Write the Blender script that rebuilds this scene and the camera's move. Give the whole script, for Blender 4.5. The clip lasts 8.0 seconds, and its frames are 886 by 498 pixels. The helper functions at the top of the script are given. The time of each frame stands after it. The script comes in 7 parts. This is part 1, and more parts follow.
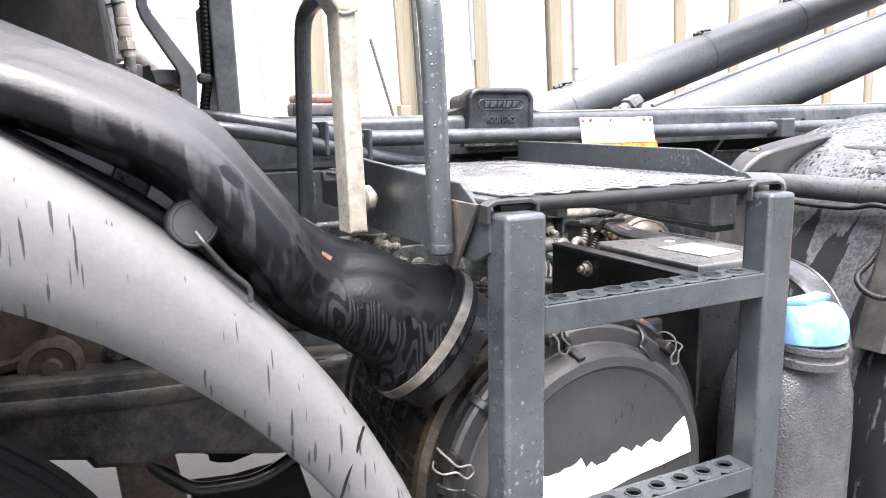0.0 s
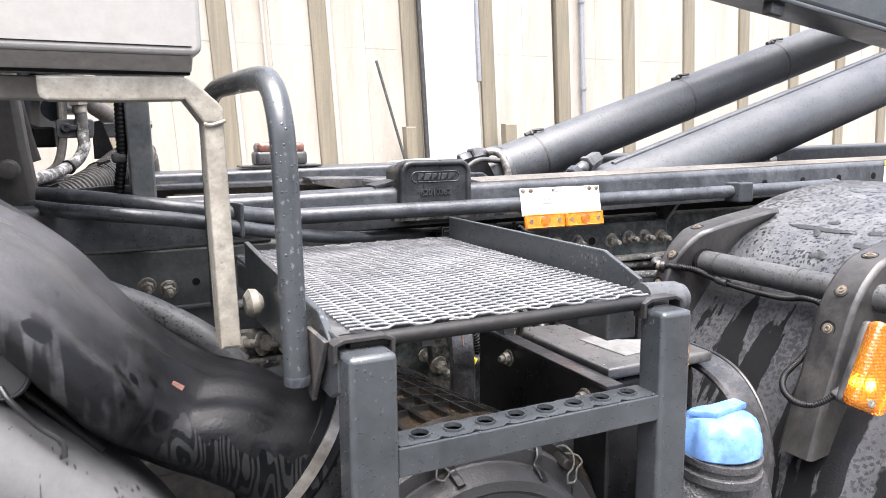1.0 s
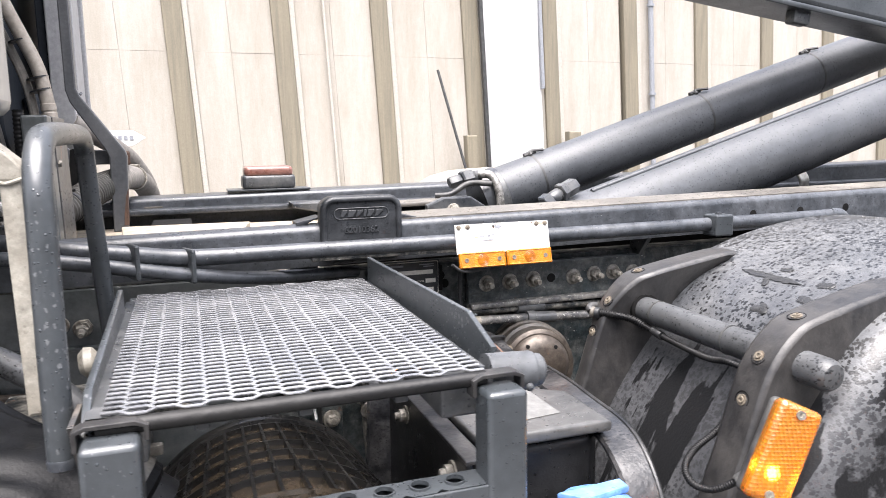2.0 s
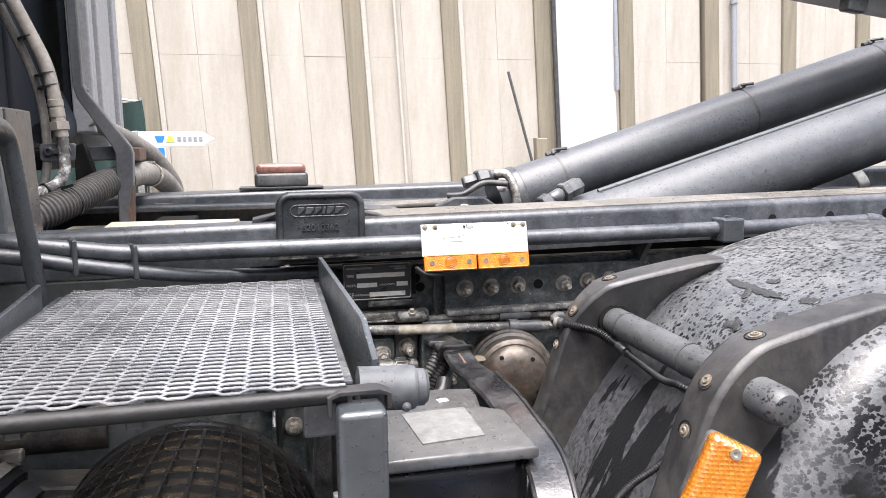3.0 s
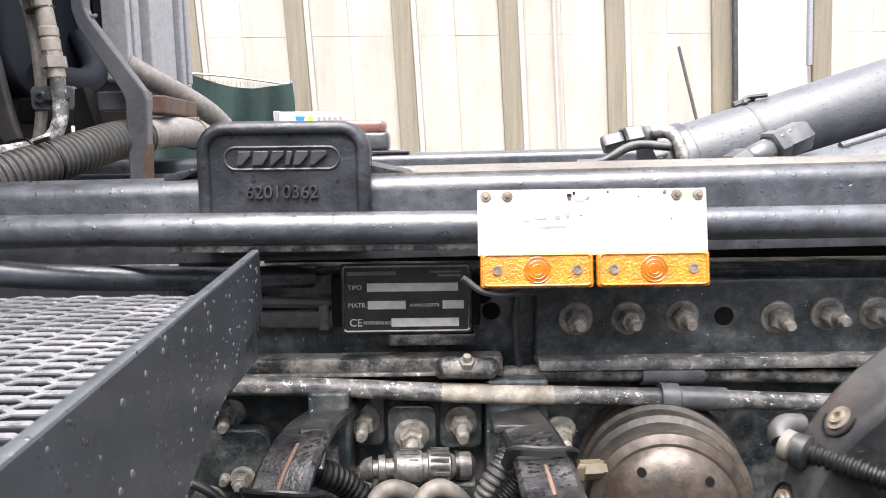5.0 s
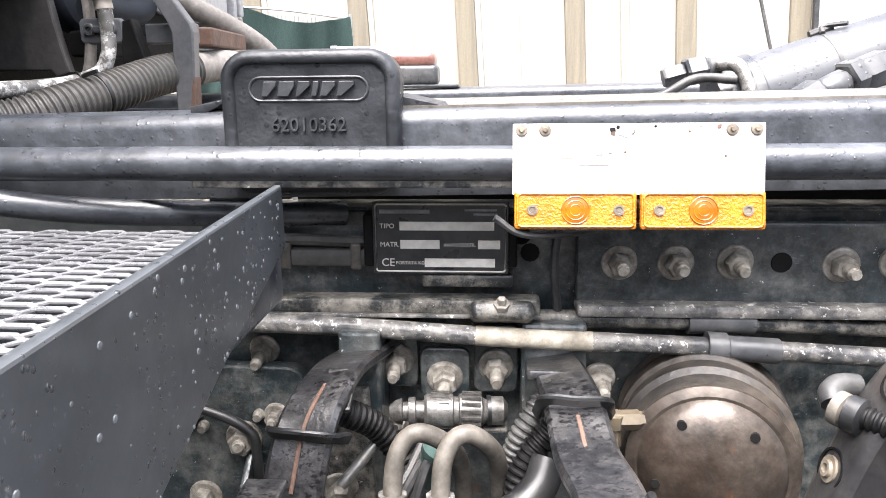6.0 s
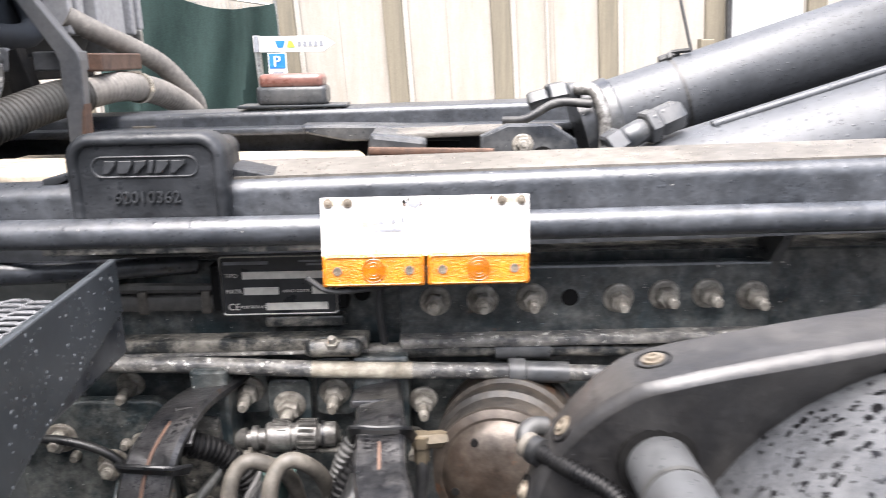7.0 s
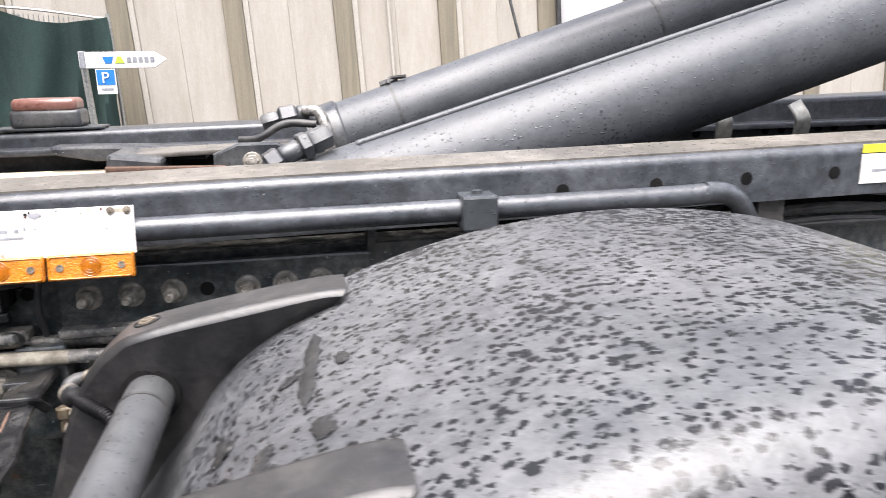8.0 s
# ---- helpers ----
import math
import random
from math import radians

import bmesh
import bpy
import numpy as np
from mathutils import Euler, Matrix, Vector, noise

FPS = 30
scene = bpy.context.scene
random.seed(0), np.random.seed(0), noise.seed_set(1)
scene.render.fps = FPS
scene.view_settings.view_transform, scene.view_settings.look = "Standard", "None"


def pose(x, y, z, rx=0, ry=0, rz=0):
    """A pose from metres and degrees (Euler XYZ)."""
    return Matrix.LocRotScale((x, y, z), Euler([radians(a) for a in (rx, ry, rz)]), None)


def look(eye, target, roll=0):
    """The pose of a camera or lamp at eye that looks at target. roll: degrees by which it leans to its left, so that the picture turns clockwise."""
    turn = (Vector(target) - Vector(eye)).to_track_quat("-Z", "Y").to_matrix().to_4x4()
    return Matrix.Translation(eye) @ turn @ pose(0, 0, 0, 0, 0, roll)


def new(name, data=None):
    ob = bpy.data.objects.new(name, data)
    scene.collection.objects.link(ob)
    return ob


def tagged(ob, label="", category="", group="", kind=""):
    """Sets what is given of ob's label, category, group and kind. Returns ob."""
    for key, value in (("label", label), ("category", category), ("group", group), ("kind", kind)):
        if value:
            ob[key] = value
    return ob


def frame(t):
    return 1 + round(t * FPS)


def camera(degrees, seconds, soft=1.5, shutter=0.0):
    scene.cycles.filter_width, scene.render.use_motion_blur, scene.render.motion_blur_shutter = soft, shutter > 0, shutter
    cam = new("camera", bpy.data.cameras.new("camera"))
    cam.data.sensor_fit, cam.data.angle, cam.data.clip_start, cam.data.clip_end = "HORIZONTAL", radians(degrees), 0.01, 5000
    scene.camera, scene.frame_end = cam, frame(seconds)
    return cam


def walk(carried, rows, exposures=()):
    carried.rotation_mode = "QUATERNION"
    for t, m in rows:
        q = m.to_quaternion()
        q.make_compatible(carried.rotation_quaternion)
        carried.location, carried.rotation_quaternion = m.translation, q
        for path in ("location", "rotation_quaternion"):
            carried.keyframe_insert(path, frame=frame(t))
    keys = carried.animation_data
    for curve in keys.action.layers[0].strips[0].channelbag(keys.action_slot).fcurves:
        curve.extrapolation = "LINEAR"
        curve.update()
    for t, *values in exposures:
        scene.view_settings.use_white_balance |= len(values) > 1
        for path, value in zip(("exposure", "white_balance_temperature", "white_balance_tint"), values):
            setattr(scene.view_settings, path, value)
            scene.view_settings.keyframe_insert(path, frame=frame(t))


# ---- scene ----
# The plan below is drawn in plan units of 0.8 m, with the road 0.13 m under plan zero.
UNIT, RISE = 0.8, 0.13
PLAN = Matrix.Translation((0, 0, RISE)) @ Matrix.Scale(UNIT, 4)
ROAD = -RISE / UNIT


def spot(p):
    """A place of the plan, in metres."""
    return PLAN @ Vector(p)


cam = camera(62.9, 8.0, soft=0.5, shutter=0.2)
PATH = [
    (0, (0.272, 0.288, 1.248), (1.157, 2.048, 0.903), -0.9),
    (0.5, (0.349, 0.247, 1.313), (1.222, 2.018, 0.994), -0.6),
    (0.7, (0.401, 0.232, 1.349), (1.256, 2.011, 1.040), -0.7),
    (1, (0.465, 0.268, 1.372), (1.319, 2.051, 1.065), -0.5),
    (1.5, (0.576, 0.287, 1.405), (1.354, 2.105, 1.107), -0.6),
    (1.8, (0.724, 0.264, 1.422), (1.419, 2.117, 1.130), -0.9),
    (2, (0.801, 0.235, 1.428), (1.457, 2.102, 1.138), -0.9),
    (2.2, (0.878, 0.207, 1.429), (1.483, 2.092, 1.143), -0.8),
    (3.5, (1.135, 0.392, 1.383), (1.511, 2.336, 1.102), -0.6),
    (4, (1.244, 0.59, 1.364), (1.542, 2.547, 1.076), -0.5),
    (4.2, (1.277, 0.684, 1.353), (1.533, 2.648, 1.074), -0.6),
    (4.5, (1.295, 0.815, 1.341), (1.489, 2.785, 1.054), -0.6),
    (4.8, (1.299, 0.920, 1.326), (1.365, 2.897, 1.030), -0.7),
    (5, (1.297, 0.979, 1.302), (1.312, 2.956, 1.004), -0.6),
    (5.2, (1.309, 1.016, 1.281), (1.262, 2.994, 0.985), -0.6),
    (6.3, (1.332, 1.016, 1.319), (1.184, 2.947, 0.818), -0.7),
    (6.5, (1.352, 1.001, 1.342), (1.214, 2.933, 0.844), -0.7),
    (6.8, (1.405, 0.970, 1.375), (1.300, 2.900, 0.863), -0.9),
    (7, (1.46, 0.922, 1.398), (1.474, 2.854, 0.879), -1.1),
    (7.2, (1.513, 0.867, 1.422), (1.646, 2.793, 0.898), -0.9),
    (7.5, (1.587, 0.799, 1.431), (1.835, 2.713, 0.907), -0.9),
    (7.8, (1.709, 0.714, 1.430), (2.027, 2.621, 0.918), -1.0),
    (8, (1.79, 0.669, 1.427), (2.143, 2.575, 0.933), -1.1),
]
EXPOSURES = [(t, stops, 6560, 14) for t, stops in ((0.0, 3.2), (0.3, 2.95), (0.6, 2.8), (1.0, 2.62), (1.5, 2.54), (3.5, 2.38), (4.5, 2.5), (5.2, 2.7), (6.4, 3.1), (7.0, 2.66), (7.5, 2.42), (8.0, 2.24))]
walk(cam, [(t, look(spot(eye), spot(target), roll)) for t, eye, target, roll in PATH], EXPOSURES)

# ---- light: a bright overcast sky ----
world = bpy.data.worlds.new("overcast")
scene.world = world
world.use_nodes = True
wn = world.node_tree
sky = wn.nodes.new("ShaderNodeTexSky")
sky.sky_type, sky.sun_disc = "NISHITA", False
sky.sun_elevation, sky.sun_rotation = radians(75), radians(198)
sky.air_density, sky.dust_density, sky.ozone_density = 1.0, 4.0, 1.0
hsv = wn.nodes.new("ShaderNodeHueSaturation")
hsv.inputs["Saturation"].default_value = 0.45
wn.links.new(sky.outputs["Color"], hsv.inputs["Color"])
wn.links.new(hsv.outputs["Color"], wn.nodes["Background"].inputs["Color"])
wn.nodes["Background"].inputs["Strength"].default_value = 0.11
sun = new("sun", bpy.data.lights.new("sun", "SUN"))
sun.data.energy, sun.data.angle, sun.data.color = 2.35, radians(60), (1.0, 0.985, 0.97)
sun.matrix_world = look((-1.5, -4.6, 13.6), (0, 0, 0))


# ---- materials ----
def links(tree, *pairs):
    for a, b in pairs:
        tree.links.new(a, b)


def node(tree, kind, **sets):
    n = tree.nodes.new(kind)
    for key, value in sets.items():
        n.inputs[key.replace("_", " ")].default_value = value
    return n


def ramp(tree, source, low, high, a=(0, 0, 0, 1), b=(1, 1, 1, 1)):
    n = tree.nodes.new("ShaderNodeValToRGB")
    n.color_ramp.elements[0].position, n.color_ramp.elements[1].position = low, high
    n.color_ramp.elements[0].color, n.color_ramp.elements[1].color = a, b
    tree.links.new(source, n.inputs["Fac"])
    return n.outputs["Color"]


def mix(tree, fac, a, b, mode="MIX"):
    n = tree.nodes.new("ShaderNodeMix")
    n.data_type, n.blend_type = "RGBA", mode
    for socket, value in ((n.inputs[0], fac), (n.inputs[6], a), (n.inputs[7], b)):
        if hasattr(value, "default_value"):
            tree.links.new(value, socket)
        else:
            socket.default_value = value
    return n.outputs[2]


def four(c):
    return (c[0], c[1], c[2], 1.0)


def coords(tree, stretch=(1, 1, 1)):
    tc = tree.nodes.new("ShaderNodeTexCoord")
    mp = tree.nodes.new("ShaderNodeMapping")
    mp.inputs["Scale"].default_value = stretch
    tree.links.new(tc.outputs["Object"], mp.inputs["Vector"])
    return mp.outputs["Vector"]


def noise_of(tree, where, scale, detail=4, rough=0.55):
    n = node(tree, "ShaderNodeTexNoise", Scale=scale, Detail=detail, Roughness=rough)
    tree.links.new(where, n.inputs["Vector"])
    return n.outputs["Fac"]


def material(name, colour, rough=0.4, metal=0.0, dirt=None, amount=0.4, dirt_scale=7.0, streak=(1, 1, 1),
             grain=90.0, bump=0.1, drops=0.0, coat=0.0, spots=None, spot_scale=55.0, spot_stretch=(1, 1, 1), spot_size=0.3,
             rust=0.0, fleck=0.0, speck=0.72, spec=0.5, drop_scale=190.0, even=0.35, crisp=0.07, scuff=0.0, coat_rough=0.12, edge=1.0, mott=0.3):
    """A worn, wet surface: base colour, larger stains, fine grain, beads of water, dark wet spots or pale painted
    glints.
    """
    m = bpy.data.materials.new(name)
    m.use_nodes = True
    tree = m.node_tree
    b = tree.nodes["Principled BSDF"]
    where = coords(tree)
    fine = noise_of(tree, where, grain, 3)
    large = noise_of(tree, coords(tree, streak), dirt_scale, 8 if edge < 1 else 6, 0.62 + 0.14 * (edge < 1))
    dark = tuple(c * speck for c in colour)
    col = mix(tree, ramp(tree, fine, 0.35, 0.7), four(colour), four(dark))
    mask = ramp(tree, large, 0.5 - 0.12 * edge, 0.5 + 0.16 * edge)
    if dirt:
        soft = node(tree, "ShaderNodeMath")
        soft.operation = "MULTIPLY"
        soft.inputs[1].default_value = amount
        links(tree, (mask, soft.inputs[0]))
        col = mix(tree, soft.outputs[0], col, four(dirt))
    if rust:
        r = ramp(tree, noise_of(tree, where, 23.0, 8, 0.7), 0.72 - rust, 0.78 - rust * 0.6)
        col = mix(tree, r, col, (0.17, 0.065, 0.022, 1))
    if fleck:
        f = ramp(tree, noise_of(tree, where, 140.0, 5, 0.7), 0.72 - fleck, 0.75 - fleck)
        col = mix(tree, f, col, (0.55, 0.54, 0.5, 1))
    if scuff:
        f = ramp(tree, noise_of(tree, coords(tree, (0.25, 1, 1.6)), 120.0, 6, 0.7), 0.74 - scuff, 0.8 - scuff)
        col = mix(tree, f, col, four(tuple(min(0.6, c * 3 + 0.05) for c in colour)))
    low, high = 1 - mott, 1 + 0.6 * mott
    cloud = ramp(tree, noise_of(tree, where, 62.0, 9, 0.72), 0.36, 0.66, (low, low, low, 1), (high, high, high, 1))
    col = mix(tree, 1.0, col, cloud, "MULTIPLY")
    rough_out = ramp(tree, large, 0.3, 0.7, (max(rough - 0.1, 0.03),) * 3 + (1,), (min(rough + 0.14, 1),) * 3 + (1,))
    height = fine
    if spots:
        v = node(tree, "ShaderNodeTexVoronoi", Scale=spot_scale, Randomness=1.0)
        wob = coords(tree, spot_stretch)
        warp = node(tree, "ShaderNodeTexNoise", Scale=spot_scale * 1.6, Detail=2)
        links(tree, (wob, warp.inputs["Vector"]))
        add = tree.nodes.new("ShaderNodeVectorMath")
        add.operation = "MULTIPLY_ADD"
        add.inputs[1].default_value = (0.006,) * 3
        links(tree, (warp.outputs["Color"], add.inputs[0]), (wob, add.inputs[2]), (add.outputs[0], v.inputs["Vector"]))
        size = node(tree, "ShaderNodeMath")
        size.operation = "MULTIPLY"
        patch = ramp(tree, noise_of(tree, where, 5.0, 3), 0.35, 0.65, (spot_size * even,) * 3 + (1,), (spot_size * 1.35,) * 3 + (1,))
        sep = tree.nodes.new("ShaderNodeSeparateColor")
        pick = ramp(tree, sep.outputs[0], 0.0, 1.0, (0.25, 0.25, 0.25, 1), (1, 1, 1, 1))
        links(tree, (v.outputs["Color"], sep.inputs[0]), (pick, size.inputs[0]), (patch, size.inputs[1]))
        less = node(tree, "ShaderNodeMath")
        less.operation = "SUBTRACT"
        links(tree, (size.outputs[0], less.inputs[0]), (v.outputs["Distance"], less.inputs[1]))
        wet = ramp(tree, less.outputs[0], 0.0, crisp)
        col = mix(tree, wet, col, four(spots))
        rough_out = mix(tree, wet, rough_out, (0.3, 0.3, 0.3, 1))
    links(tree, (col, b.inputs["Base Color"]), (rough_out, b.inputs["Roughness"]))
    b.inputs["Specular IOR Level"].default_value = spec
    b.inputs["Metallic"].default_value = metal
    b.inputs["Coat Weight"].default_value = coat
    b.inputs["Coat Roughness"].default_value = coat_rough
    bm1 = node(tree, "ShaderNodeBump", Strength=bump, Distance=0.002)
    links(tree, (height, bm1.inputs["Height"]))
    normal = bm1.outputs["Normal"]
    if drops:
        v = node(tree, "ShaderNodeTexVoronoi", Scale=drop_scale, Randomness=1.0)
        links(tree, (where, v.inputs["Vector"]))
        sep = tree.nodes.new("ShaderNodeSeparateColor")
        links(tree, (v.outputs["Color"], sep.inputs[0]))
        size = ramp(tree, sep.outputs[0], 0.7, 1.0, (0, 0, 0, 1), (0.48, 0.48, 0.48, 1))
        less = node(tree, "ShaderNodeMath")
        less.operation = "SUBTRACT"
        less.use_clamp = True
        links(tree, (size, less.inputs[0]), (v.outputs["Distance"], less.inputs[1]))
        bead = ramp(tree, less.outputs[0], 0.0, 0.05)
        gloss = mix(tree, bead, rough_out, (0.04, 0.04, 0.04, 1))
        links(tree, (gloss, b.inputs["Roughness"]))
        bm2 = node(tree, "ShaderNodeBump", Strength=min(1.0, drops * 1.2), Distance=0.003)
        links(tree, (less.outputs[0], bm2.inputs["Height"]), (normal, bm2.inputs["Normal"]))
        normal = bm2.outputs["Normal"]
    links(tree, (normal, b.inputs["Normal"]))
    return m


# the pale spots paint the sky's glints on water beads into the colour
PAINT = material("anthracite_paint", (0.031, 0.036, 0.04), 0.36, dirt=(0.056, 0.062, 0.067), amount=0.5, dirt_scale=9, spots=(0.1, 0.105, 0.11), spot_scale=170.0, spot_stretch=(1, 1, 0.8), spot_size=0.3, even=-0.1, crisp=0.14, drops=0.45, drop_scale=300.0, coat=0.35, coat_rough=0.24, scuff=0.04, mott=0.15)
PAINT_WORN = material("worn_anthracite_paint", (0.032, 0.036, 0.042), 0.36, dirt=(0.13, 0.13, 0.126), amount=0.65, dirt_scale=18, drops=0.4, coat=0.1, fleck=0.035, scuff=0.06)
RAIL_PAINT = material("rail_paint", (0.036, 0.0405, 0.047), 0.34, dirt=(0.072, 0.077, 0.085), amount=0.65, dirt_scale=9, edge=0.8, drops=0.3, drop_scale=260.0, coat=0.3, coat_rough=0.35, spec=0.45, fleck=0.02, scuff=0.03, bump=0.4, mott=0.45)
RAIL_TOP = material("worn_rail_top", (0.1, 0.092, 0.08), 0.45, dirt=(0.18, 0.166, 0.145), amount=0.7, dirt_scale=6, edge=0.6, drops=0.1, coat=0.1, scuff=0.03)
CYL_PAINT = material("cylinder_paint", (0.044, 0.048, 0.054), 0.45, dirt=(0.088, 0.093, 0.099), amount=0.55, dirt_scale=5, drops=0.6, drop_scale=240.0, spec=0.42, spots=(0.018, 0.02, 0.024), spot_scale=130.0, spot_size=0.36, even=0.2, mott=0.15, coat=0.12, coat_rough=0.35)
GRIME = material("grimy_steel", (0.022, 0.025, 0.026), 0.42, dirt=(0.23, 0.214, 0.184), amount=0.75, dirt_scale=34, edge=0.45, bump=0.9, rust=0.08, fleck=0.06, coat=0.2, scuff=0.1, spec=0.35, mott=0.5)
# near-black for black parts, and for shade painted into gaps and recesses
BLACK_AND_SHADE = material("black_and_shade", (0.004, 0.004, 0.0043), 0.65, dirt=(0.014, 0.013, 0.0115), amount=0.6, dirt_scale=16, bump=0.5, spec=0.15)
BOLT = material("dirty_zinc", (0.34, 0.32, 0.28), 0.5, 0.2, dirt=(0.12, 0.105, 0.085), amount=0.9, dirt_scale=90, bump=0.7, rust=0.05)
STEEL = material("galvanised_steel", (0.5, 0.5, 0.48), 0.35, 0.9, dirt=(0.25, 0.24, 0.2), amount=0.5, dirt_scale=30)
GRATE = material("grating_paint", (0.118, 0.12, 0.125), 0.24, dirt=(0.22, 0.221, 0.227), amount=0.7, dirt_scale=12, bump=0.3, drops=0.3, coat=0.8, coat_rough=0.15, spec=0.7, rust=0.015)
BRONZE = material("worn_chamber_steel", (0.08, 0.067, 0.056), 0.38, 0.5, dirt=(0.04, 0.026, 0.018), amount=0.7, dirt_scale=9, edge=0.6, bump=0.3, rust=0.12, scuff=0.05, spec=0.4, mott=0.4)
CHAMBER = material("chamber_paint", (0.024, 0.022, 0.02), 0.48, dirt=(0.06, 0.048, 0.036), amount=0.75, dirt_scale=20, edge=0.6, bump=0.6, rust=0.13, scuff=0.06, spec=0.4, mott=0.5)
RUBBER = material("wet_rubber", (0.008, 0.0083, 0.0092), 0.45, dirt=(0.055, 0.056, 0.059), amount=0.75, dirt_scale=4.5, streak=(1.0, 6, 6), grain=240, bump=0.2, spec=0.4, scuff=0.05, spots=(0.003, 0.003, 0.0035), spot_scale=60.0, spot_stretch=(0.5, 1.0, 0.5), spot_size=0.55, even=-0.5, crisp=0.05)
RUBBER_DRY = material("dry_rubber", (0.018, 0.0185, 0.02), 0.5, dirt=(0.1, 0.098, 0.09), amount=0.5, dirt_scale=30, bump=0.3, scuff=0.05)
BUFFER = material("buffer_rubber", (0.015, 0.017, 0.0195), 0.42, dirt=(0.042, 0.045, 0.05), amount=0.6, dirt_scale=14, bump=0.6, drops=0.2, scuff=0.05, spec=0.4, mott=0.3)
PLASTIC = material("black_plastic", (0.0055, 0.0058, 0.0066), 0.34, dirt=(0.022, 0.022, 0.023), amount=0.5, dirt_scale=11, grain=420, bump=0.12, drops=0.2, spec=0.4, scuff=0.04)
TANK = material("grained_tank_plastic", (0.05, 0.051, 0.054), 0.34, dirt=(0.09, 0.09, 0.09), amount=0.5, grain=330, bump=0.9, drops=0.3)
GUARD = material("mudguard_plastic", (0.062, 0.065, 0.07), 0.4, dirt=(0.112, 0.114, 0.116), amount=0.75, spec=0.42, dirt_scale=6, edge=0.8, grain=300, bump=0.25, spots=(0.003, 0.003, 0.0035),
                 spot_scale=175.0, spot_stretch=(0.8, 1, 1), spot_size=0.66, even=0.72, crisp=0.05, coat=0.12, coat_rough=0.3, scuff=0.02)
BRACKET = material("bracket_casting", (0.017, 0.0168, 0.0175), 0.42, dirt=(0.052, 0.0485, 0.045), amount=0.7, dirt_scale=9, edge=0.8, streak=(1, 1, 0.6), bump=0.4, scuff=0.05, spec=0.45, coat=0.15, coat_rough=0.3)
FENDER = material("fender_plastic", (0.1, 0.1, 0.101), 0.6, dirt=(0.122, 0.1215, 0.1215), amount=0.5, dirt_scale=4, grain=260, bump=0.12, speck=0.93, spec=0.22, spots=(0.03, 0.03, 0.031), spot_scale=80.0, spot_stretch=(2.8, 1.0, 0.17), spot_size=0.38, even=0.2, crisp=0.05, mott=0.08)
CAB = material("cab_paint", (0.3, 0.293, 0.282), 0.32, dirt=(0.26, 0.247, 0.228), amount=0.5, dirt_scale=5, streak=(3, 3, 0.6), coat=0.5, speck=0.95, mott=0.08)
CAB_DARK = material("cab_rear_paint", (0.015, 0.019, 0.025), 0.6, spec=0.2, dirt=(0.028, 0.033, 0.04), amount=0.5, dirt_scale=3, mott=0.1)
CAB_LOW = material("grimy_cab_paint", (0.34, 0.325, 0.305), 0.45, dirt=(0.24, 0.225, 0.205), amount=0.6, dirt_scale=6, streak=(0.4, 2, 2), mott=0.15)
CREAM = material("cream_paint", (0.37, 0.35, 0.3), 0.45, dirt=(0.2, 0.18, 0.146), amount=0.75, dirt_scale=16, edge=0.7, drops=0.25, bump=0.4, scuff=0.03, mott=0.25)
WOOD = material("pale_board", (0.55, 0.47, 0.36), 0.5, dirt=(0.38, 0.32, 0.25), amount=0.5, dirt_scale=12, streak=(0.3, 3, 3), bump=0.3)
WHITE = material("white_enamel", (0.78, 0.765, 0.73), 0.35, dirt=(0.6, 0.57, 0.51), amount=0.5, dirt_scale=15, mott=0.1, rust=0.105)
AMBER = material("amber_reflector", (0.52, 0.165, 0.006), 0.2, dirt=(0.6, 0.215, 0.013), amount=0.6, dirt_scale=90, grain=500, bump=0.6, coat=0.4)
AMBER_DARK = material("amber_ring", (0.33, 0.1, 0.004), 0.22)
BLACKPLATE = material("engraved_plate", (0.022, 0.024, 0.026), 0.3, dirt=(0.05, 0.05, 0.05), amount=0.5, dirt_scale=30)
SILVER = material("engraved_silver", (0.8, 0.77, 0.7), 0.45, 0.0, dirt=(0.48, 0.45, 0.4), amount=0.4, dirt_scale=40, mott=0.08)
BUFFER_WORN = material("worn_rubber_edge", (0.045, 0.048, 0.052), 0.4, dirt=(0.022, 0.024, 0.027), amount=0.8, dirt_scale=60, bump=0.4)
COVER = material("filter_cover_plastic", (0.03, 0.03, 0.031), 0.45, dirt=(0.05, 0.05, 0.05), amount=0.6, dirt_scale=7, grain=300, bump=0.3, spots=(0.008, 0.008, 0.008), spot_scale=120.0, spot_stretch=(1, 1, 0.35), spot_size=0.24, even=0.3, mott=0.1)
DUSTY = material("dusty_black_plastic", (0.04, 0.0375, 0.0355), 0.55, dirt=(0.085, 0.079, 0.072), amount=0.7, dirt_scale=9, streak=(2, 2, 0.6), bump=0.4, scuff=0.05, mott=0.2)
FRAME = material("frame_paint", (0.025, 0.036, 0.04), 0.36, dirt=(0.165, 0.164, 0.15), amount=0.55, dirt_scale=22, edge=0.6, bump=0.9, rust=0.07, fleck=0.05, coat=0.35, scuff=0.1, mott=0.55)
WEB = material("blue_grey_frame_paint", (0.062, 0.071, 0.074), 0.36, dirt=(0.11, 0.117, 0.116), amount=0.6, dirt_scale=9, streak=(0.4, 1, 1.5), bump=0.3, rust=0.01, coat=0.3, scuff=0.06)
GREY_PANEL = material("grey_panel", (0.33, 0.336, 0.35), 0.4, dirt=(0.4, 0.397, 0.39), amount=0.5, dirt_scale=6, streak=(3, 3, 0.4), bump=0.15, mott=0.12)
SCREW = material("rusty_screw", (0.2, 0.175, 0.135), 0.5, 0.2, dirt=(0.09, 0.065, 0.045), amount=0.8, dirt_scale=120, bump=0.3)
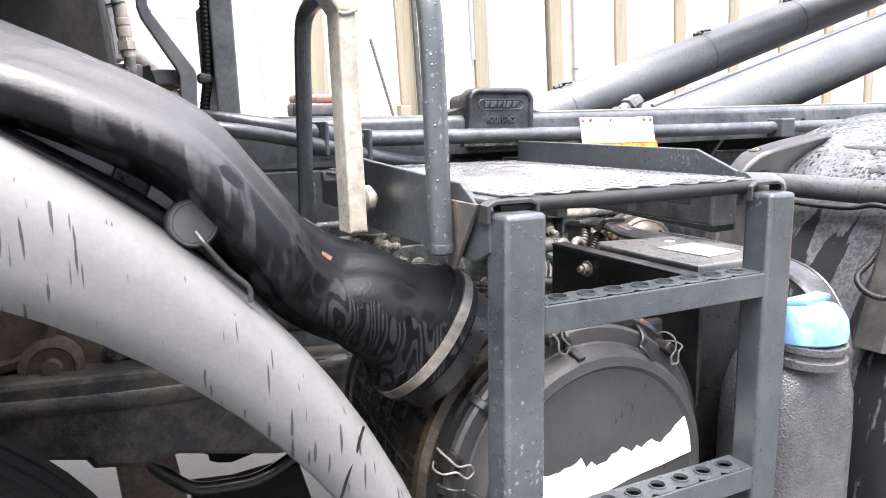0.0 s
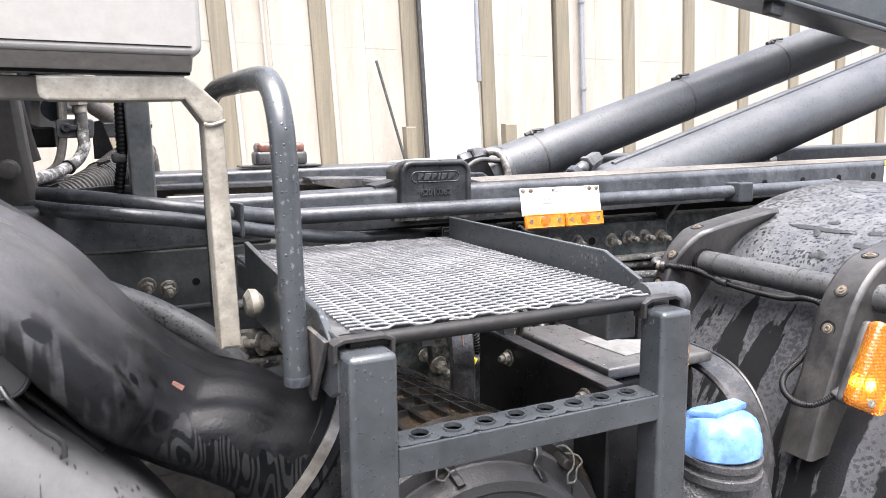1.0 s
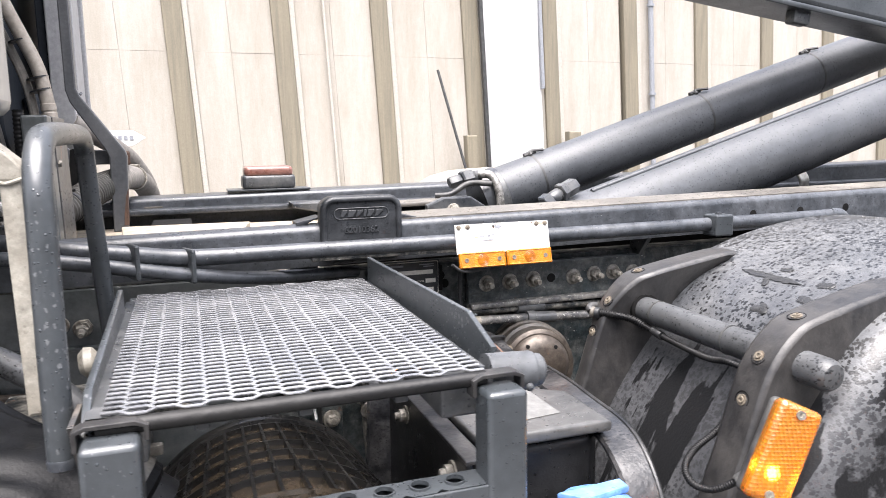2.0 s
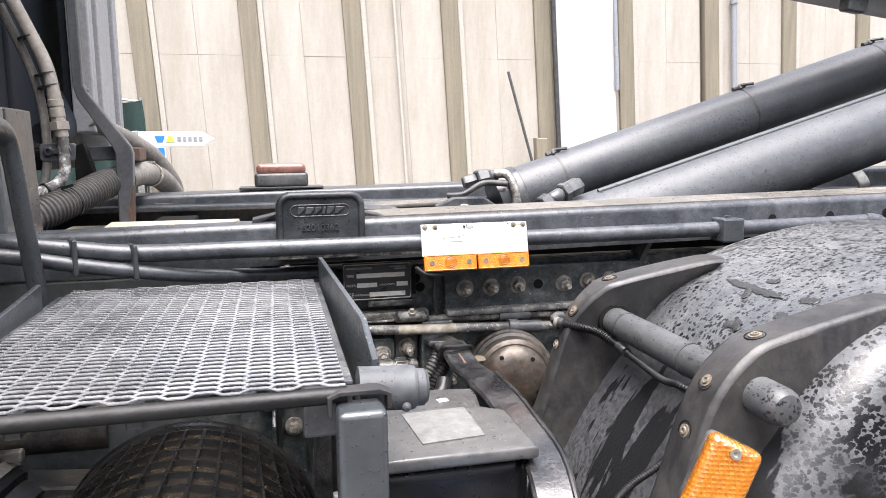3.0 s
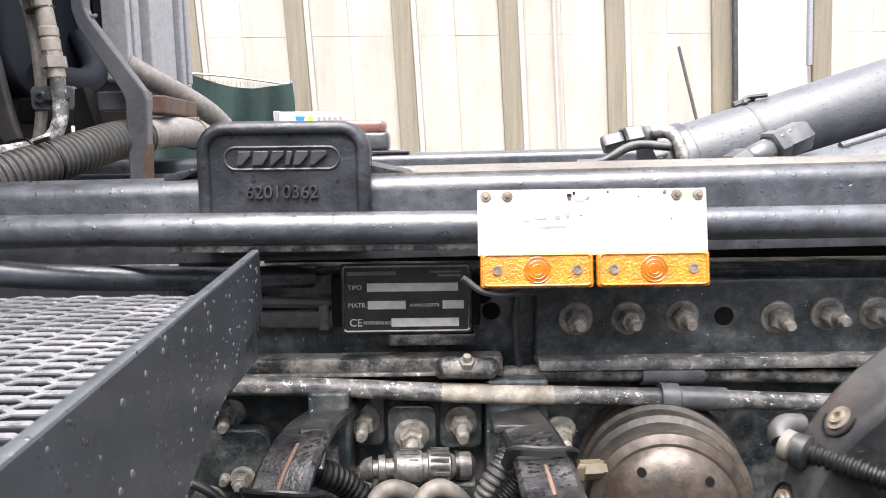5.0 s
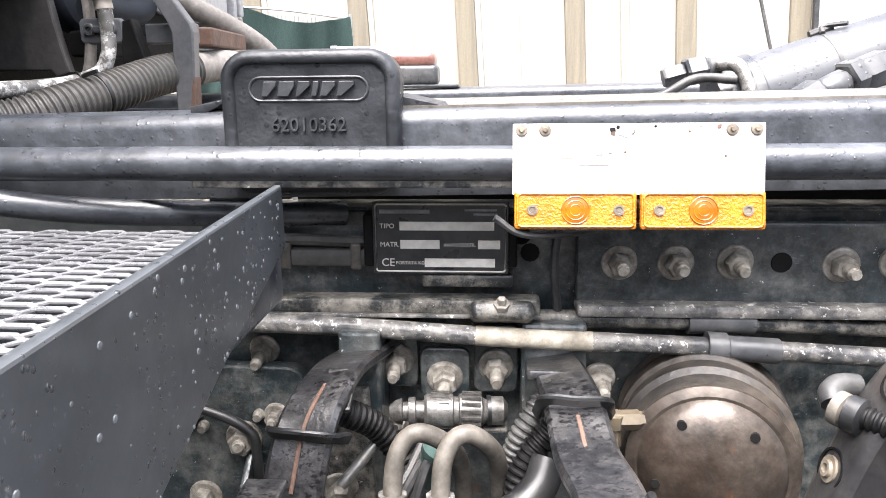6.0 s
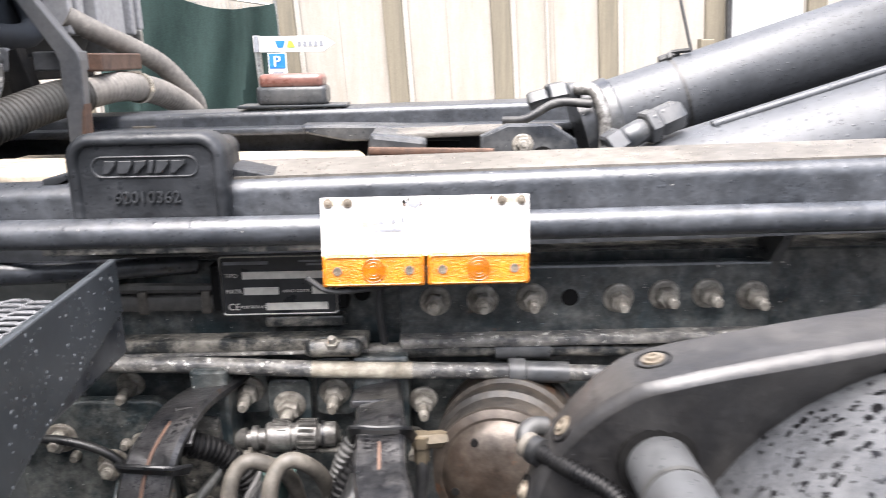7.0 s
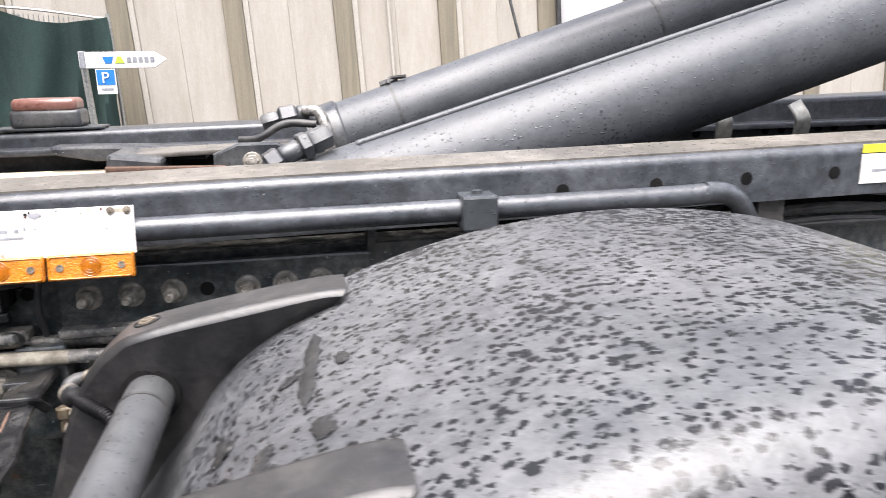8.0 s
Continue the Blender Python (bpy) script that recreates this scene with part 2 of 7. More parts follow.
WATER = material("wet_patch", (0.026, 0.026, 0.026), 0.34, dirt=(0.012, 0.012, 0.012), amount=0.7, dirt_scale=30, bump=0.05, mott=0.3)
HOSE_BLACK = material("black_hose_rubber", (0.008, 0.0085, 0.0095), 0.36, dirt=(0.035, 0.035, 0.034), amount=0.6, dirt_scale=30, bump=0.2)
CORR = material("black_corrugated_plastic", (0.0035, 0.0035, 0.004), 0.5, spec=0.25, dirt=(0.012, 0.0115, 0.011), amount=0.5, dirt_scale=40, bump=0.2)
TUBE = material("cross_tube_paint", (0.053, 0.0545, 0.056), 0.44, dirt=(0.095, 0.099, 0.103), amount=0.6, dirt_scale=8, drops=0.3, drop_scale=280.0, spec=0.4, spots=(0.01, 0.0105, 0.0115), spot_scale=230.0, spot_size=0.46, even=0.1, mott=0.15)
CONNECTOR = material("dirty_connector_metal", (0.17, 0.165, 0.155), 0.36, 0.5, dirt=(0.04, 0.037, 0.033), amount=0.85, dirt_scale=70, edge=0.6, bump=0.4)
BRASS = material("dull_brass", (0.15, 0.122, 0.082), 0.5, 0.2, dirt=(0.09, 0.075, 0.055), amount=0.8, dirt_scale=60, bump=0.3)
BLUE = material("blue_cap_plastic", (0.12, 0.255, 0.56), 0.36, dirt=(0.2, 0.37, 0.68), amount=0.4, dirt_scale=25, bump=0.25, drops=0.15)
LID = material("faded_lid_plastic", (0.055, 0.0555, 0.055), 0.4, dirt=(0.098, 0.096, 0.091), amount=0.5, dirt_scale=9, bump=0.3, drops=0.3, fleck=0.02, coat=0.3, coat_rough=0.25)
STICKER = material("faded_sticker", (0.15, 0.15, 0.143), 0.5, dirt=(0.12, 0.12, 0.118), amount=0.6, dirt_scale=40, bump=0.3)
TORN = material("torn_white_sticker", (0.8, 0.8, 0.78), 0.5, mott=0.08)
FILTER = material("filter_plastic", (0.009, 0.009, 0.009), 0.3, dirt=(0.022, 0.02, 0.017), amount=0.5, dirt_scale=8, bump=0.2, drops=0.2, coat=0.15, spec=0.4)
BAND = material("stainless_band", (0.55, 0.52, 0.46), 0.3, 0.85, dirt=(0.3, 0.26, 0.2), amount=0.4, dirt_scale=40)
STRAP = material("wet_strap", (0.013, 0.0135, 0.015), 0.34, dirt=(0.05, 0.048, 0.047), amount=0.75, dirt_scale=24, edge=0.6, spots=(0.003, 0.003, 0.004), spot_scale=300.0, spot_stretch=(0.7, 1, 1), spot_size=0.5, even=0.6, crisp=0.06, rust=0.05, coat=0.4, mott=0.5, bump=0.6)
HOSE = material("dusty_hose", (0.27, 0.248, 0.22), 0.65, dirt=(0.15, 0.138, 0.122), amount=0.7, dirt_scale=11, edge=0.8, bump=0.4, mott=0.2)
HOSE_DARK = material("grimy_corrugated_hose", (0.09, 0.084, 0.076), 0.6, dirt=(0.045, 0.047, 0.043), amount=0.7, dirt_scale=9, edge=0.8, bump=0.4, mott=0.25)
LINE_TAN = material("pale_tan_hose", (0.4, 0.36, 0.31), 0.55, dirt=(0.27, 0.235, 0.195), amount=0.6, dirt_scale=14, mott=0.15)
FLAKY = material("flaking_white_paint", (0.13, 0.125, 0.115), 0.5, dirt=(0.6, 0.59, 0.56), amount=0.9, dirt_scale=38, edge=0.3, bump=0.5, mott=0.2)
LEVER = material("lever_paint", (0.082, 0.086, 0.093), 0.4, dirt=(0.13, 0.13, 0.13), amount=0.5, dirt_scale=8, streak=(2, 2, 0.5), bump=0.2, rust=0.03, scuff=0.05, mott=0.15)
STUB = material("beaded_matt_paint", (0.052, 0.056, 0.061), 0.5, dirt=(0.1, 0.105, 0.11), amount=0.5, dirt_scale=14, drops=0.6, drop_scale=330.0, spec=0.35, mott=0.25)
HOSE_TAN = material("tan_hose", (0.135, 0.122, 0.103), 0.55, dirt=(0.05, 0.044, 0.036), amount=0.85, scuff=0.04, dirt_scale=20, mott=0.5)
ALU = material("silver_sleeve", (0.36, 0.35, 0.33), 0.38, 0.5, dirt=(0.07, 0.066, 0.06), amount=0.85, dirt_scale=70, edge=0.4, bump=0.6)
PEEL = material("peeling_pipe_paint", (0.06, 0.061, 0.063), 0.42, dirt=(0.24, 0.228, 0.205), amount=0.8, dirt_scale=26, edge=0.5, fleck=0.12, bump=0.9, mott=0.5)
SAND = material("primer_patch", (0.42, 0.385, 0.31), 0.55, dirt=(0.22, 0.19, 0.145), amount=0.75, dirt_scale=38, edge=0.6, bump=0.5, mott=0.4)
RUSTY_PAINT = material("rust_stained_paint", (0.04, 0.042, 0.045), 0.4, dirt=(0.13, 0.11, 0.09), amount=0.6, dirt_scale=14, bump=0.4, rust=0.12, coat=0.2, drops=0.3)
RUST = material("rusty_steel", (0.12, 0.065, 0.042), 0.7, dirt=(0.075, 0.05, 0.04), amount=0.7, dirt_scale=20, bump=0.6)
REDCAP = material("faded_red_lens", (0.2, 0.085, 0.065), 0.3, dirt=(0.34, 0.2, 0.17), amount=0.6, dirt_scale=10, coat=0.2)
CONCRETE = material("board_concrete", (0.355, 0.329, 0.29), 0.75, dirt=(0.255, 0.229, 0.187), amount=0.75, dirt_scale=1.3, edge=0.8, streak=(2, 2, 0.3), grain=22, bump=0.15, speck=0.93, mott=0.1)
POST = material("weathered_post", (0.19, 0.165, 0.118), 0.8, dirt=(0.125, 0.112, 0.086), amount=0.75, dirt_scale=5, edge=0.7, streak=(3, 3, 0.15), grain=60, bump=0.2, speck=0.88, mott=0.1)
EDGE = material("post_mortar", (0.385, 0.36, 0.318), 0.8, dirt=(0.33, 0.305, 0.262), amount=0.5, dirt_scale=3, mott=0.1)
TARP = material("white_sheet", (0.8, 0.8, 0.8), 0.4, dirt=(0.74, 0.74, 0.75), amount=0.5, dirt_scale=3, bump=0.1, grain=9, speck=0.97, mott=0.08)
NET = material("green_net", (0.02, 0.048, 0.042), 0.85, dirt=(0.046, 0.086, 0.077), amount=0.7, dirt_scale=2.2, edge=0.8, streak=(1, 1, 0.3), grain=120, bump=0.4)
SIGNBLUE = material("sign_blue", (0.02, 0.17, 0.5), 0.35, mott=0.08)
SIGNGREEN = material("sign_green", (0.4, 0.6, 0.06), 0.35, mott=0.08)
SIGNGREY = material("sign_grey", (0.25, 0.26, 0.28), 0.4)
YELLOW = material("yellow_label", (0.85, 0.75, 0.05), 0.4, mott=0.08)
ASPHALT = material("wet_asphalt", (0.048, 0.048, 0.049), 0.4, dirt=(0.09, 0.088, 0.084), amount=0.7, dirt_scale=1.4, grain=140, bump=0.7)
FILTER_BODY = material("muddy_filter_plastic", (0.02, 0.0165, 0.012), 0.2, dirt=(0.062, 0.044, 0.026), amount=0.75, dirt_scale=13, edge=0.6, bump=0.3, coat=0.5)
WIRE = material("dull_steel_wire", (0.17, 0.165, 0.15), 0.45, 0.2, dirt=(0.09, 0.085, 0.075), amount=0.6, dirt_scale=60)
UNDER = material("muddy_black_steel", (0.02, 0.0225, 0.026), 0.42, dirt=(0.1, 0.088, 0.072), amount=0.65, dirt_scale=11, edge=0.6, bump=0.7, rust=0.06, spec=0.4)
UNDER_RUST = material("rusty_muddy_steel", (0.1, 0.075, 0.058), 0.6, dirt=(0.045, 0.036, 0.03), amount=0.7, dirt_scale=12, edge=0.6, bump=0.7)
# grey of the added wall that screens off the low southern sky
LIGHT_SCREEN = material("light_screen_grey", (0.27, 0.262, 0.25), 0.8, dirt=(0.2, 0.193, 0.185), amount=0.6, dirt_scale=0.8, grain=20, bump=0.3)
GRAVEL = material("gravel_heap", (0.42, 0.39, 0.34), 0.85, dirt=(0.3, 0.28, 0.24), amount=0.5, dirt_scale=6, grain=25, bump=0.9)
CAPGREY = material("dusty_cap_plastic", (0.035, 0.036, 0.038), 0.5, dirt=(0.055, 0.055, 0.056), amount=0.5, dirt_scale=12, bump=0.15, mott=0.1)
CLAMP = material("dull_clamp_steel", (0.3, 0.285, 0.26), 0.4, 0.7, dirt=(0.12, 0.105, 0.085), amount=0.7, dirt_scale=30)
# opaque pale colour stands in for the sky that drops refract
BEAD = material("sky_pale_drop", (0.1, 0.107, 0.113), 0.2, mott=0.1)
TYRE = material("tyre_rubber", (0.006, 0.006, 0.0065), 0.5, dirt=(0.025, 0.024, 0.022), amount=0.5, dirt_scale=9, bump=0.4, spec=0.3)


def streaked_elbow(m):
    """The lower end of the duct is smoother and blacker, with thin rain runs down its lower side."""
    tree = m.node_tree
    b = tree.nodes["Principled BSDF"]
    col = b.inputs["Base Color"].links[0].from_socket
    where = coords(tree)
    sep = tree.nodes.new("ShaderNodeSeparateXYZ")
    links(tree, (where, sep.inputs[0]))
    smooth = ramp(tree, sep.outputs[0], 0.36, 0.42)
    col = mix(tree, smooth, col, (0.004, 0.0043, 0.005, 1))
    links(tree, (ramp(tree, sep.outputs[0], 0.33, 0.42, (0.22, 0.22, 0.22, 1), (0.14, 0.14, 0.14, 1)), b.inputs["Specular IOR Level"]))
    low = node(tree, "ShaderNodeMath")
    low.operation = "MULTIPLY_ADD"
    low.inputs[1].default_value = 0.35
    links(tree, (sep.outputs[0], low.inputs[0]), (sep.outputs[2], low.inputs[2]))
    edge = node(tree, "ShaderNodeMath")
    edge.operation = "MULTIPLY_ADD"
    edge.inputs[1].default_value = 0.1
    links(tree, (noise_of(tree, coords(tree, (1, 0.5, 0.2)), 40.0, 2), edge.inputs[0]), (low.outputs[0], edge.inputs[2]))
    test = node(tree, "ShaderNodeMath")
    test.operation = "LESS_THAN"
    test.inputs[1].default_value = 1.165
    links(tree, (edge.outputs[0], test.inputs[0]))
    both = node(tree, "ShaderNodeMath")
    both.operation = "MULTIPLY"
    links(tree, (smooth, both.inputs[0]), (test.outputs[0], both.inputs[1]))
    wavy = noise_of(tree, coords(tree, (1.0, 0.35, 0.14)), 42.0, 2, 0.4)
    lines = node(tree, "ShaderNodeMath")
    lines.operation = "MULTIPLY"
    lines.inputs[1].default_value = 75.0
    wave = node(tree, "ShaderNodeMath")
    wave.operation = "SINE"
    links(tree, (wavy, lines.inputs[0]), (lines.outputs[0], wave.inputs[0]))
    streak = ramp(tree, wave.outputs[0], -0.35, 0.1)
    runs = mix(tree, streak, (0.013, 0.0135, 0.0145, 1), (0.001, 0.0015, 0.002, 1))
    col = mix(tree, both.outputs[0], col, runs)
    # the upper side is greyer; rain has left dark upright runs on the flank
    facing = node(tree, "ShaderNodeNewGeometry")
    part_n = tree.nodes.new("ShaderNodeSeparateXYZ")
    links(tree, (facing.outputs["Normal"], part_n.inputs[0]))
    # upward faces take a dust grey that also paints in the sky's sheen
    dust_sheen = mix(tree, smooth, ramp(tree, part_n.outputs[2], 0.5, 0.72), (0, 0, 0, 1))
    col = mix(tree, dust_sheen, col, (0.05, 0.0505, 0.053, 1))
    flank = ramp(tree, part_n.outputs[2], 0.4, 0.6, (1, 1, 1, 1), (0, 0, 0, 1))
    v2 = noise_of(tree, coords(tree, (1.0, 0.3, 0.16)), 48.0, 3, 0.5)
    run = mix(tree, smooth, mix(tree, ramp(tree, v2, 0.47, 0.52), (0, 0, 0, 1), flank), (0, 0, 0, 1))
    col = mix(tree, run, col, (0.004, 0.0042, 0.005, 1))
    links(tree, (col, b.inputs["Base Color"]))


def wet_shaded_front(m, cx, cz):
    """Rain has run down the steep front of the mudguard: dark wet bands along the curve, with ragged upper ends. The
    steep front's weaker light is painted in too.
    """
    tree = m.node_tree
    b = tree.nodes["Principled BSDF"]
    col = b.inputs["Base Color"].links[0].from_socket
    gloss = b.inputs["Roughness"].links[0].from_socket
    sep = tree.nodes.new("ShaderNodeSeparateXYZ")
    links(tree, (coords(tree), sep.inputs[0]))

    def maths(kind, a, c):
        n = tree.nodes.new("ShaderNodeMath")
        n.operation = kind
        for socket, value in ((n.inputs[0], a), (n.inputs[1], c)):
            if hasattr(value, "default_value"):
                tree.links.new(value, socket)
            else:
                socket.default_value = value
        return n.outputs[0]

    angle = maths("ARCTAN2", maths("SUBTRACT", sep.outputs[2], cz), maths("SUBTRACT", sep.outputs[0], cx))
    way = tree.nodes.new("ShaderNodeCombineXYZ")
    links(tree, (maths("MULTIPLY", angle, 0.1), way.inputs[0]), (sep.outputs[1], way.inputs[1]))
    band = noise_of(tree, way.outputs[0], 27.0, 4, 0.5)
    ragged = noise_of(tree, coords(tree), 38.0, 4, 0.6)
    rise = ramp(tree, maths("MULTIPLY", angle, 1 / math.pi), 0.69, 0.73, (0, 0, 0, 1), (0.14, 0.14, 0.14, 1))
    total = maths("ADD", maths("ADD", band, rise), maths("MULTIPLY", ragged, 0.15))
    wet = maths("MULTIPLY", ramp(tree, total, 0.688, 0.706), ramp(tree, maths("MULTIPLY", angle, 1 / math.pi), 0.668, 0.69))
    # steep faces get a darker grey that stands for their weaker light
    steep = ramp(tree, maths("ADD", maths("MULTIPLY", angle, 1 / math.pi), maths("MULTIPLY", ragged, 0.02)), 0.688, 0.7)
    col = mix(tree, maths("MULTIPLY", steep, 0.6), col, mix(tree, ragged, (0.034, 0.035, 0.038, 1), (0.052, 0.053, 0.056, 1)))
    links(tree, (mix(tree, wet, col, (0.009, 0.0092, 0.0098, 1)), b.inputs["Base Color"]), (mix(tree, wet, gloss, (0.4, 0.4, 0.4, 1)), b.inputs["Roughness"]), (ramp(tree, wet, 0.0, 1.0, (0.42, 0.42, 0.42, 1), (0.15, 0.15, 0.15, 1)), b.inputs["Specular IOR Level"]), (ramp(tree, wet, 0.0, 1.0, (0.12, 0.12, 0.12, 1), (0.02, 0.02, 0.02, 1)), b.inputs["Coat Weight"]))


wet_shaded_front(GUARD, 1.72, 0.41)
streaked_elbow(RUBBER)
GLOW = bpy.data.materials.new("lit_bulb")
GLOW.use_nodes = True
GLOW.node_tree.nodes["Principled BSDF"].inputs["Emission Color"].default_value = (1.0, 0.55, 0.1, 1)
GLOW.node_tree.nodes["Principled BSDF"].inputs["Emission Strength"].default_value = 14.0
LENS = bpy.data.materials.new("amber_lens")
LENS.use_nodes = True
lens = LENS.node_tree.nodes["Principled BSDF"]
lens.inputs["Base Color"].default_value = (1.0, 0.33, 0.02, 1)
lens.inputs["Roughness"].default_value = 0.25
lens.inputs["Transmission Weight"].default_value = 0.75
lens.inputs["Subsurface Weight"].default_value = 0.3
lens.inputs["Coat Weight"].default_value = 0.4

prisms = node(LENS.node_tree, "ShaderNodeTexVoronoi", Scale=260.0, Randomness=0.15)
LENS.node_tree.links.new(coords(LENS.node_tree), prisms.inputs["Vector"])
facets = node(LENS.node_tree, "ShaderNodeBump", Strength=0.6, Distance=0.002)
links(LENS.node_tree, (prisms.outputs["Distance"], facets.inputs["Height"]), (facets.outputs["Normal"], lens.inputs["Normal"]))


# ---- building helpers ----
def thing(name, at, label, category, group="", kind=""):
    """An Empty at the base of a thing, for its parts."""
    e = new(name)
    e.empty_display_size = 0.05
    e.location = spot(at)
    return tagged(e, label, category, group, kind)


def finish(bm, material, name, sharp=0.6):
    bm.transform(PLAN)
    bmesh.ops.recalc_face_normals(bm, faces=bm.faces)
    for f in bm.faces:
        f.smooth = True
    for e in bm.edges:
        if len(e.link_faces) == 2:
            a, b = sorted(f.calc_area() for f in e.link_faces)
            turn = e.calc_face_angle(0)
            if turn > sharp or (turn > 0.25 and b > 6 * a):
                e.smooth = False
    me = bpy.data.meshes.new(name)
    bm.to_mesh(me)
    bm.free()
    me.materials.append(material)
    return me


def part(name, bm, material, parent=None, label="", sharp=0.6):
    """Links a bmesh as one mesh object under a thing or a part."""
    ob = new(name, finish(bm, material, name, sharp))
    if parent is not None:
        ob.parent = parent
        if parent.type == "EMPTY":
            ob.matrix_parent_inverse = Matrix.Translation(-parent.location)
    if label:
        ob["label"] = label
    return ob


def solo(name, bm, material, label, category, group="", kind="", sharp=0.6):
    return tagged(part(name, bm, material, None, "", sharp), label, category, group, kind)


def new_bm():
    return bmesh.new()


def box(bm, c, s, rot=None, bev=0.0, seg=2):
    """A box of size s about c, turned by the matrix rot, with rounded edges."""
    m = Matrix.Translation(c) @ (rot.to_4x4() if rot else Matrix.Identity(4)) @ Matrix.Diagonal((s[0], s[1], s[2], 1))
    tmp = bmesh.new()
    bmesh.ops.create_cube(tmp, size=1.0, matrix=m)
    if bev:
        bmesh.ops.bevel(tmp, geom=tmp.edges[:], offset=bev, segments=seg, affect="EDGES", profile=0.5)
    merge(bm, tmp)
    return bm


def merge(bm, tmp):
    me = bpy.data.meshes.new("tmp")
    tmp.to_mesh(me)
    tmp.free()
    bm.from_mesh(me)
    bpy.data.meshes.remove(me)


def frame_of(axis):
    d = Vector(axis).normalized()
    side = d.cross(Vector((0, 0, 1)))
    if side.length < 1e-4:
        side = Vector((1, 0, 0))
    side.normalize()
    return side, d.cross(side).normalized(), d


def rings(bm, loops, cap=True, closed=False):
    """Skins a row of loops of points."""
    rows = [[bm.verts.new(p) for p in loop] for loop in loops]
    n = len(rows[0])
    pairs = list(zip(rows, rows[1:])) + ([(rows[-1], rows[0])] if closed else [])
    for a, b in pairs:
        for i in range(n):
            j = (i + 1) % n
            bm.faces.new((a[i], a[j], b[j], b[i]))
    if cap and not closed:
        bm.faces.new(rows[0])
        bm.faces.new(rows[-1])
    return bm


def lathe(bm, at, axis, profile, seg=32, turn=0.0):
    """A turned form: profile rows of (distance along the axis, radius)."""
    u, v, d = frame_of(axis)
    o = Vector(at)
    loops = []
    for s, r in profile:
        loops.append([o + d * s + (u * math.cos(a) + v * math.sin(a)) * max(r, 1e-4)
                      for a in (turn + 2 * math.pi * k / seg for k in range(seg))])
    return rings(bm, loops)


def rod(bm, p, q, r, seg=20, bev=0.0):
    p, q = Vector(p), Vector(q)
    n = (q - p).length
    prof = [(0, r), (n, r)] if not bev else [(0, r - bev), (bev, r), (n - bev, r), (n, r - bev)]
    return lathe(bm, p, q - p, prof, seg)


def curve(points, steps=8):
    """A smooth way through the points."""
    pts = [Vector(p) for p in points]
    if len(pts) == 2:
        return [pts[0].lerp(pts[1], k / steps) for k in range(steps + 1)]
    ext = [2 * pts[0] - pts[1], *pts, 2 * pts[-1] - pts[-2]]
    out = []
    for i in range(1, len(ext) - 2):
        a, b, c, d = ext[i - 1:i + 3]
        for k in range(steps):
            t = k / steps
            out.append(0.5 * (2 * b + (c - a) * t + (2 * a - 5 * b + 4 * c - d) * t * t + (3 * b - a - 3 * c + d) * t ** 3))
    out.append(pts[-1])
    return out


def sweep(bm, way, section, cap=True):
    """Carries a section along a way; section(s) gives (side, up) offsets at the share s of its length."""
    n = len(way)
    tangents = [(way[min(i + 1, n - 1)] - way[max(i - 1, 0)]).normalized() for i in range(n)]
    side = frame_of(tangents[0])[0]
    loops = []
    for i, p in enumerate(way):
        d = tangents[i]
        side = (side - d * side.dot(d)).normalized()
        up = side.cross(d)
        loops.append([p + side * a + up * b for a, b in section(i / (n - 1))])
    return rings(bm, loops, cap)


def circle(r, seg=12):
    return [(r * math.cos(2 * math.pi * k / seg), r * math.sin(2 * math.pi * k / seg)) for k in range(seg)]


def tube(bm, points, r, seg=12, steps=8):
    """A round hose through the points; r is a number or a function of the share of the length."""
    way = curve(points, steps)
    if callable(r):
        return sweep(bm, way, lambda s: circle(r(s), seg))
    ring = circle(r, seg)
    return sweep(bm, way, lambda s: ring)


def ribbed(bm, points, r, pitch=0.008, depth=0.12, seg=12):
    """A corrugated hose."""
    way = curve(points, 24)
    length = sum((b - a).length for a, b in zip(way, way[1:]))
    count = max(int(length / pitch * 4), 8)
    dense, acc, k = [], 0.0, 0
    for a, b in zip(way, way[1:]):
        seglen = (b - a).length
        while k * length / count <= acc + seglen + 1e-9 and k <= count:
            dense.append(a.lerp(b, (k * length / count - acc) / seglen if seglen else 0))
            k += 1
        acc += seglen
    n = len(dense) - 1
    return sweep(bm, dense, lambda s: circle(r * (1 + depth * (0.5 if round(s * n) % 4 in (0, 1) else -0.5)), seg))


def ribbon(bm, points, width, thick, side, steps=8):
    """A flat strap through the points; its width lies along the direction side."""
    way = curve(points, steps)
    n = len(way)
    loops = []
    for i, p in enumerate(way):
        d = (way[min(i + 1, n - 1)] - way[max(i - 1, 0)]).normalized()
        u = Vector(side)
        u = (u - d * u.dot(d)).normalized()
        w = u.cross(d)
        h = thick / 2
        e = width / 2
        c = min(thick * 0.3, width * 0.2)
        loops.append([p + u * a + w * b for a, b in ((-e + c, -h), (e - c, -h), (e, -h + c), (e, h - c), (e - c, h), (-e + c, h), (-e, h - c), (-e, -h + c))])
    return rings(bm, loops)


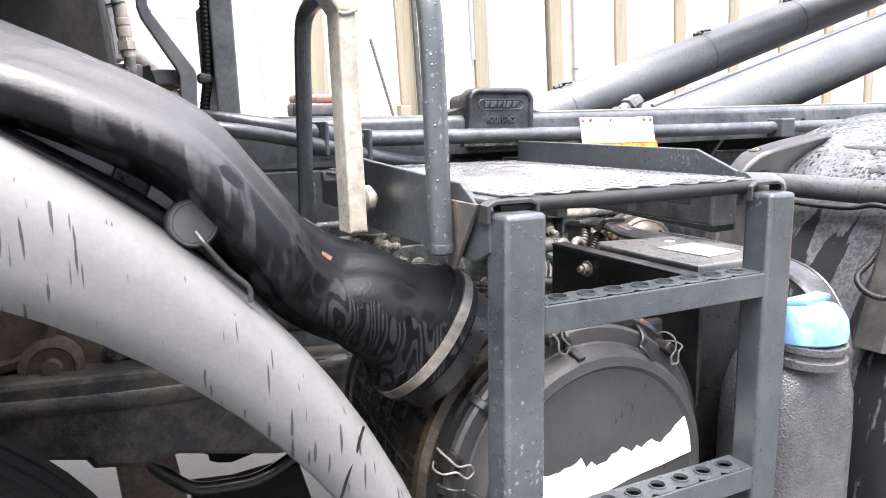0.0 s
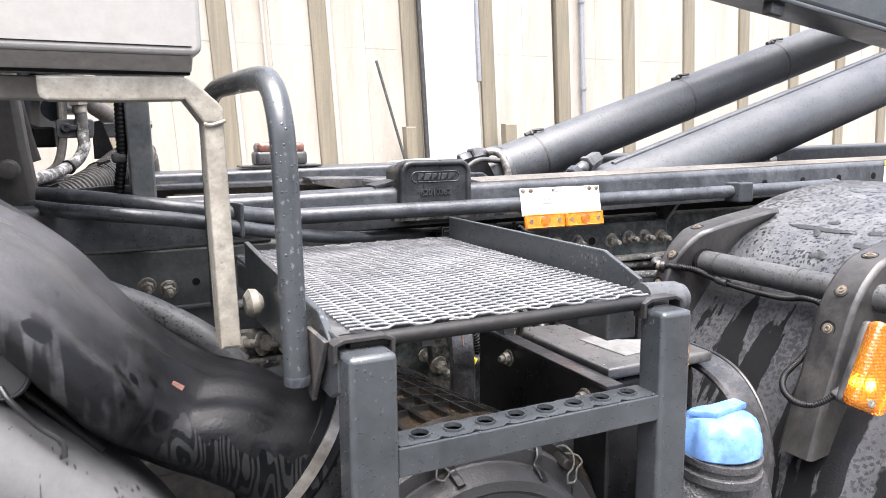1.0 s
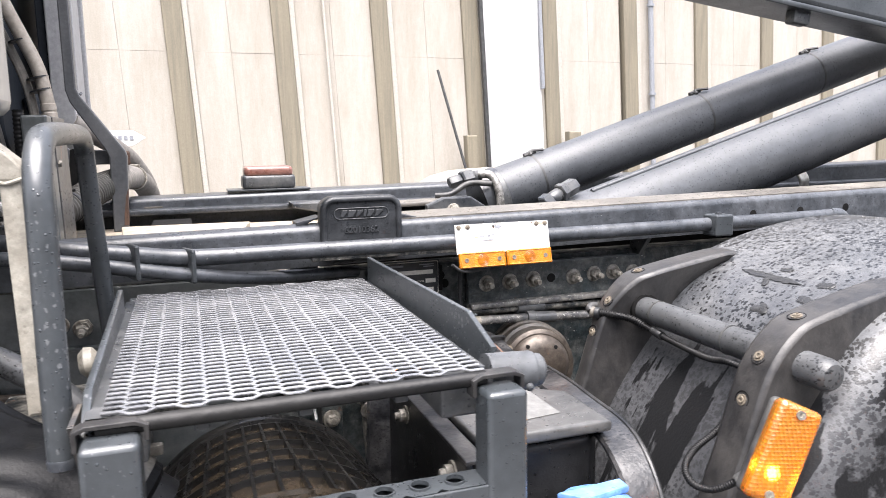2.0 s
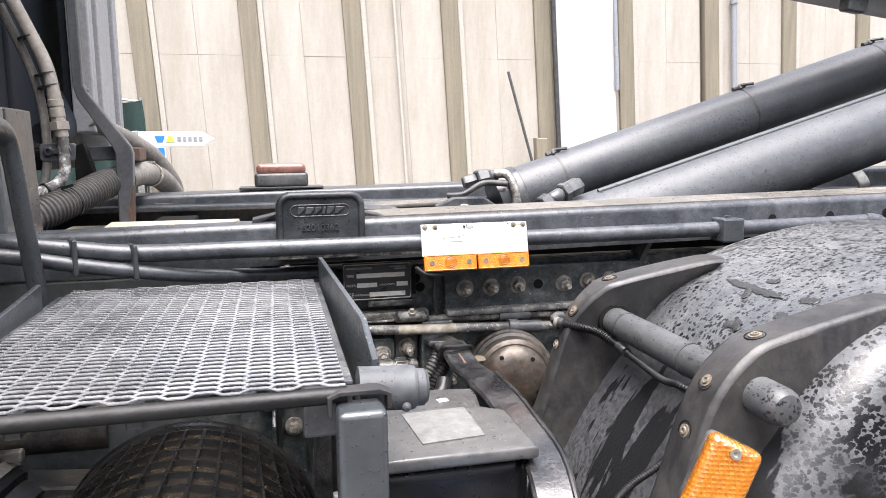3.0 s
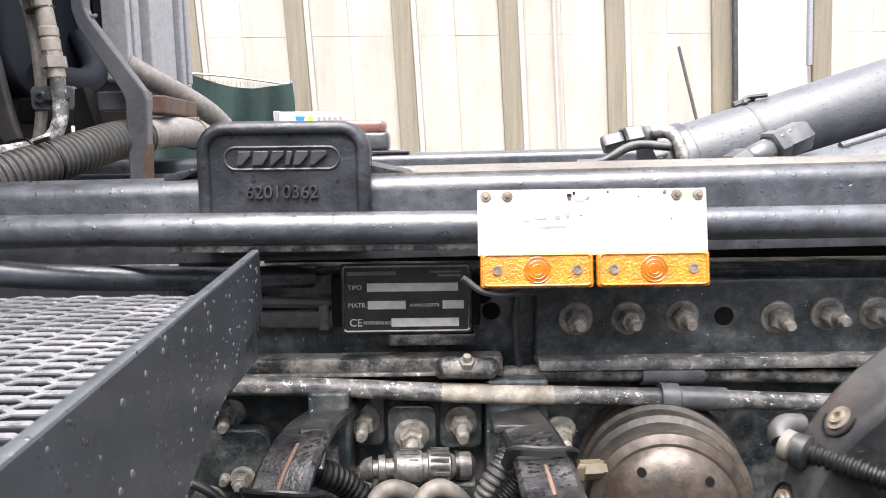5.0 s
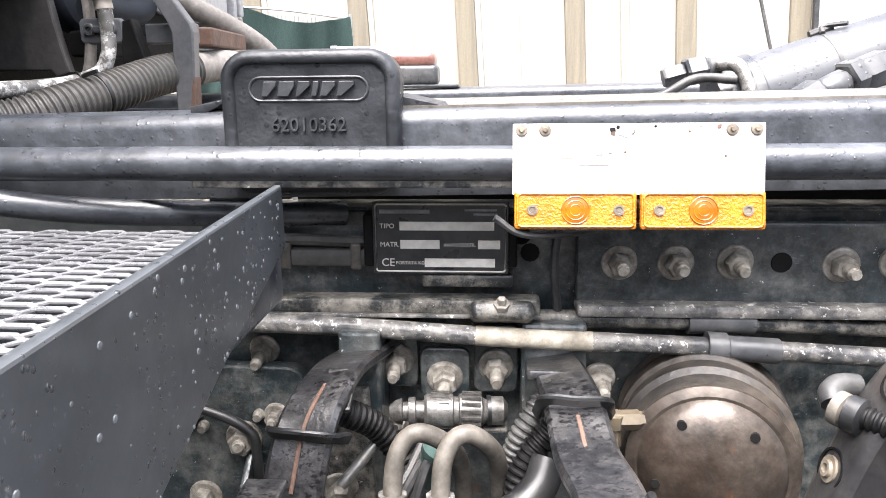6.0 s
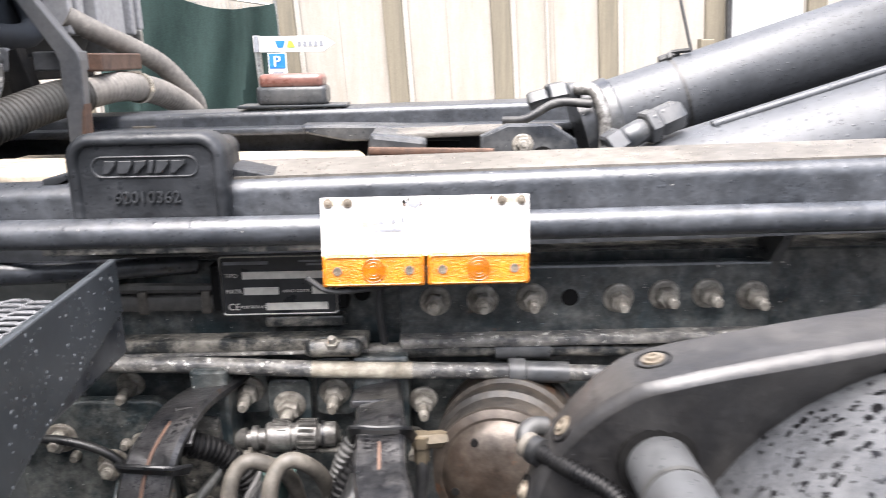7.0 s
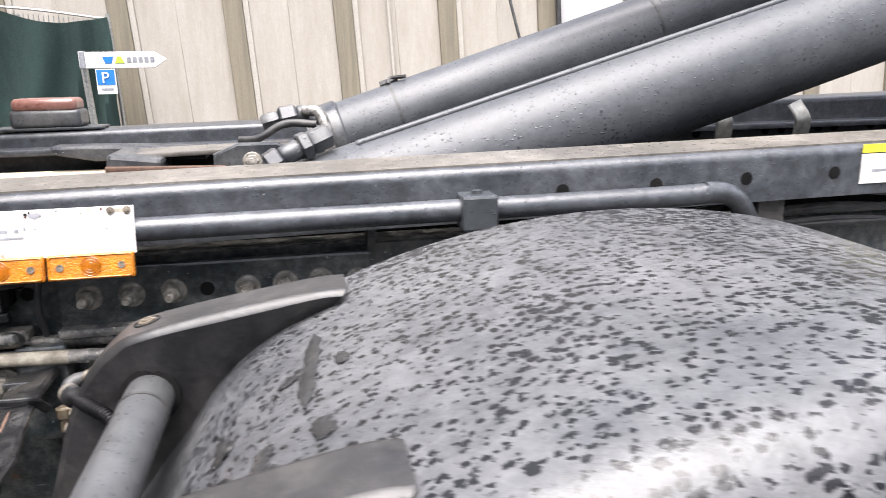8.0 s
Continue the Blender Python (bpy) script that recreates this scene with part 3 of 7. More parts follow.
def prism(bm, outline, depth, bev=0.0, seg=2):
    """A flat outline of 3D points, pushed by the vector depth, with rounded rims."""
    tmp = bmesh.new()
    lo = [tmp.verts.new(p) for p in outline]
    hi = [tmp.verts.new(Vector(p) + Vector(depth)) for p in outline]
    n = len(lo)
    tmp.faces.new(lo)
    tmp.faces.new(hi)
    for i in range(n):
        tmp.faces.new((lo[i], lo[(i + 1) % n], hi[(i + 1) % n], hi[i]))
    bmesh.ops.recalc_face_normals(tmp, faces=tmp.faces)
    if bev:
        rims = [e for e in tmp.edges if any(len(f.verts) > 4 or f.verts[0] in lo and all(v in lo for v in f.verts) or all(v in hi for v in f.verts) for f in e.link_faces)]
        bmesh.ops.bevel(tmp, geom=rims, offset=bev, segments=seg, affect="EDGES", profile=0.5)
    merge(bm, tmp)
    return bm


def xz(points, y):
    return [(x, y, z) for x, z in points]


def yz(points, x):
    return [(x, y, z) for y, z in points]


def rounded(x0, z0, x1, z1, r, n=5):
    """A rectangle with round corners, as (a, b) rows."""
    out = []
    for cx, cz, a0 in ((x1 - r, z1 - r, 0), (x0 + r, z1 - r, 90), (x0 + r, z0 + r, 180), (x1 - r, z0 + r, 270)):
        for k in range(n + 1):
            a = radians(a0 + 90 * k / n)
            out.append((cx + r * math.cos(a), cz + r * math.sin(a)))
    return out


def loop_bar(bm, ring, r, seg=6):
    """A thin round bead along a closed ring of points."""
    pts = [Vector(p) for p in ring]
    n = len(pts)
    loops = []
    for i, p in enumerate(pts):
        d = (pts[(i + 1) % n] - pts[i - 1]).normalized()
        u, v, _ = frame_of(d)
        loops.append([p + u * a + v * b for a, b in circle(r, seg)])
    return rings(bm, loops, closed=True)


def text_mesh(body, size, place, rot, depth=0.0006):
    """Raised lettering in the built-in font, in plan units."""
    cu = bpy.data.curves.new("lettering", "FONT")
    cu.body, cu.size, cu.extrude, cu.resolution_u = body, size, depth, 3
    ob = bpy.data.objects.new("lettering", cu)
    me = bpy.data.meshes.new_from_object(ob)
    bpy.data.objects.remove(ob)
    bm = bmesh.new()
    bm.from_mesh(me)
    bpy.data.meshes.remove(me)
    bm.transform(Matrix.Translation(place) @ rot)
    return bm


FACING = Matrix.Rotation(radians(90), 4, "X")


def bolt_set(parent, at, out, r=0.011, stud=0.03, group=""):
    """A washer, a hexagon nut and a stud end on a plate, standing out along the direction out."""
    u, v, d = frame_of(out)
    o = Vector(at)
    nut = part("bolt", lathe(lathe(new_bm(), o, d, [(0, r * 1.9), (0.003, r * 1.8), (0.004, r * 1.6)], 20), o + d * 0.004, d,
                             [(0, r * 1.15), (0.0035, r * 1.3), (0.014, r * 1.3), (0.017, r * 1.1)], 6, random.random()), BOLT, parent, "dirty zinc nut on a washer")
    part("stud", lathe(new_bm(), o + d * 0.015, d, [(0, r * 0.68), (stud * 0.8, r * 0.68), (stud * 0.86, r * 0.55), (stud, r * 0.5)], 12), BOLT, nut)
    return nut


# ---- the setting: road, concrete wall, fence and sign ----
bm = new_bm()
box(bm, (0, 0, ROAD - 0.1), (1500, 1500, 0.2))
solo("ground", bm, ASPHALT, "wet grey asphalt yard under the truck", "ground", kind="structure")

WALL_Y, LEAN, PITCH = 12.8, 0.054, 1.6785


def wall_x(x, z):
    return x - (z - 1.0) * LEAN


def wall_slab(bm, x0, x1, z0, z1, y0, y1, bev=0.0):
    prism(bm, [(wall_x(x, z), y0, z) for x, z in ((x0, z0), (x1, z0), (x1, z1), (x0, z1))], (0, y1 - y0, 0), bev)
    return bm


wall = thing("wall_north", (4, WALL_Y, ROAD), "pale board-marked concrete retaining wall with brown posts", "wall", kind="structure")
part("core", wall_slab(new_bm(), -16, 34, ROAD, 7.5, WALL_Y + 0.12, WALL_Y + 0.5), CONCRETE, wall)
for k in range(-9, 19):
    xc = -0.809 + PITCH * k - (0.08 if k == 5 else 0.0)
    for a, b in ((xc + 0.262, xc + 0.852), (xc + 0.855, xc + 1.546)):
        for z0, z1 in ((ROAD, 2.93), (2.9312, 7.5)):
            part("panel", wall_slab(new_bm(), a, b, z0, z1, WALL_Y + random.uniform(0, 0.006), WALL_Y + 0.13, 0.003), CONCRETE, wall)
    part("post", wall_slab(new_bm(), xc - 0.13, xc + 0.17, ROAD, 7.5, WALL_Y - 0.06, WALL_Y + 0.12, 0.02), POST, wall, "weathered brown post")
    part("mortar_strip", wall_slab(new_bm(), xc + 0.172, xc + 0.26, ROAD, 7.5, WALL_Y - 0.03, WALL_Y + 0.12, 0.01), EDGE, wall)

bm = new_bm()
rows = []
for i in range(14):
    z = 0.9 + i * 0.5
    rows.append([(wall_x(6.15 + 0.11 * j, z) + 0.01 * math.sin(3 * j + i), WALL_Y - 0.12 + 0.03 * math.sin(1.7 * j + 0.9 * i), z) for j in range(11)])
grid_v = [[bm.verts.new(p) for p in row] for row in rows]
for r0, r1 in zip(grid_v, grid_v[1:]):
    for j in range(10):
        bm.faces.new((r0[j], r0[j + 1], r1[j + 1], r1[j]))
bmesh.ops.solidify(bm, geom=bm.faces[:], thickness=0.02)
sheet = solo("white_sheet", bm, TARP, "white plastic sheet hanging over a bay of the wall", "sheet")
part("batten", wall_slab(new_bm(), 6.06, 6.13, 0.9, 7.4, WALL_Y - 0.19, WALL_Y - 0.1, 0.01), RUBBER_DRY, sheet, "dark edge batten")
part("batten", wall_slab(new_bm(), 7.24, 7.3, 2.4, 7.4, WALL_Y - 0.19, WALL_Y - 0.1, 0.01), SIGNGREY, sheet, "grey edge batten")

pipe = solo("drain_pipe", rod(new_bm(), (wall_x(9.72, ROAD), WALL_Y - 0.09, ROAD), (wall_x(9.72, 7.4), WALL_Y - 0.09, 7.4), 0.05), SIGNGREY, "thin grey drain pipe clipped to the wall", "pipe")
for z in (2.3, 4.0, 5.7):
    part("clip", lathe(new_bm(), (wall_x(9.72, z), WALL_Y - 0.09, z), (-LEAN, 0, 1), [(0, 0.07), (0.05, 0.07)]), SIGNGREY, pipe)
pipe = solo("cable_conduit", rod(new_bm(), (wall_x(3.29, ROAD), WALL_Y - 0.05, ROAD), (wall_x(3.29, 7.4), WALL_Y - 0.05, 7.4), 0.025), EDGE, "pale conduit fixed to the concrete wall", "pipe")
solo("timber_stub", wall_slab(new_bm(), 5.55, 5.75, ROAD, 1.55, WALL_Y - 0.5, WALL_Y - 0.3, 0.02), POST, "short weathered timber stub before the wall", "post", "stubs")
solo("timber_stub", wall_slab(new_bm(), 7.6, 7.85, ROAD, 1.6, WALL_Y - 0.5, WALL_Y - 0.3, 0.02), POST, "short weathered timber stub before the wall", "post", "stubs")
solo("leaning_bar", rod(new_bm(), (5.75, WALL_Y - 0.7, ROAD), (5.1, WALL_Y - 0.2, 2.7), 0.025), RUBBER_DRY, "thin dark bar leaning on the wall", "bar")

bm = new_bm()
loops = []
for k in range(13):
    s = k / 12
    h = 1.23 * math.sin(math.pi * s) ** 0.55 + 0.001
    loops.append([(3.0 + 3.6 * s, 10.0 + 1.6 * math.cos(a) * (0.25 + math.sin(math.pi * s)), ROAD + h * math.sin(a) * (1 + 0.06 * noise.noise((s * 7, a * 3, 0)))) for a in (math.pi * j / 12 for j in range(13))])
rings(bm, loops)
solo("gravel_heap", bm, GRAVEL, "low pale gravel heap before the concrete wall", "heap", kind="stuff")

# an unseen plain wall, added behind the camera to cut low sky light
solo("light_screen_south", box(new_bm(), (2, -13, 3.2), (60, 0.4, 6.8), bev=0.03), LIGHT_SCREEN, "unseen plain grey wall added to block low sky light", "wall", kind="structure")

# green net on a wire fence
fence = thing("net_fence", (-1.2, 11.8, ROAD), "dark green shade net sagging on a wire fence", "fence")
bm = new_bm()
nv = []
for i in range(61):
    s = i / 60
    x = -3.4 + 2.62 * s
    top = 2.42 - 0.28 * s - 0.14 * math.sin(math.pi * min(1.0, max(0.0, (s - 0.4) / 0.6))) ** 1.2
    nv.append([bm.verts.new((x + 0.03 * math.sin(j), 11.8 + 0.13 * math.sin(9 * s * math.pi + 0.5 * j + 2 * math.sin(7 * s)) * (0.35 + 0.1 * j), ROAD + (top - ROAD) * (1 - j / 8))) for j in range(9)])
for a, b in zip(nv, nv[1:]):
    for j in range(8):
        bm.faces.new((a[j], a[j + 1], b[j + 1], b[j]))
bmesh.ops.solidify(bm, geom=bm.faces[:], thickness=0.015)
part("net", bm, NET, fence)
for x in (-3.2, -1.95, -0.78):
    part("fence_post", rod(new_bm(), (x, 12.06, ROAD), (x - 0.06, 12.06, 2.2), 0.03), STEEL, fence, "galvanised post")
part("top_wire", tube(new_bm(), [(-3.4, 11.85, 2.36), (-1.9, 11.85, 2.27), (-0.8, 11.85, 2.12)], 0.018, 8), STEEL, fence)
for k in range(40):
    x = -3.35 + k * 0.064
    part("fence_wire", rod(new_bm(), (x, 12.08, 1.3), (x, 12.08, 2.34 - 0.085 * (x + 3.4)), 0.007, 5), STEEL, fence)

# direction sign with a parking board
sign = thing("direction_sign", (-0.42, 8.96, ROAD), "white arrow sign with a small blue parking board", "sign")
part("pole", rod(new_bm(), (-0.36, 9.02, ROAD), (-0.44, 9.02, 1.63), 0.035), STEEL, sign, "galvanised post")
part("arrow_board", prism(new_bm(), xz([(-0.46, 1.455), (0.28, 1.45), (0.41, 1.535), (0.28, 1.615), (-0.46, 1.62)], 8.96), (0, 0.03, 0), 0.006), WHITE, sign, "white arrow board")
part("clamp", box(new_bm(), (-0.425, 8.95, 1.54), (0.05, 0.03, 0.17), bev=0.006), SIGNGREY, sign)
part("emblem", prism(new_bm(), xz([(-0.23, 1.57), (-0.12, 1.57), (-0.145, 1.50), (-0.205, 1.50)], 8.955), (0, 0.004, 0)), SIGNBLUE, sign, "blue shape")
part("emblem", prism(new_bm(), xz([(-0.11, 1.50), (-0.015, 1.50), (-0.045, 1.57), (-0.085, 1.57)], 8.955), (0, 0.004, 0)), SIGNGREEN, sign, "green shape")
for k in range(5):
    part("bar", box(new_bm(), (0.03 + 0.058 * k, 8.955, 1.535), (0.04, 0.004, 0.05)), SIGNGREY, sign, "plain grey bar")
board = part("parking_board", prism(new_bm(), xz([(-0.315, 1.19), (-0.12, 1.19), (-0.12, 1.447), (-0.315, 1.447)], 8.96), (0, 0.02, 0), 0.004), WHITE, sign, "white board with a blue field")
part("blue_field", prism(new_bm(), xz([(-0.305, 1.285), (-0.13, 1.285), (-0.13, 1.437), (-0.305, 1.437)], 8.954), (0, 0.006, 0)), SIGNBLUE, board)
part("letter", text_mesh("P", 0.16, (-0.262, 8.949, 1.305), FACING, 0.002), WHITE, board, "white letter P")
part("bar", box(new_bm(), (-0.215, 8.957, 1.24), (0.12, 0.004, 0.02)), SIGNGREY, board, "plain grey bar")


# ---- the truck: chassis and subframe ----
def rail_z(x):
    """The subframe rails climb a little towards the rear."""
    return 1.266 + 0.014 * (x - 1.3)


def rail(y_face, inward, x0, x1, depth, flange, r=0.016):
    """A folded channel: rounded upper edge, front web, top flange."""
    bm = new_bm()
    s = inward
    loops = []
    for x in (x0, x1):
        z = rail_z(x)
        sec = [(y_face, z - depth)]
        for k in range(7):
            a = radians(180 - 90 * k / 6)
            sec.append((y_face + s * (r + r * math.cos(a)), z - r + r * math.sin(a)))
        sec += [(y_face + s * flange, z + 0.003), (y_face + s * flange, z - 0.009)]
        sec += [(y_face + s * (r + 0.004), z - 0.012), (y_face + s * 0.012, z - r - 0.006), (y_face + s * 0.012, z - depth)]
        loops.append([(x, y, zz) for y, zz in sec])
    rings(bm, loops)
    return bm


chassis = thing("truck_chassis", (1.5, 2.3, 0.7), "dark anthracite truck frame with bolted brackets and grime", "truck frame")
near = part("near_rail", rail(1.728, 1, -1.6, 6.5, 0.085, 0.03), RAIL_PAINT, chassis, "wet anthracite rail with a rounded upper edge")
part("rail_top", prism(new_bm(), [(1.1, 1.742, rail_z(1.1) + 0.0025), (6.5, 1.742, rail_z(6.5) + 0.0025), (6.5, 1.86, rail_z(6.5) + 0.006), (1.1, 1.86, rail_z(1.1) + 0.006)], (0, 0, -0.012)), RAIL_TOP, chassis, "worn beige upper flange")
far = part("far_rail", rail(2.87, 1, -1.6, 6.5, 0.17, 0.12), RAIL_PAINT, chassis, "dark far rail")
# flat near-black discs stand for the shade inside the rail holes
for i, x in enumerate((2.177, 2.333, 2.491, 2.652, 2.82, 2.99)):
    part("hole_shade", lathe(new_bm(), (x, 1.7285, rail_z(x) - 0.045), (0, -1, 0), [(0, 0.011), (0.0012, 0.0105)], 16), BLACK_AND_SHADE, near)
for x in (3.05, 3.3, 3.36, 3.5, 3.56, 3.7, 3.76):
    part("hole_shade", lathe(new_bm(), (x, 2.868, rail_z(x) - 0.1), (0, -1, 0), [(0, 0.014), (0.002, 0.013)], 14), BLACK_AND_SHADE, far)
part("ledge", box(new_bm(), (2.4, 2.84, 1.215), (8, 0.09, 0.018), bev=0.004), RAIL_PAINT, chassis, "flange of the far rail")
part("frame_web", box(new_bm(), (3.49, 1.83, 0.9), (5.02, 0.02, 0.5), bev=0.004), FRAME, chassis, "grimy frame web")
part("frame_web", box(new_bm(), (-0.31, 1.83, 0.9), (2.58, 0.02, 0.5), bev=0.004), WEB, chassis, "cleaner blue-grey frame web")
part("web_ledge", box(new_bm(), (0.1, 1.812, 1.03), (1.6, 0.016, 0.006), bev=0.001), WEB, chassis)
# one disc painted near-black for a hole's shaded inside
part("hole_shade", lathe(new_bm(), (0.64, 1.8195, 1.079), (0, -1, 0), [(0, 0.008), (0.0012, 0.0075)], 14), BLACK_AND_SHADE, chassis)
part("web_bolt", lathe(new_bm(), (0.589, 1.82, 1.073), (0, -1, 0), [(0, 0.016), (0.004, 0.016), (0.004, 0.011), (0.014, 0.011), (0.014, 0.006), (0.02, 0.006)], 6), BOLT, chassis, "dirty hexagon bolt")
# inner webs, members and floor are near-black, holding the shade under the rails
part("subframe_web", box(new_bm(), (3.55, 1.885, 1.18), (4.94, 0.02, 0.16)), BLACK_AND_SHADE, chassis)
part("subframe_web", box(new_bm(), (-0.265, 1.885, 1.15), (2.67, 0.02, 0.1)), BLACK_AND_SHADE, chassis)
part("frame_web", box(new_bm(), (2.2, 2.77, 0.9), (7.6, 0.02, 0.5)), BLACK_AND_SHADE, chassis)
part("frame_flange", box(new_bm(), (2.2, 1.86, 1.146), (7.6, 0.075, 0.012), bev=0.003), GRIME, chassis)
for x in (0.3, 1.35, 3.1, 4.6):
    part("cross_member", box(new_bm(), (x, 2.3, 1.02), (0.14, 0.92, 0.2), bev=0.012), BLACK_AND_SHADE, chassis)
part("deck_floor", box(new_bm(), (2.2, 2.3, 0.9), (7.6, 0.9, 0.02)), BLACK_AND_SHADE, chassis)

# pale board and wedges lying between the rails
board = solo("pale_board", prism(new_bm(), [(0.42, 2.62, 1.14), (1.3, 2.62, 1.14), (1.265, 2.76, 1.14), (0.42, 2.78, 1.14)], (0, 0, 0.03), 0.004), WOOD, "pale worn board lying between the frame rails", "board")
solo("pale_board", prism(new_bm(), [(0.65, 2.09, 1.196), (0.92, 2.08, 1.196), (0.96, 2.29, 1.196), (0.632, 2.31, 1.196)], (0, 0, 0.026), 0.004), WOOD, "short pale board lying on a cross bearer between the rails", "board")
solo("board_bearer", box(new_bm(), (0.75, 2.33, 1.17), (0.12, 0.86, 0.05), bev=0.006), BLACK_AND_SHADE, "dark bearer across the frame under a board", "bearer")
cradle = thing("hinge_cradle", (1.5, 2.6, 1.1), "grey steel hinge cradle beside the far rail", "hinge")
part("wedge", prism(new_bm(), [(1.13, 2.72, 1.235), (1.22, 2.72, 1.235), (1.52, 2.72, 1.225), (1.52, 2.72, 1.19), (1.24, 2.72, 1.195), (1.14, 2.72, 1.215)], (0, 0.1, 0), 0.006), PAINT_WORN, cradle, "pointed wedge")
part("rib", box(new_bm(), (1.37, 2.62, 1.165), (0.13, 0.16, 0.12), Matrix.Rotation(0.12, 3, "Y"), 0.012), PAINT_WORN, cradle)
part("top_plate", box(new_bm(), (1.55, 2.66, 1.222), (0.4, 0.14, 0.014), Matrix.Rotation(-0.02, 3, "Y"), 0.004), RAIL_TOP, cradle, "worn top plate")
part("rust_edge", box(new_bm(), (1.45, 2.535, 1.19), (0.28, 0.02, 0.016), Matrix.Rotation(0.03, 3, "Y"), 0.003), RUST, cradle, "rusty edge")
lug = part("lug", prism(new_bm(), xz([(1.56, 1.10), (1.56, 1.22), (1.62, 1.245), (1.72, 1.245), (1.775, 1.21), (1.79, 1.15), (1.77, 1.10)], 2.55), (0, 0.03, 0), 0.006), PAINT_WORN, cradle, "grey lug plate")
bolt_set(cradle, (1.655, 2.55, 1.2), (0, -1, 0.1), 0.013, 0.008)
part("eye", lathe(new_bm(), (1.70, 2.552, 1.165), (0, -1, 0), [(0, 0.03), (0.012, 0.03), (0.012, 0.014), (0.004, 0.012), (0.004, 0.002)], 20), BLACK_AND_SHADE, cradle)


# ---- hydraulic rams of the loading arm ----
def ram(name, at, slope, dy, r, x0, x1, label, clamps):
    def axis(x):
        return Vector((x, at[1] + dy * (x - at[0]), at[2] + slope * (x - at[0])))
    e = thing(name, axis(x0), label, "hydraulic ram", "rams of the loading arm")
    d = (axis(x1) - axis(x0)).normalized()
    n = (axis(x1) - axis(x0)).length
    part("barrel", lathe(new_bm(), axis(x0), d, [(0, r * 0.86), (0.02, r * 0.97), (0.03, r), (n, r)], 56), CYL_PAINT, e)
    part("collar", lathe(new_bm(), axis(x0) - d * 0.05, d, [(0, r * 0.6), (0, r * 1.02), (0.05, r * 1.08), (0.09, r * 1.08), (0.095, r)], 48), PAINT_WORN, e, "end collar")
    up = Vector((-slope, 0, 1)).normalized()
    if not clamps:
        ridge = up * (r - 0.002) - Vector((0, 0.022, 0))
        part("ridge", rod(new_bm(), axis(x0 + 0.25) + ridge, axis(x1) + ridge, 0.007, 12), CYL_PAINT, e, "pipe along the barrel")
    for x in clamps:
        p = axis(x)
        band = part("cable_tie", lathe(new_bm(), p - d * 0.004, d, [(0, r * 1.005), (0, r * 1.012), (0.008, r * 1.012), (0.008, r * 1.005)], 40), RUBBER_DRY, e, "black cable tie")
        part("tie_tail", tube(new_bm(), [p + up * r - Vector((0, 0.02, 0)), p + up * (r + 0.012) + d * 0.012, p + up * (r + 0.006) + d * 0.05 - Vector((0, 0.03, 0))], 0.006, 6), RUBBER_DRY, band)
        part("hose", rod(new_bm(), p + up * (r + 0.004) - d * 0.02, p + up * (r + 0.006) + d * 0.03, 0.009, 8), RUBBER_DRY, band)
    return e


ram("hydraulic_ram", (2.3, 2.72, 1.365), 0.312, 0.0, 0.094, 1.86, 5.0, "far grey hydraulic ram rising to the rear", (2.05, 2.79, 3.35))
ram("hydraulic_ram", (2.3, 2.075, 1.304), 0.288, 0.05, 0.1, 1.66, 5.0, "near grey hydraulic ram with water beads, rising to the rear", ())


def hex_fitting(name, pts, radii, label):
    """A run of hexagon nuts and sleeves along a way."""
    e = thing(name, pts[0], label, "hose fitting", "hose fittings")
    for i, (a, b) in enumerate(zip(pts, pts[1:])):
        a, b = Vector(a), Vector(b)
        r, sides = radii[i]
        n = (b - a).length
        part("nut" if sides == 6 else "sleeve", lathe(new_bm(), a, b - a, [(0, r * 0.85), (n * 0.12, r), (n * 0.88, r), (n, r * 0.85)], sides), PAINT_WORN, e)
    return e


hex_fitting("hose_fitting", [(1.72, 2.015, 1.253), (1.745, 2.02, 1.268), (1.778, 2.03, 1.283), (1.797, 2.035, 1.29), (1.835, 2.045, 1.305)], [(0.026, 6), (0.019, 12), (0.027, 6), (0.024, 6)], "painted hydraulic hose fitting on the near ram")
solo("hydraulic_hose", tube(new_bm(), [(1.685, 2.0, 1.2), (1.70, 2.005, 1.235), (1.722, 2.015, 1.255)], 0.011), RUBBER_DRY, "short black hydraulic hose beside the near ram", "hose")
hex_fitting("hose_fitting", [(1.68, 2.66, 1.285), (1.725, 2.66, 1.297), (1.77, 2.665, 1.305), (1.80, 2.67, 1.305)], [(0.024, 6), (0.032, 6), (0.024, 14)], "painted hydraulic hose fitting at the far ram's foot")
solo("hydraulic_hose", tube(new_bm(), [(1.79, 2.65, 1.315), (1.825, 2.63, 1.312), (1.842, 2.61, 1.28), (1.852, 2.6, 1.22), (1.85, 2.6, 1.13)], 0.015), ALU, "silver-sleeved hose curling over the far ram's foot", "hose", "hoses")
solo("hydraulic_hose", tube(new_bm(), [(1.62, 2.64, 1.245), (1.67, 2.62, 1.25), (1.74, 2.62, 1.285), (1.82, 2.61, 1.282)], 0.010), RUBBER_DRY, "thin black hose across the far ram's foot", "hose", "hoses")

# upper boom over the rams
boom = thing("loading_arm", (3.0, 2.47, 1.8), "black loading arm boom crossing above the rams", "loading arm")
rot = Matrix.Rotation(radians(7.2), 3, "Y")
part("beam", box(new_bm(), (3.85, 2.47, 1.9), (2.9, 0.16, 0.2), rot, 0.02, 3), PAINT, boom)
part("runner", box(new_bm(), (3.85, 2.47, 1.787), (2.9, 0.2, 0.02), rot, 0.004), PAINT, boom)
part("stop", box(new_bm(), (2.98, 2.42, 1.87), (0.08, 0.05, 0.06), rot, 0.01), PAINT_WORN, boom)

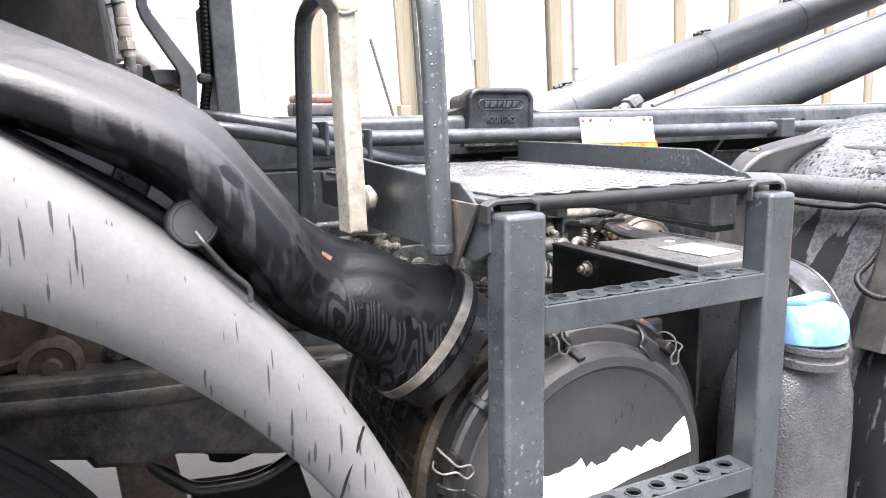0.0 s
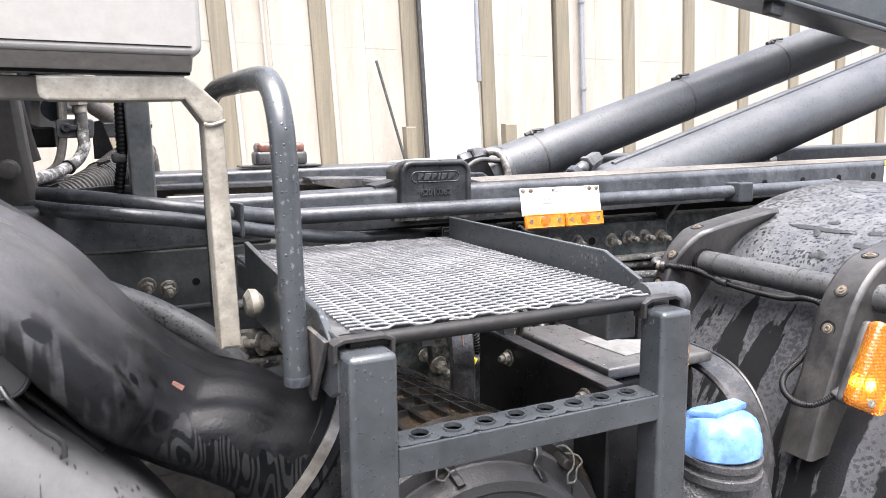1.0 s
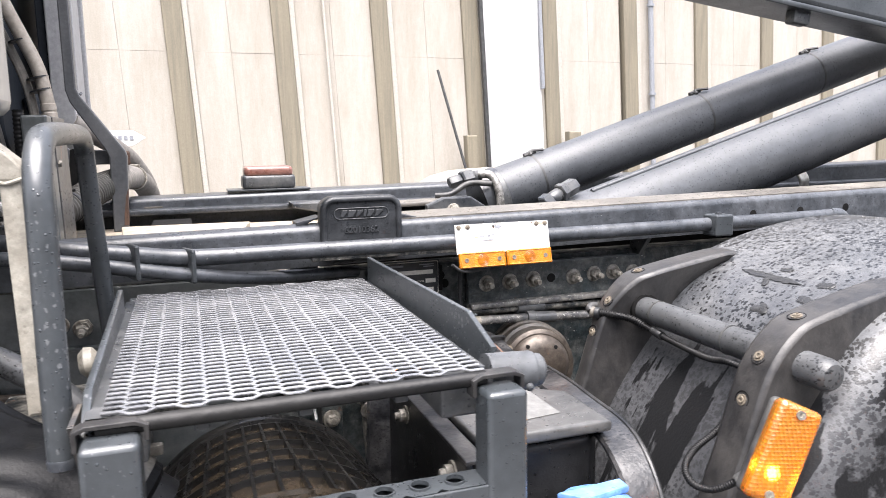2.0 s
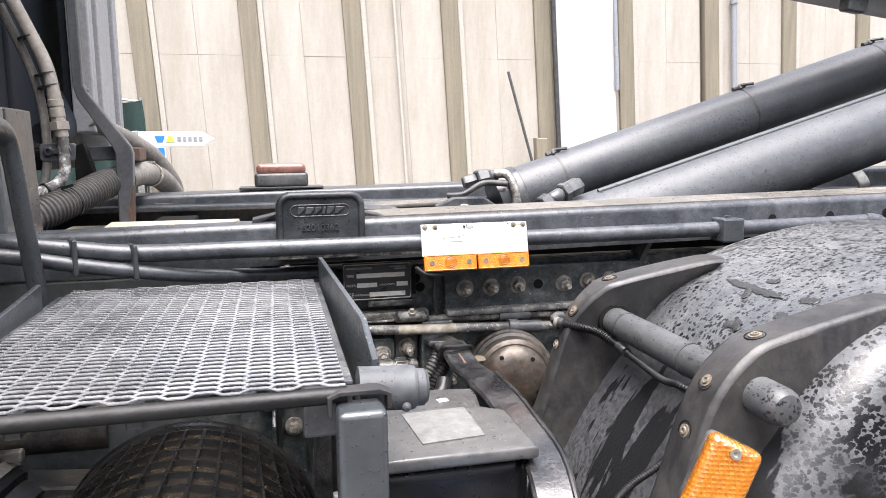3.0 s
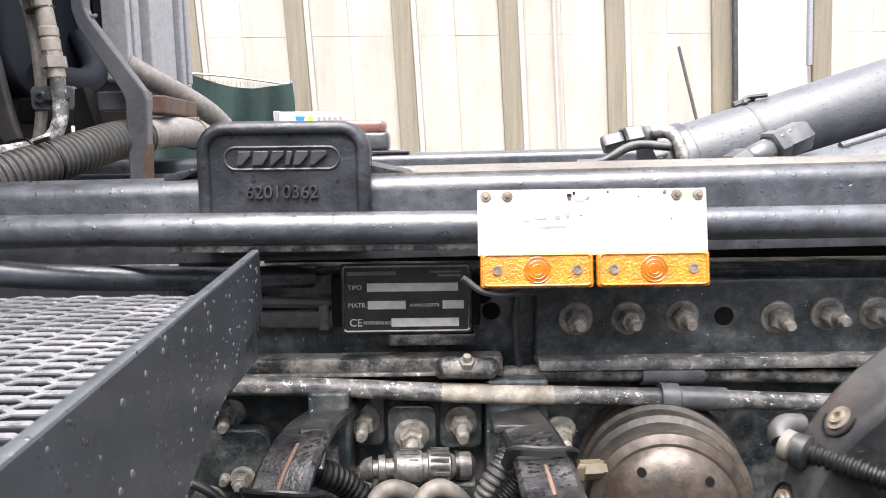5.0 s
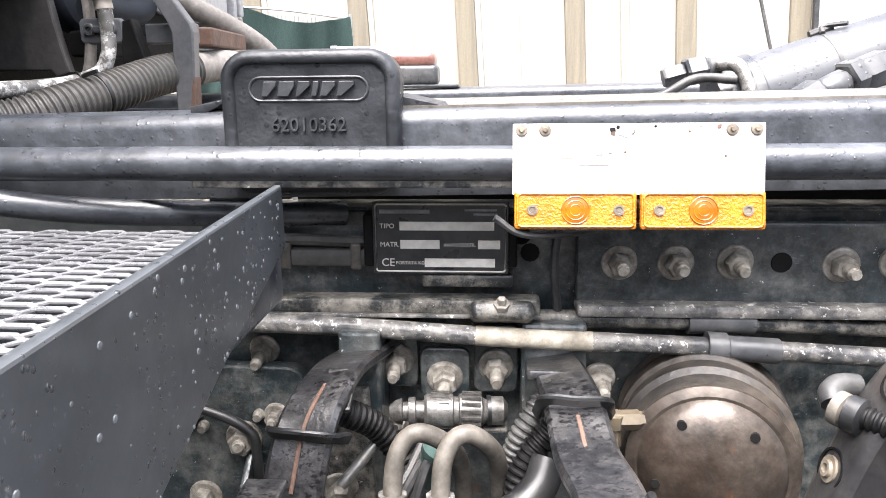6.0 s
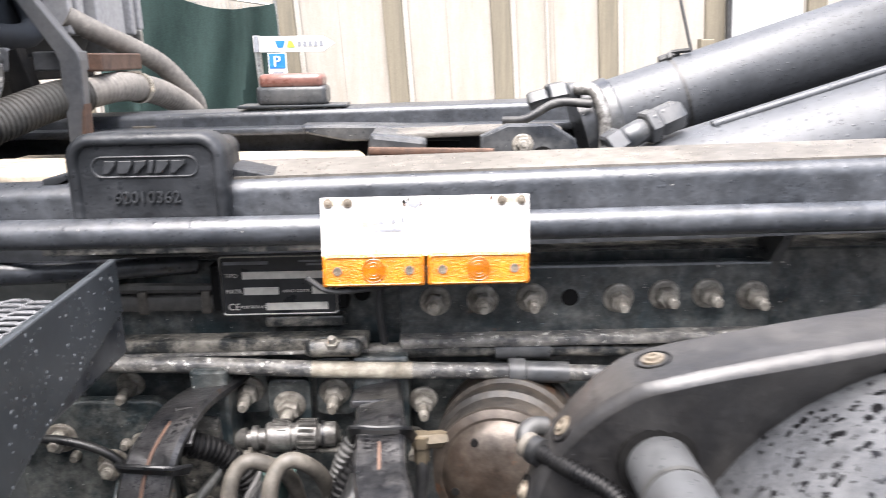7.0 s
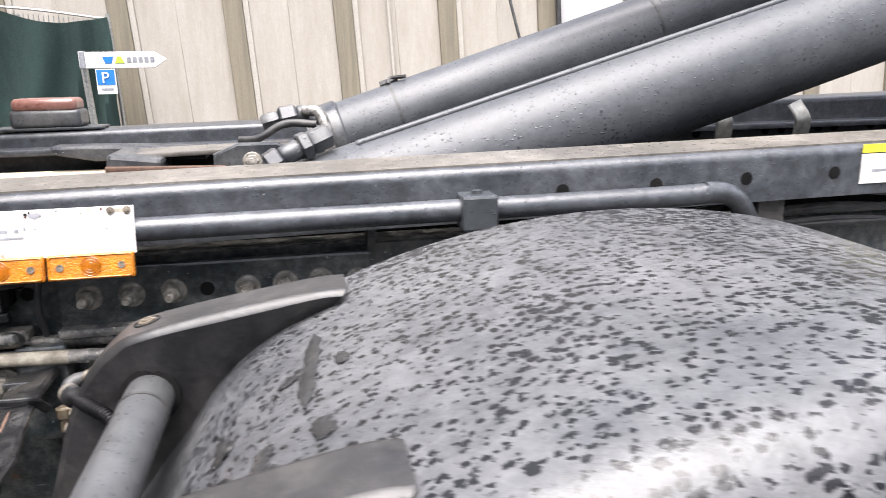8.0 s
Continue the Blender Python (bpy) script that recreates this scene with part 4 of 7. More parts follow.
# red-capped lamp on the far rail
lamp = thing("marker_lamp", (1.08, 2.93, 1.27), "flat marker lamp with a faded red cap on the far rail", "lamp")
part("foot", box(new_bm(), (1.08, 2.93, 1.272), (0.29, 0.1, 0.008), bev=0.003), PAINT, lamp)
part("housing", box(new_bm(), (1.08, 2.93, 1.3), (0.185, 0.1, 0.05), bev=0.012, seg=3), PAINT_WORN, lamp, "grey housing")
part("lens", box(new_bm(), (1.08, 2.93, 1.337), (0.17, 0.095, 0.038), bev=0.014, seg=3), REDCAP, lamp, "faded red lens")

# ---- pipes along the near rail ----
solo("air_pipe", tube(new_bm(), [(0.3, 2.0, 1.265), (0.36, 1.85, 1.268), (0.42, 1.75, 1.268), (0.5, 1.69, 1.26), (0.6, 1.665, 1.246), (0.70, 1.675, 1.231), (0.80, 1.69, 1.218), (1.0, 1.69, 1.217), (1.5, 1.69, 1.217), (2.3, 1.69, 1.222), (2.4, 1.69, 1.226), (2.45, 1.70, 1.215), (2.5, 1.73, 1.17), (2.55, 1.78, 1.1)], 0.0165, 20, 10), RAIL_PAINT, "anthracite pipe running along the near rail", "pipe")
solo("air_pipe", tube(new_bm(), [(0.3, 1.95, 1.245), (0.36, 1.8, 1.25), (0.42, 1.67, 1.25), (0.5, 1.63, 1.243), (0.6, 1.64, 1.228), (0.7, 1.655, 1.207), (0.79, 1.675, 1.188), (0.9, 1.71, 1.168), (1.02, 1.76, 1.155), (1.15, 1.82, 1.145)], 0.0135, 16, 10), RAIL_PAINT, "thinner dark pipe dipping under the platform", "pipe")
for p in ((0.70, 1.664, 1.22), (0.796, 1.683, 1.204)):
    solo("pipe_clip", box(new_bm(), p, (0.009, 0.05, 0.066), Matrix.Rotation(0.4, 3, "Z"), 0.004), PAINT, "narrow dark clip round two pipes", "clip", "pipe clips")
clip = thing("pipe_bracket", (2.03, 1.68, 1.19), "square painted bracket holding the pipe", "bracket")
part("cover", box(new_bm(), (2.03, 1.684, 1.218), (0.052, 0.05, 0.052), bev=0.004), PAINT, clip)
part("bolt", lathe(new_bm(), (2.03, 1.684, 1.244), (0, 0, 1), [(0, 0.008), (0.005, 0.008)], 6), PAINT_WORN, clip)
part("rust_strip", box(new_bm(), (1.28, 1.695, 1.198), (0.5, 0.02, 0.008), bev=0.002), GRIME, clip)

# ---- rubber buffer block ----
blk = thing("rubber_buffer", (1.142, 1.75, 1.22), "moulded black rubber buffer block with raised marks on the rail", "buffer")
loops = []
for y, i in ((1.835, 0.02), (1.83, 0.015), (1.76, 0.008), (1.752, 0.001), (1.72, 0.0), (1.7135, 0.0012), (1.7095, 0.0045), (1.7088, 0.0095), (1.7105, 0.0125), (1.7145, 0.0142)):
    loops.append(xz(rounded(1.055 + i, 1.182 + i, 1.2295 - i, 1.3225 - i, 0.03 - i, 7), y))
part("body", rings(new_bm(), loops), BUFFER, blk, "moulded block with a raised rim", 0.9)
part("oval", loop_bar(new_bm(), xz(rounded(1.084, 1.2745, 1.199, 1.2965, 0.0108), 1.714), 0.0013), BUFFER_WORN, blk, "raised oval")
for x, w, cut in ((1.096, 0.012, 0.5), (1.1115, 0.0145, 0.75), (1.1295, 0.0115, 0.3), (1.1445, 0.005, 1.0), (1.153, 0.0125, 0.55), (1.169, 0.0145, 0.35)):
    low, high = 1.2785, 1.2925
    part("mark", prism(new_bm(), xz([(x, low), (x + w * cut, low), (x + w + 0.003, high - 0.004), (x + w + 0.003, high), (x + 0.003, high)], 1.7135), (0, -0.003, 0), 0.0006, 1), BUFFER_WORN, blk, "plain raised mark")
part("number", text_mesh("62010362", 0.0186, (1.1035, 1.714, 1.2455), FACING, 0.003), BUFFER_WORN, blk, "raised number 62010362")
for x, s in ((1.245, 1), (1.04, -1)):
    part("foot", prism(new_bm(), xz([(x - 0.02, 1.258), (x + 0.03 * s + 0.0, 1.258), (x + 0.03 * s, 1.268), (x - 0.02 * s, 1.279)], 1.745), (0, 0.06, 0), 0.002), BUFFER, blk)

# ---- white plate with two amber reflectors ----
mp = thing("marker_plate", (1.447, 1.67, 1.16), "chipped white plate with two amber side reflectors", "plate")
tilt = Matrix.Rotation(radians(-12), 3, "X")
PO = Vector((1.447, 1.672, 1.207))


def on_plate(x, z, out=0.0):
    return PO + tilt @ Vector((x, -out, z))


def plate_box(x, z, w, h, d, out, bev=0.0):
    return box(new_bm(), on_plate(x, z, out), (w, d, h), tilt, bev)


white = part("plate", plate_box(0, 0.015, 0.222, 0.064, 0.003, 0.0, 0.001), WHITE, mp, "white enamelled plate")
part("chip", prism(new_bm(), [on_plate(x, z, 0.0016) for x, z in ((-0.02, 0.041), (-0.006, 0.043), (-0.003, 0.039), (-0.01, 0.034), (-0.018, 0.037))], tilt @ Vector((0, -0.0006, 0))), SIGNGREY, white)
for x, z, w in ((-0.05, 0.02, 0.012), (-0.034, 0.02, 0.006), (-0.024, 0.022, 0.004), (-0.04, 0.011, 0.03)):
    part("bar", plate_box(x, z, w, 0.004 if w < 0.02 else 0.0028, 0.0008, 0.0018), SIGNGREY, white, "plain grey bar")
for k in range(16):
    cx, cz = random.uniform(-0.106, 0.106), random.choice((random.uniform(0.036, 0.045), random.uniform(-0.012, 0.045), random.uniform(0.036, 0.045)))
    cr = random.uniform(0.0012, 0.0034)
    part("chip", prism(new_bm(), [on_plate(cx + cr * random.uniform(0.6, 1.5) * math.cos(n * 1.047), cz + cr * random.uniform(0.5, 1.1) * math.sin(n * 1.047), 0.0016) for n in range(6)], tilt @ Vector((0, -0.0005, 0))), random.choice((BLACK_AND_SHADE, RUST, SAND)), white)
for x in (-0.0925, 0.0925):
    part("stain", plate_box(x, 0.041, 0.016, 0.005, 0.0006, 0.0016), SAND, white, "bare primer by the screws")
part("stain", plate_box(-0.062, 0.018, 0.012, 0.004, 0.0008, 0.0018), SAND, white)
for x in (-0.103, -0.082, 0.082, 0.103):
    part("screw", lathe(new_bm(), on_plate(x, 0.041, 0.0016), tilt @ Vector((0, -1, 0)), [(0, 0.0055), (0.0022, 0.005), (0.0025, 0.0025), (0.004, 0.002)], 12), SCREW, mp, "rusty screw")
for s in (-1, 1):
    x = s * 0.0555
    refl = part("reflector", plate_box(x, -0.031, 0.108, 0.0345, 0.009, 0.006, 0.003), AMBER, mp, "amber reflector")
    part("rim", loop_bar(new_bm(), [on_plate(x + a, -0.031 + b, 0.0108) for a, b in rounded(-0.051, -0.0145, 0.051, 0.0145, 0.004)], 0.0012), AMBER, refl)
    disc = part("disc", lathe(new_bm(), on_plate(x, -0.031, 0.0108), tilt @ Vector((0, -1, 0)), [(0, 0.0125), (0.0006, 0.0122), (0.0012, 0.008), (0.0014, 0.0005)], 28), AMBER_DARK, refl, "darker round centre")
    for rr in (0.0122, 0.0085, 0.005):
        part("ring", loop_bar(new_bm(), [on_plate(x + rr * math.cos(2 * math.pi * n / 24), -0.031 + rr * math.sin(2 * math.pi * n / 24), 0.0116 + 0.0002 * (rr < 0.01)) for n in range(24)], 0.0006, 4), AMBER_DARK, disc, "moulded ring")
    for k in (-1, 1):
        part("screw", lathe(new_bm(), on_plate(x + k * 0.038, -0.031, 0.0108), tilt @ Vector((0, -1, 0)), [(0, 0.0048), (0.0012, 0.0048), (0.0012, 0.003), (0.0004, 0.0028), (0.0004, 0.0005)], 14), SCREW, refl, "screw")

# ---- engraved type plate ----
tp = thing("type_plate", (1.26, 1.784, 1.084), "engraved black type plate with blank silver fields", "plate")
part("plate", box(new_bm(), (1.261, 1.786, 1.124), (0.148, 0.003, 0.081), bev=0.001), BLACKPLATE, tp)
part("border", loop_bar(new_bm(), xz(rounded(1.19, 1.0865, 1.332, 1.1615, 0.003), 1.7842), 0.001, 4), SILVER, tp, "silver border line")
for x, z, w, h in ((1.268, 1.1375, 0.103, 0.0095), (1.2385, 1.117, 0.043, 0.0095), (1.314, 1.117, 0.024, 0.0095), (1.282, 1.0965, 0.077, 0.0095)):
    part("field", box(new_bm(), (x, 1.784, z), (w, 0.0015, h)), SILVER, tp, "blank silver field")
for x, z, w in ((1.222, 1.1535, 0.055), (1.305, 1.155, 0.035), (1.31, 1.1505, 0.026)):
    part("bar", box(new_bm(), (x, 1.7842, z), (w, 0.0012, 0.0042 if w > 0.05 else 0.0022)), SIGNGREY, tp, "plain bar")
for body, size, x, z in (("TIPO", 0.0075, 1.1945, 1.135), ("MATR.", 0.0075, 1.1945, 1.1145), ("ANNO COSTR.", 0.0052, 1.2645, 1.1148), ("CE", 0.0125, 1.1955, 1.0925), ("PORTATA KG", 0.0052, 1.2115, 1.0945)):
    part("lettering", text_mesh(body, size, (x, 1.7838, z), FACING, 0.0003), SILVER, tp, "engraved lettering " + body)
part("backing", box(new_bm(), (1.26, 1.803, 1.12), (0.17, 0.03, 0.06), bev=0.003), BLACK_AND_SHADE, tp)
part("lower_bracket", box(new_bm(), (1.29, 1.795, 1.075), (0.1, 0.02, 0.014), bev=0.003), GRIME, tp)

# ---- bolted flange ----
fl = thing("bolted_flange", (1.63, 1.79, 1.04), "grimy bolted flange plate on the frame", "flange")
part("plate", box(new_bm(), (1.645, 1.8, 1.09), (0.47, 0.02, 0.1), bev=0.003), FRAME, fl)
part("ledge", box(new_bm(), (1.645, 1.788, 1.047), (0.472, 0.04, 0.014), bev=0.005), PEEL, fl, "ledge with flaking paint")
for x in (1.455, 1.515, 1.577, 1.687, 1.745, 1.80, 1.857):
    bolt_set(fl, (x, 1.79, 1.098 + random.uniform(-0.002, 0.002)), (random.uniform(-0.05, 0.05), -1, random.uniform(-0.06, 0.02)), 0.0105, 0.026)
# uncut: a near-black disc gives the flange hole its inner shade
part("hole_shade", lathe(new_bm(), (1.626, 1.7895, 1.098), (0, -1, 0), [(0, 0.0112), (0.001, 0.0108)], 18), BLACK_AND_SHADE, fl)
part("rib", prism(new_bm(), yz([(1.79, 1.14), (1.74, 1.2), (1.83, 1.2), (1.83, 1.14)], 1.875), (0.012, 0, 0)), PAINT_WORN, fl)
part("rib", prism(new_bm(), yz([(1.8, 1.14), (1.8, 1.2), (1.83, 1.2), (1.83, 1.14)], 1.0), (0.06, 0, 0)), PAINT_WORN, fl)

# ---- pipes and brackets under the flange ----
lower = [(0.7, 1.77, 1.032), (1.09, 1.762, 1.031), (1.32, 1.76, 1.0205), (1.53, 1.76, 1.013), (1.72, 1.76, 1.004), (1.95, 1.77, 0.99)]
pipe = solo("brake_pipe", tube(new_bm(), lower, 0.0105, 14, 10), PEEL, "brake pipe with peeling paint below the frame flange", "pipe")
part("patch", tube(new_bm(), [(1.30, 1.7598, 1.0215), (1.36, 1.7597, 1.0188), (1.425, 1.7597, 1.0165)], 0.011, 14, 6), SAND, pipe, "bare primer patch")
part("coupling", lathe(new_bm(), (1.545, 1.76, 1.0125), (1, 0, -0.05), [(0, 0.0105), (0, 0.0165), (0.02, 0.0165), (0.022, 0.0135), (0.075, 0.0135), (0.075, 0.0105)], 16), PAINT_WORN, pipe, "crimped coupling")
bar = solo("angle_bar", box(new_bm(), (1.19, 1.785, 1.0495), (0.36, 0.03, 0.017), bev=0.004), GRIME, "grey angle bar above the brake pipe", "bar")
part("lower_lip", box(new_bm(), (1.19, 1.768, 1.0405), (0.36, 0.006, 0.004), bev=0.001), PEEL, bar, "flaking lower lip")
pipe = solo("brake_pipe", tube(new_bm(), [(1.36, 1.785, 1.034), (1.5, 1.785, 1.033), (1.6, 1.785, 1.031), (1.9, 1.79, 1.022)], 0.01, 12, 6), GRIME, "grimy upper brake pipe below the flange", "pipe")
part("coupling", lathe(new_bm(), (1.53, 1.785, 1.033), (1, 0, 0), [(0, 0.01), (0, 0.0145), (0.07, 0.0145), (0.07, 0.01)], 16), PAINT_WORN, pipe, "coupling")
tab = thing("pipe_tab", (1.328, 1.77, 1.045), "rounded flat tab with one bolt over the pipes", "bracket")
part("tab", box(new_bm(), (1.328, 1.762, 1.048), (0.07, 0.03, 0.022), Matrix.Rotation(-0.5, 3, "X"), 0.008, 3), GRIME, tab)
part("bolt", lathe(new_bm(), (1.328, 1.753, 1.056), (0, -0.5, 1), [(0, 0.009), (0.006, 0.009), (0.006, 0.005), (0.013, 0.0045)], 6), BOLT, tab)
solo("thin_cable", tube(new_bm(), [(1.395, 1.8, 1.16), (1.385, 1.785, 1.1), (1.39, 1.785, 1.04), (1.4, 1.78, 0.98)], 0.005, 8), RUBBER_DRY, "thin black cable hanging down the frame web", "cable", "cables")
solo("thin_cable", tube(new_bm(), [(1.32, 1.655, 1.172), (1.35, 1.66, 1.155), (1.42, 1.70, 1.152), (1.46, 1.76, 1.16)], 0.0032, 8), RUBBER_DRY, "thin black cable behind the reflectors", "cable", "cables")
harness = thing("cable_duct", (1.1, 1.8, 1.09), "dusty cable duct with two tie clips on the frame", "cable duct")
part("duct", box(new_bm(), (1.12, 1.81, 1.098), (0.16, 0.03, 0.02), bev=0.004), HOSE_DARK, harness)
part("braid", tube(new_bm(), [(1.03, 1.81, 1.115), (1.1, 1.805, 1.117), (1.18, 1.81, 1.113)], 0.007, 8), HOSE_DARK, harness)
for x in (1.085, 1.165):
    part("clip", box(new_bm(), (x, 1.797, 1.1), (0.012, 0.008, 0.03), bev=0.002), HOSE_TAN, harness)
# two more discs coloured as the shade of holes in the web
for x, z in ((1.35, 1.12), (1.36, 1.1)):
    part("hole_shade", lathe(new_bm(), (x, 1.8195, z), (0, -1, 0), [(0, 0.011), (0.0012, 0.0105)], 12), BLACK_AND_SHADE, chassis)


def hanger(x, w, z0, z1, by):
    e = thing("bolt_hanger", (x, by, z0), "grey hanger plate with one dirty bolt below the pipes", "bracket", "bolt hangers")
    part("plate", prism(new_bm(), xz(rounded(x - w / 2, z0, x + w / 2, z1, 0.01), by), (0, 0.01, 0), 0.002), FRAME, e)
    bolt_set(e, (x, by, z0 + (z1 - z0) * 0.42), (0.03, -1, -0.12), 0.011, 0.03)


hanger(1.207, 0.05, 0.942, 1.022, 1.80)
hanger(1.265, 0.055, 0.94, 1.0, 1.775)
hanger(1.322, 0.05, 0.942, 1.022, 1.79)
for x, z, y in ((1.437, 0.967, 1.78), (1.045, 0.979, 1.818), (1.043, 0.914, 1.818), (0.975, 0.898, 1.818), (1.205, 0.9, 1.8), (1.15, 0.855, 1.8), (1.42, 0.9, 1.8), (0.905, 0.805, 1.818), (0.545, 1.079, 1.818), (0.585, 1.069, 1.818)):
    bolt_set(chassis, (x, y, z), (0.03, -1, -0.1), 0.0098, 0.03)
part("gusset", prism(new_bm(), xz([(0.98, 0.885), (1.03, 0.885), (1.06, 0.8), (0.98, 0.74)], 1.79), (0, 0.02, 0), 0.003), FRAME, chassis)
part("gusset", prism(new_bm(), yz([(1.74, 0.84), (1.81, 0.9), (1.81, 0.74), (1.74, 0.74)], 1.03), (0.008, 0, 0), 0.002), FRAME, chassis)
part("spacer", box(new_bm(), (1.175, 1.77, 0.93), (0.045, 0.06, 0.2), bev=0.004), FRAME, chassis)
part("spacer", box(new_bm(), (1.385, 1.785, 0.96), (0.07, 0.05, 0.15), bev=0.004), FRAME, chassis)

# ---- straps coming off the frame ----
def strap_part(name, pts, width, thick, parent, lift, mat, label=""):
    return part(name, ribbon(new_bm(), [(x, y - lift, z + lift * 0.6) for x, y, z in pts], width, thick, (1, 0, 0.1)), mat, parent, label)


LEFT = [(1.188, 1.81, 0.998), (1.178, 1.77, 0.998), (1.164, 1.70, 1.006), (1.155, 1.65, 0.999), (1.147, 1.615, 0.978), (1.14, 1.59, 0.93), (1.135, 1.575, 0.87), (1.125, 1.56, 0.75)]
strap = solo("tank_strap", ribbon(new_bm(), LEFT, 0.056, 0.014, (1, 0, 0.1)), STRAP, "wet black strap with a rusty middle seam", "strap", "tank straps")
strap_part("seam", LEFT[1:6], 0.004, 0.002, strap, 0.0075, RUST, "rusty seam")
part("buckle", ribbon(new_bm(), [(1.112, 1.62, 0.975), (1.122, 1.602, 0.984), (1.148, 1.598, 0.984), (1.176, 1.603, 0.979), (1.186, 1.62, 0.97)], 0.012, 0.006, (0, -0.5, 1)), HOSE_BLACK, strap, "black buckle band")
part("tip", box(new_bm(), (1.17, 1.66, 1.0), (0.03, 0.05, 0.006), Matrix.Rotation(0.5, 3, "X"), 0.002), STRAP, strap, "loose strap end")
RIGHT = [(1.378, 1.81, 0.99), (1.382, 1.77, 0.992), (1.388, 1.70, 1.0), (1.393, 1.63, 1.002), (1.397, 1.565, 0.99), (1.408, 1.5, 0.987), (1.41, 1.38, 0.987), (1.405, 1.27, 0.984), (1.398, 1.16, 0.98), (1.388, 1.09, 0.957), (1.384, 1.045, 0.905), (1.378, 1.022, 0.84), (1.355, 1.02, 0.7), (1.34, 1.02, 0.5)]
strap = solo("tank_strap", ribbon(new_bm(), RIGHT, 0.054, 0.014, (1, 0.1, 0.15)), STRAP, "wet black strap running over the tank", "strap", "tank straps")
strap_part("seam", RIGHT[1:5], 0.004, 0.002, strap, 0.0075, RUST, "rusty seam")
part("buckle", ribbon(new_bm(), [(1.36, 1.64, 0.99), (1.366, 1.618, 1.014), (1.392, 1.612, 1.016), (1.42, 1.618, 1.012), (1.428, 1.64, 0.99)], 0.012, 0.006, (0, -0.5, 1)), HOSE_BLACK, strap, "black buckle band")
part("tip", box(new_bm(), (1.382, 1.72, 1.0), (0.058, 0.05, 0.01), Matrix.Rotation(-0.15, 3, "X"), 0.003), STRAP, strap, "doubled strap end")
part("edge_trim", tube(new_bm(), [(x + 0.028, y, z + 0.008) for x, y, z in RIGHT[5:12]], 0.004, 8), HOSE_BLACK, strap, "black edge trim")

# ---- connectors and hoses between the straps ----
plug = thing("round_connector", (1.27, 1.72, 0.95), "ribbed grey round connector on the frame", "connector")
part("body", lathe(new_bm(), (1.247, 1.715, 0.953), (1, 0.1, -0.02), [(0, 0.016), (0.003, 0.018), (0.03, 0.018), (0.031, 0.0155), (0.036, 0.0155), (0.037, 0.018), (0.06, 0.018), (0.062, 0.014), (0.066, 0.012), (0.068, 0.015), (0.083, 0.015), (0.088, 0.008)], 24), CONNECTOR, plug)
for k in range(16):
    a = 2 * math.pi * k / 16
    for x0 in (1.264, 1.297):
        part("rib", box(new_bm(), (x0, 1.7195 + 0.0182 * math.cos(a), 0.9525 + 0.0182 * math.sin(a)), (0.02, 0.003, 0.003)), CONNECTOR, plug)
part("gland", lathe(new_bm(), (1.247, 1.715, 0.953), (-1, -0.1, 0), [(0, 0.011), (0.008, 0.011), (0.009, 0.015), (0.016, 0.015), (0.017, 0.01), (0.022, 0.01), (0.023, 0.014), (0.03, 0.012), (0.036, 0.007)], 12), CONNECTOR, plug, "ringed gland")
part("shelf", box(new_bm(), (1.285, 1.74, 0.932), (0.1, 0.05, 0.005), bev=0.002), GRIME, plug)
part("tie", lathe(new_bm(), (1.313, 1.722, 0.952), (1, 0.1, 0), [(0, 0.012), (0, 0.016), (0.004, 0.016), (0.004, 0.012)], 16), HOSE_BLACK, plug, "black tie")
solo("corrugated_hose", ribbed(new_bm(), [(1.155, 1.66, 0.98), (1.175, 1.668, 0.972), (1.2, 1.685, 0.95), (1.222, 1.69, 0.92), (1.235, 1.69, 0.88)], 0.0135, 0.007, 0.2), CORR, "black corrugated hose bending down by the strap", "hose", "corrugated hoses")
solo("corrugated_hose", ribbed(new_bm(), [(1.385, 1.66, 0.975), (1.37, 1.655, 0.958), (1.355, 1.65, 0.94), (1.345, 1.645, 0.917), (1.34, 1.64, 0.88)], 0.0125, 0.007, 0.2), CORR, "black corrugated hose bending under the strap", "hose", "corrugated hoses")
solo("corrugated_hose", ribbed(new_bm(), [(1.375, 1.70, 0.985), (1.36, 1.685, 0.967), (1.347, 1.68, 0.945), (1.335, 1.68, 0.91)], 0.0115, 0.007, 0.2), RUBBER_DRY, "grey corrugated hose stub", "hose", "corrugated hoses")
for dx, w in ((0.0, 1.0), (0.044, 0.8)):
    h = solo("tan_hose", tube(new_bm(), [(1.228 + dx, 1.60, 0.915), (1.23 + dx, 1.612, 0.95), (1.238 + dx, 1.622, 0.968), (1.252 + dx, 1.627, 0.974), (1.252 + dx + 0.02 * w, 1.635, 0.962), (1.252 + dx + 0.034 * w, 1.65, 0.938), (1.252 + dx + 0.038 * w, 1.67, 0.9), (1.252 + dx + 0.038 * w, 1.68, 0.85)], 0.009, 16), HOSE_TAN, "tan rubber hose looped over", "hose", "tan hoses")
    part("ferrule", lathe(new_bm(), (1.2285 + dx, 1.603, 0.925), (-0.02, -0.12, -1), [(0, 0.011), (0, 0.0135), (0.02, 0.0135), (0.022, 0.0165), (0.034, 0.0165), (0.034, 0.012), (0.05, 0.012)], 10), ALU, h, "silver ferrule")
    part("collar", lathe(new_bm(), (1.2275 + dx, 1.598, 0.883), (-0.02, -0.12, -1), [(0, 0.014), (0.004, 0.019), (0.012, 0.019), (0.016, 0.013), (0.04, 0.013)], 18), HOSE_BLACK, h, "black collar")
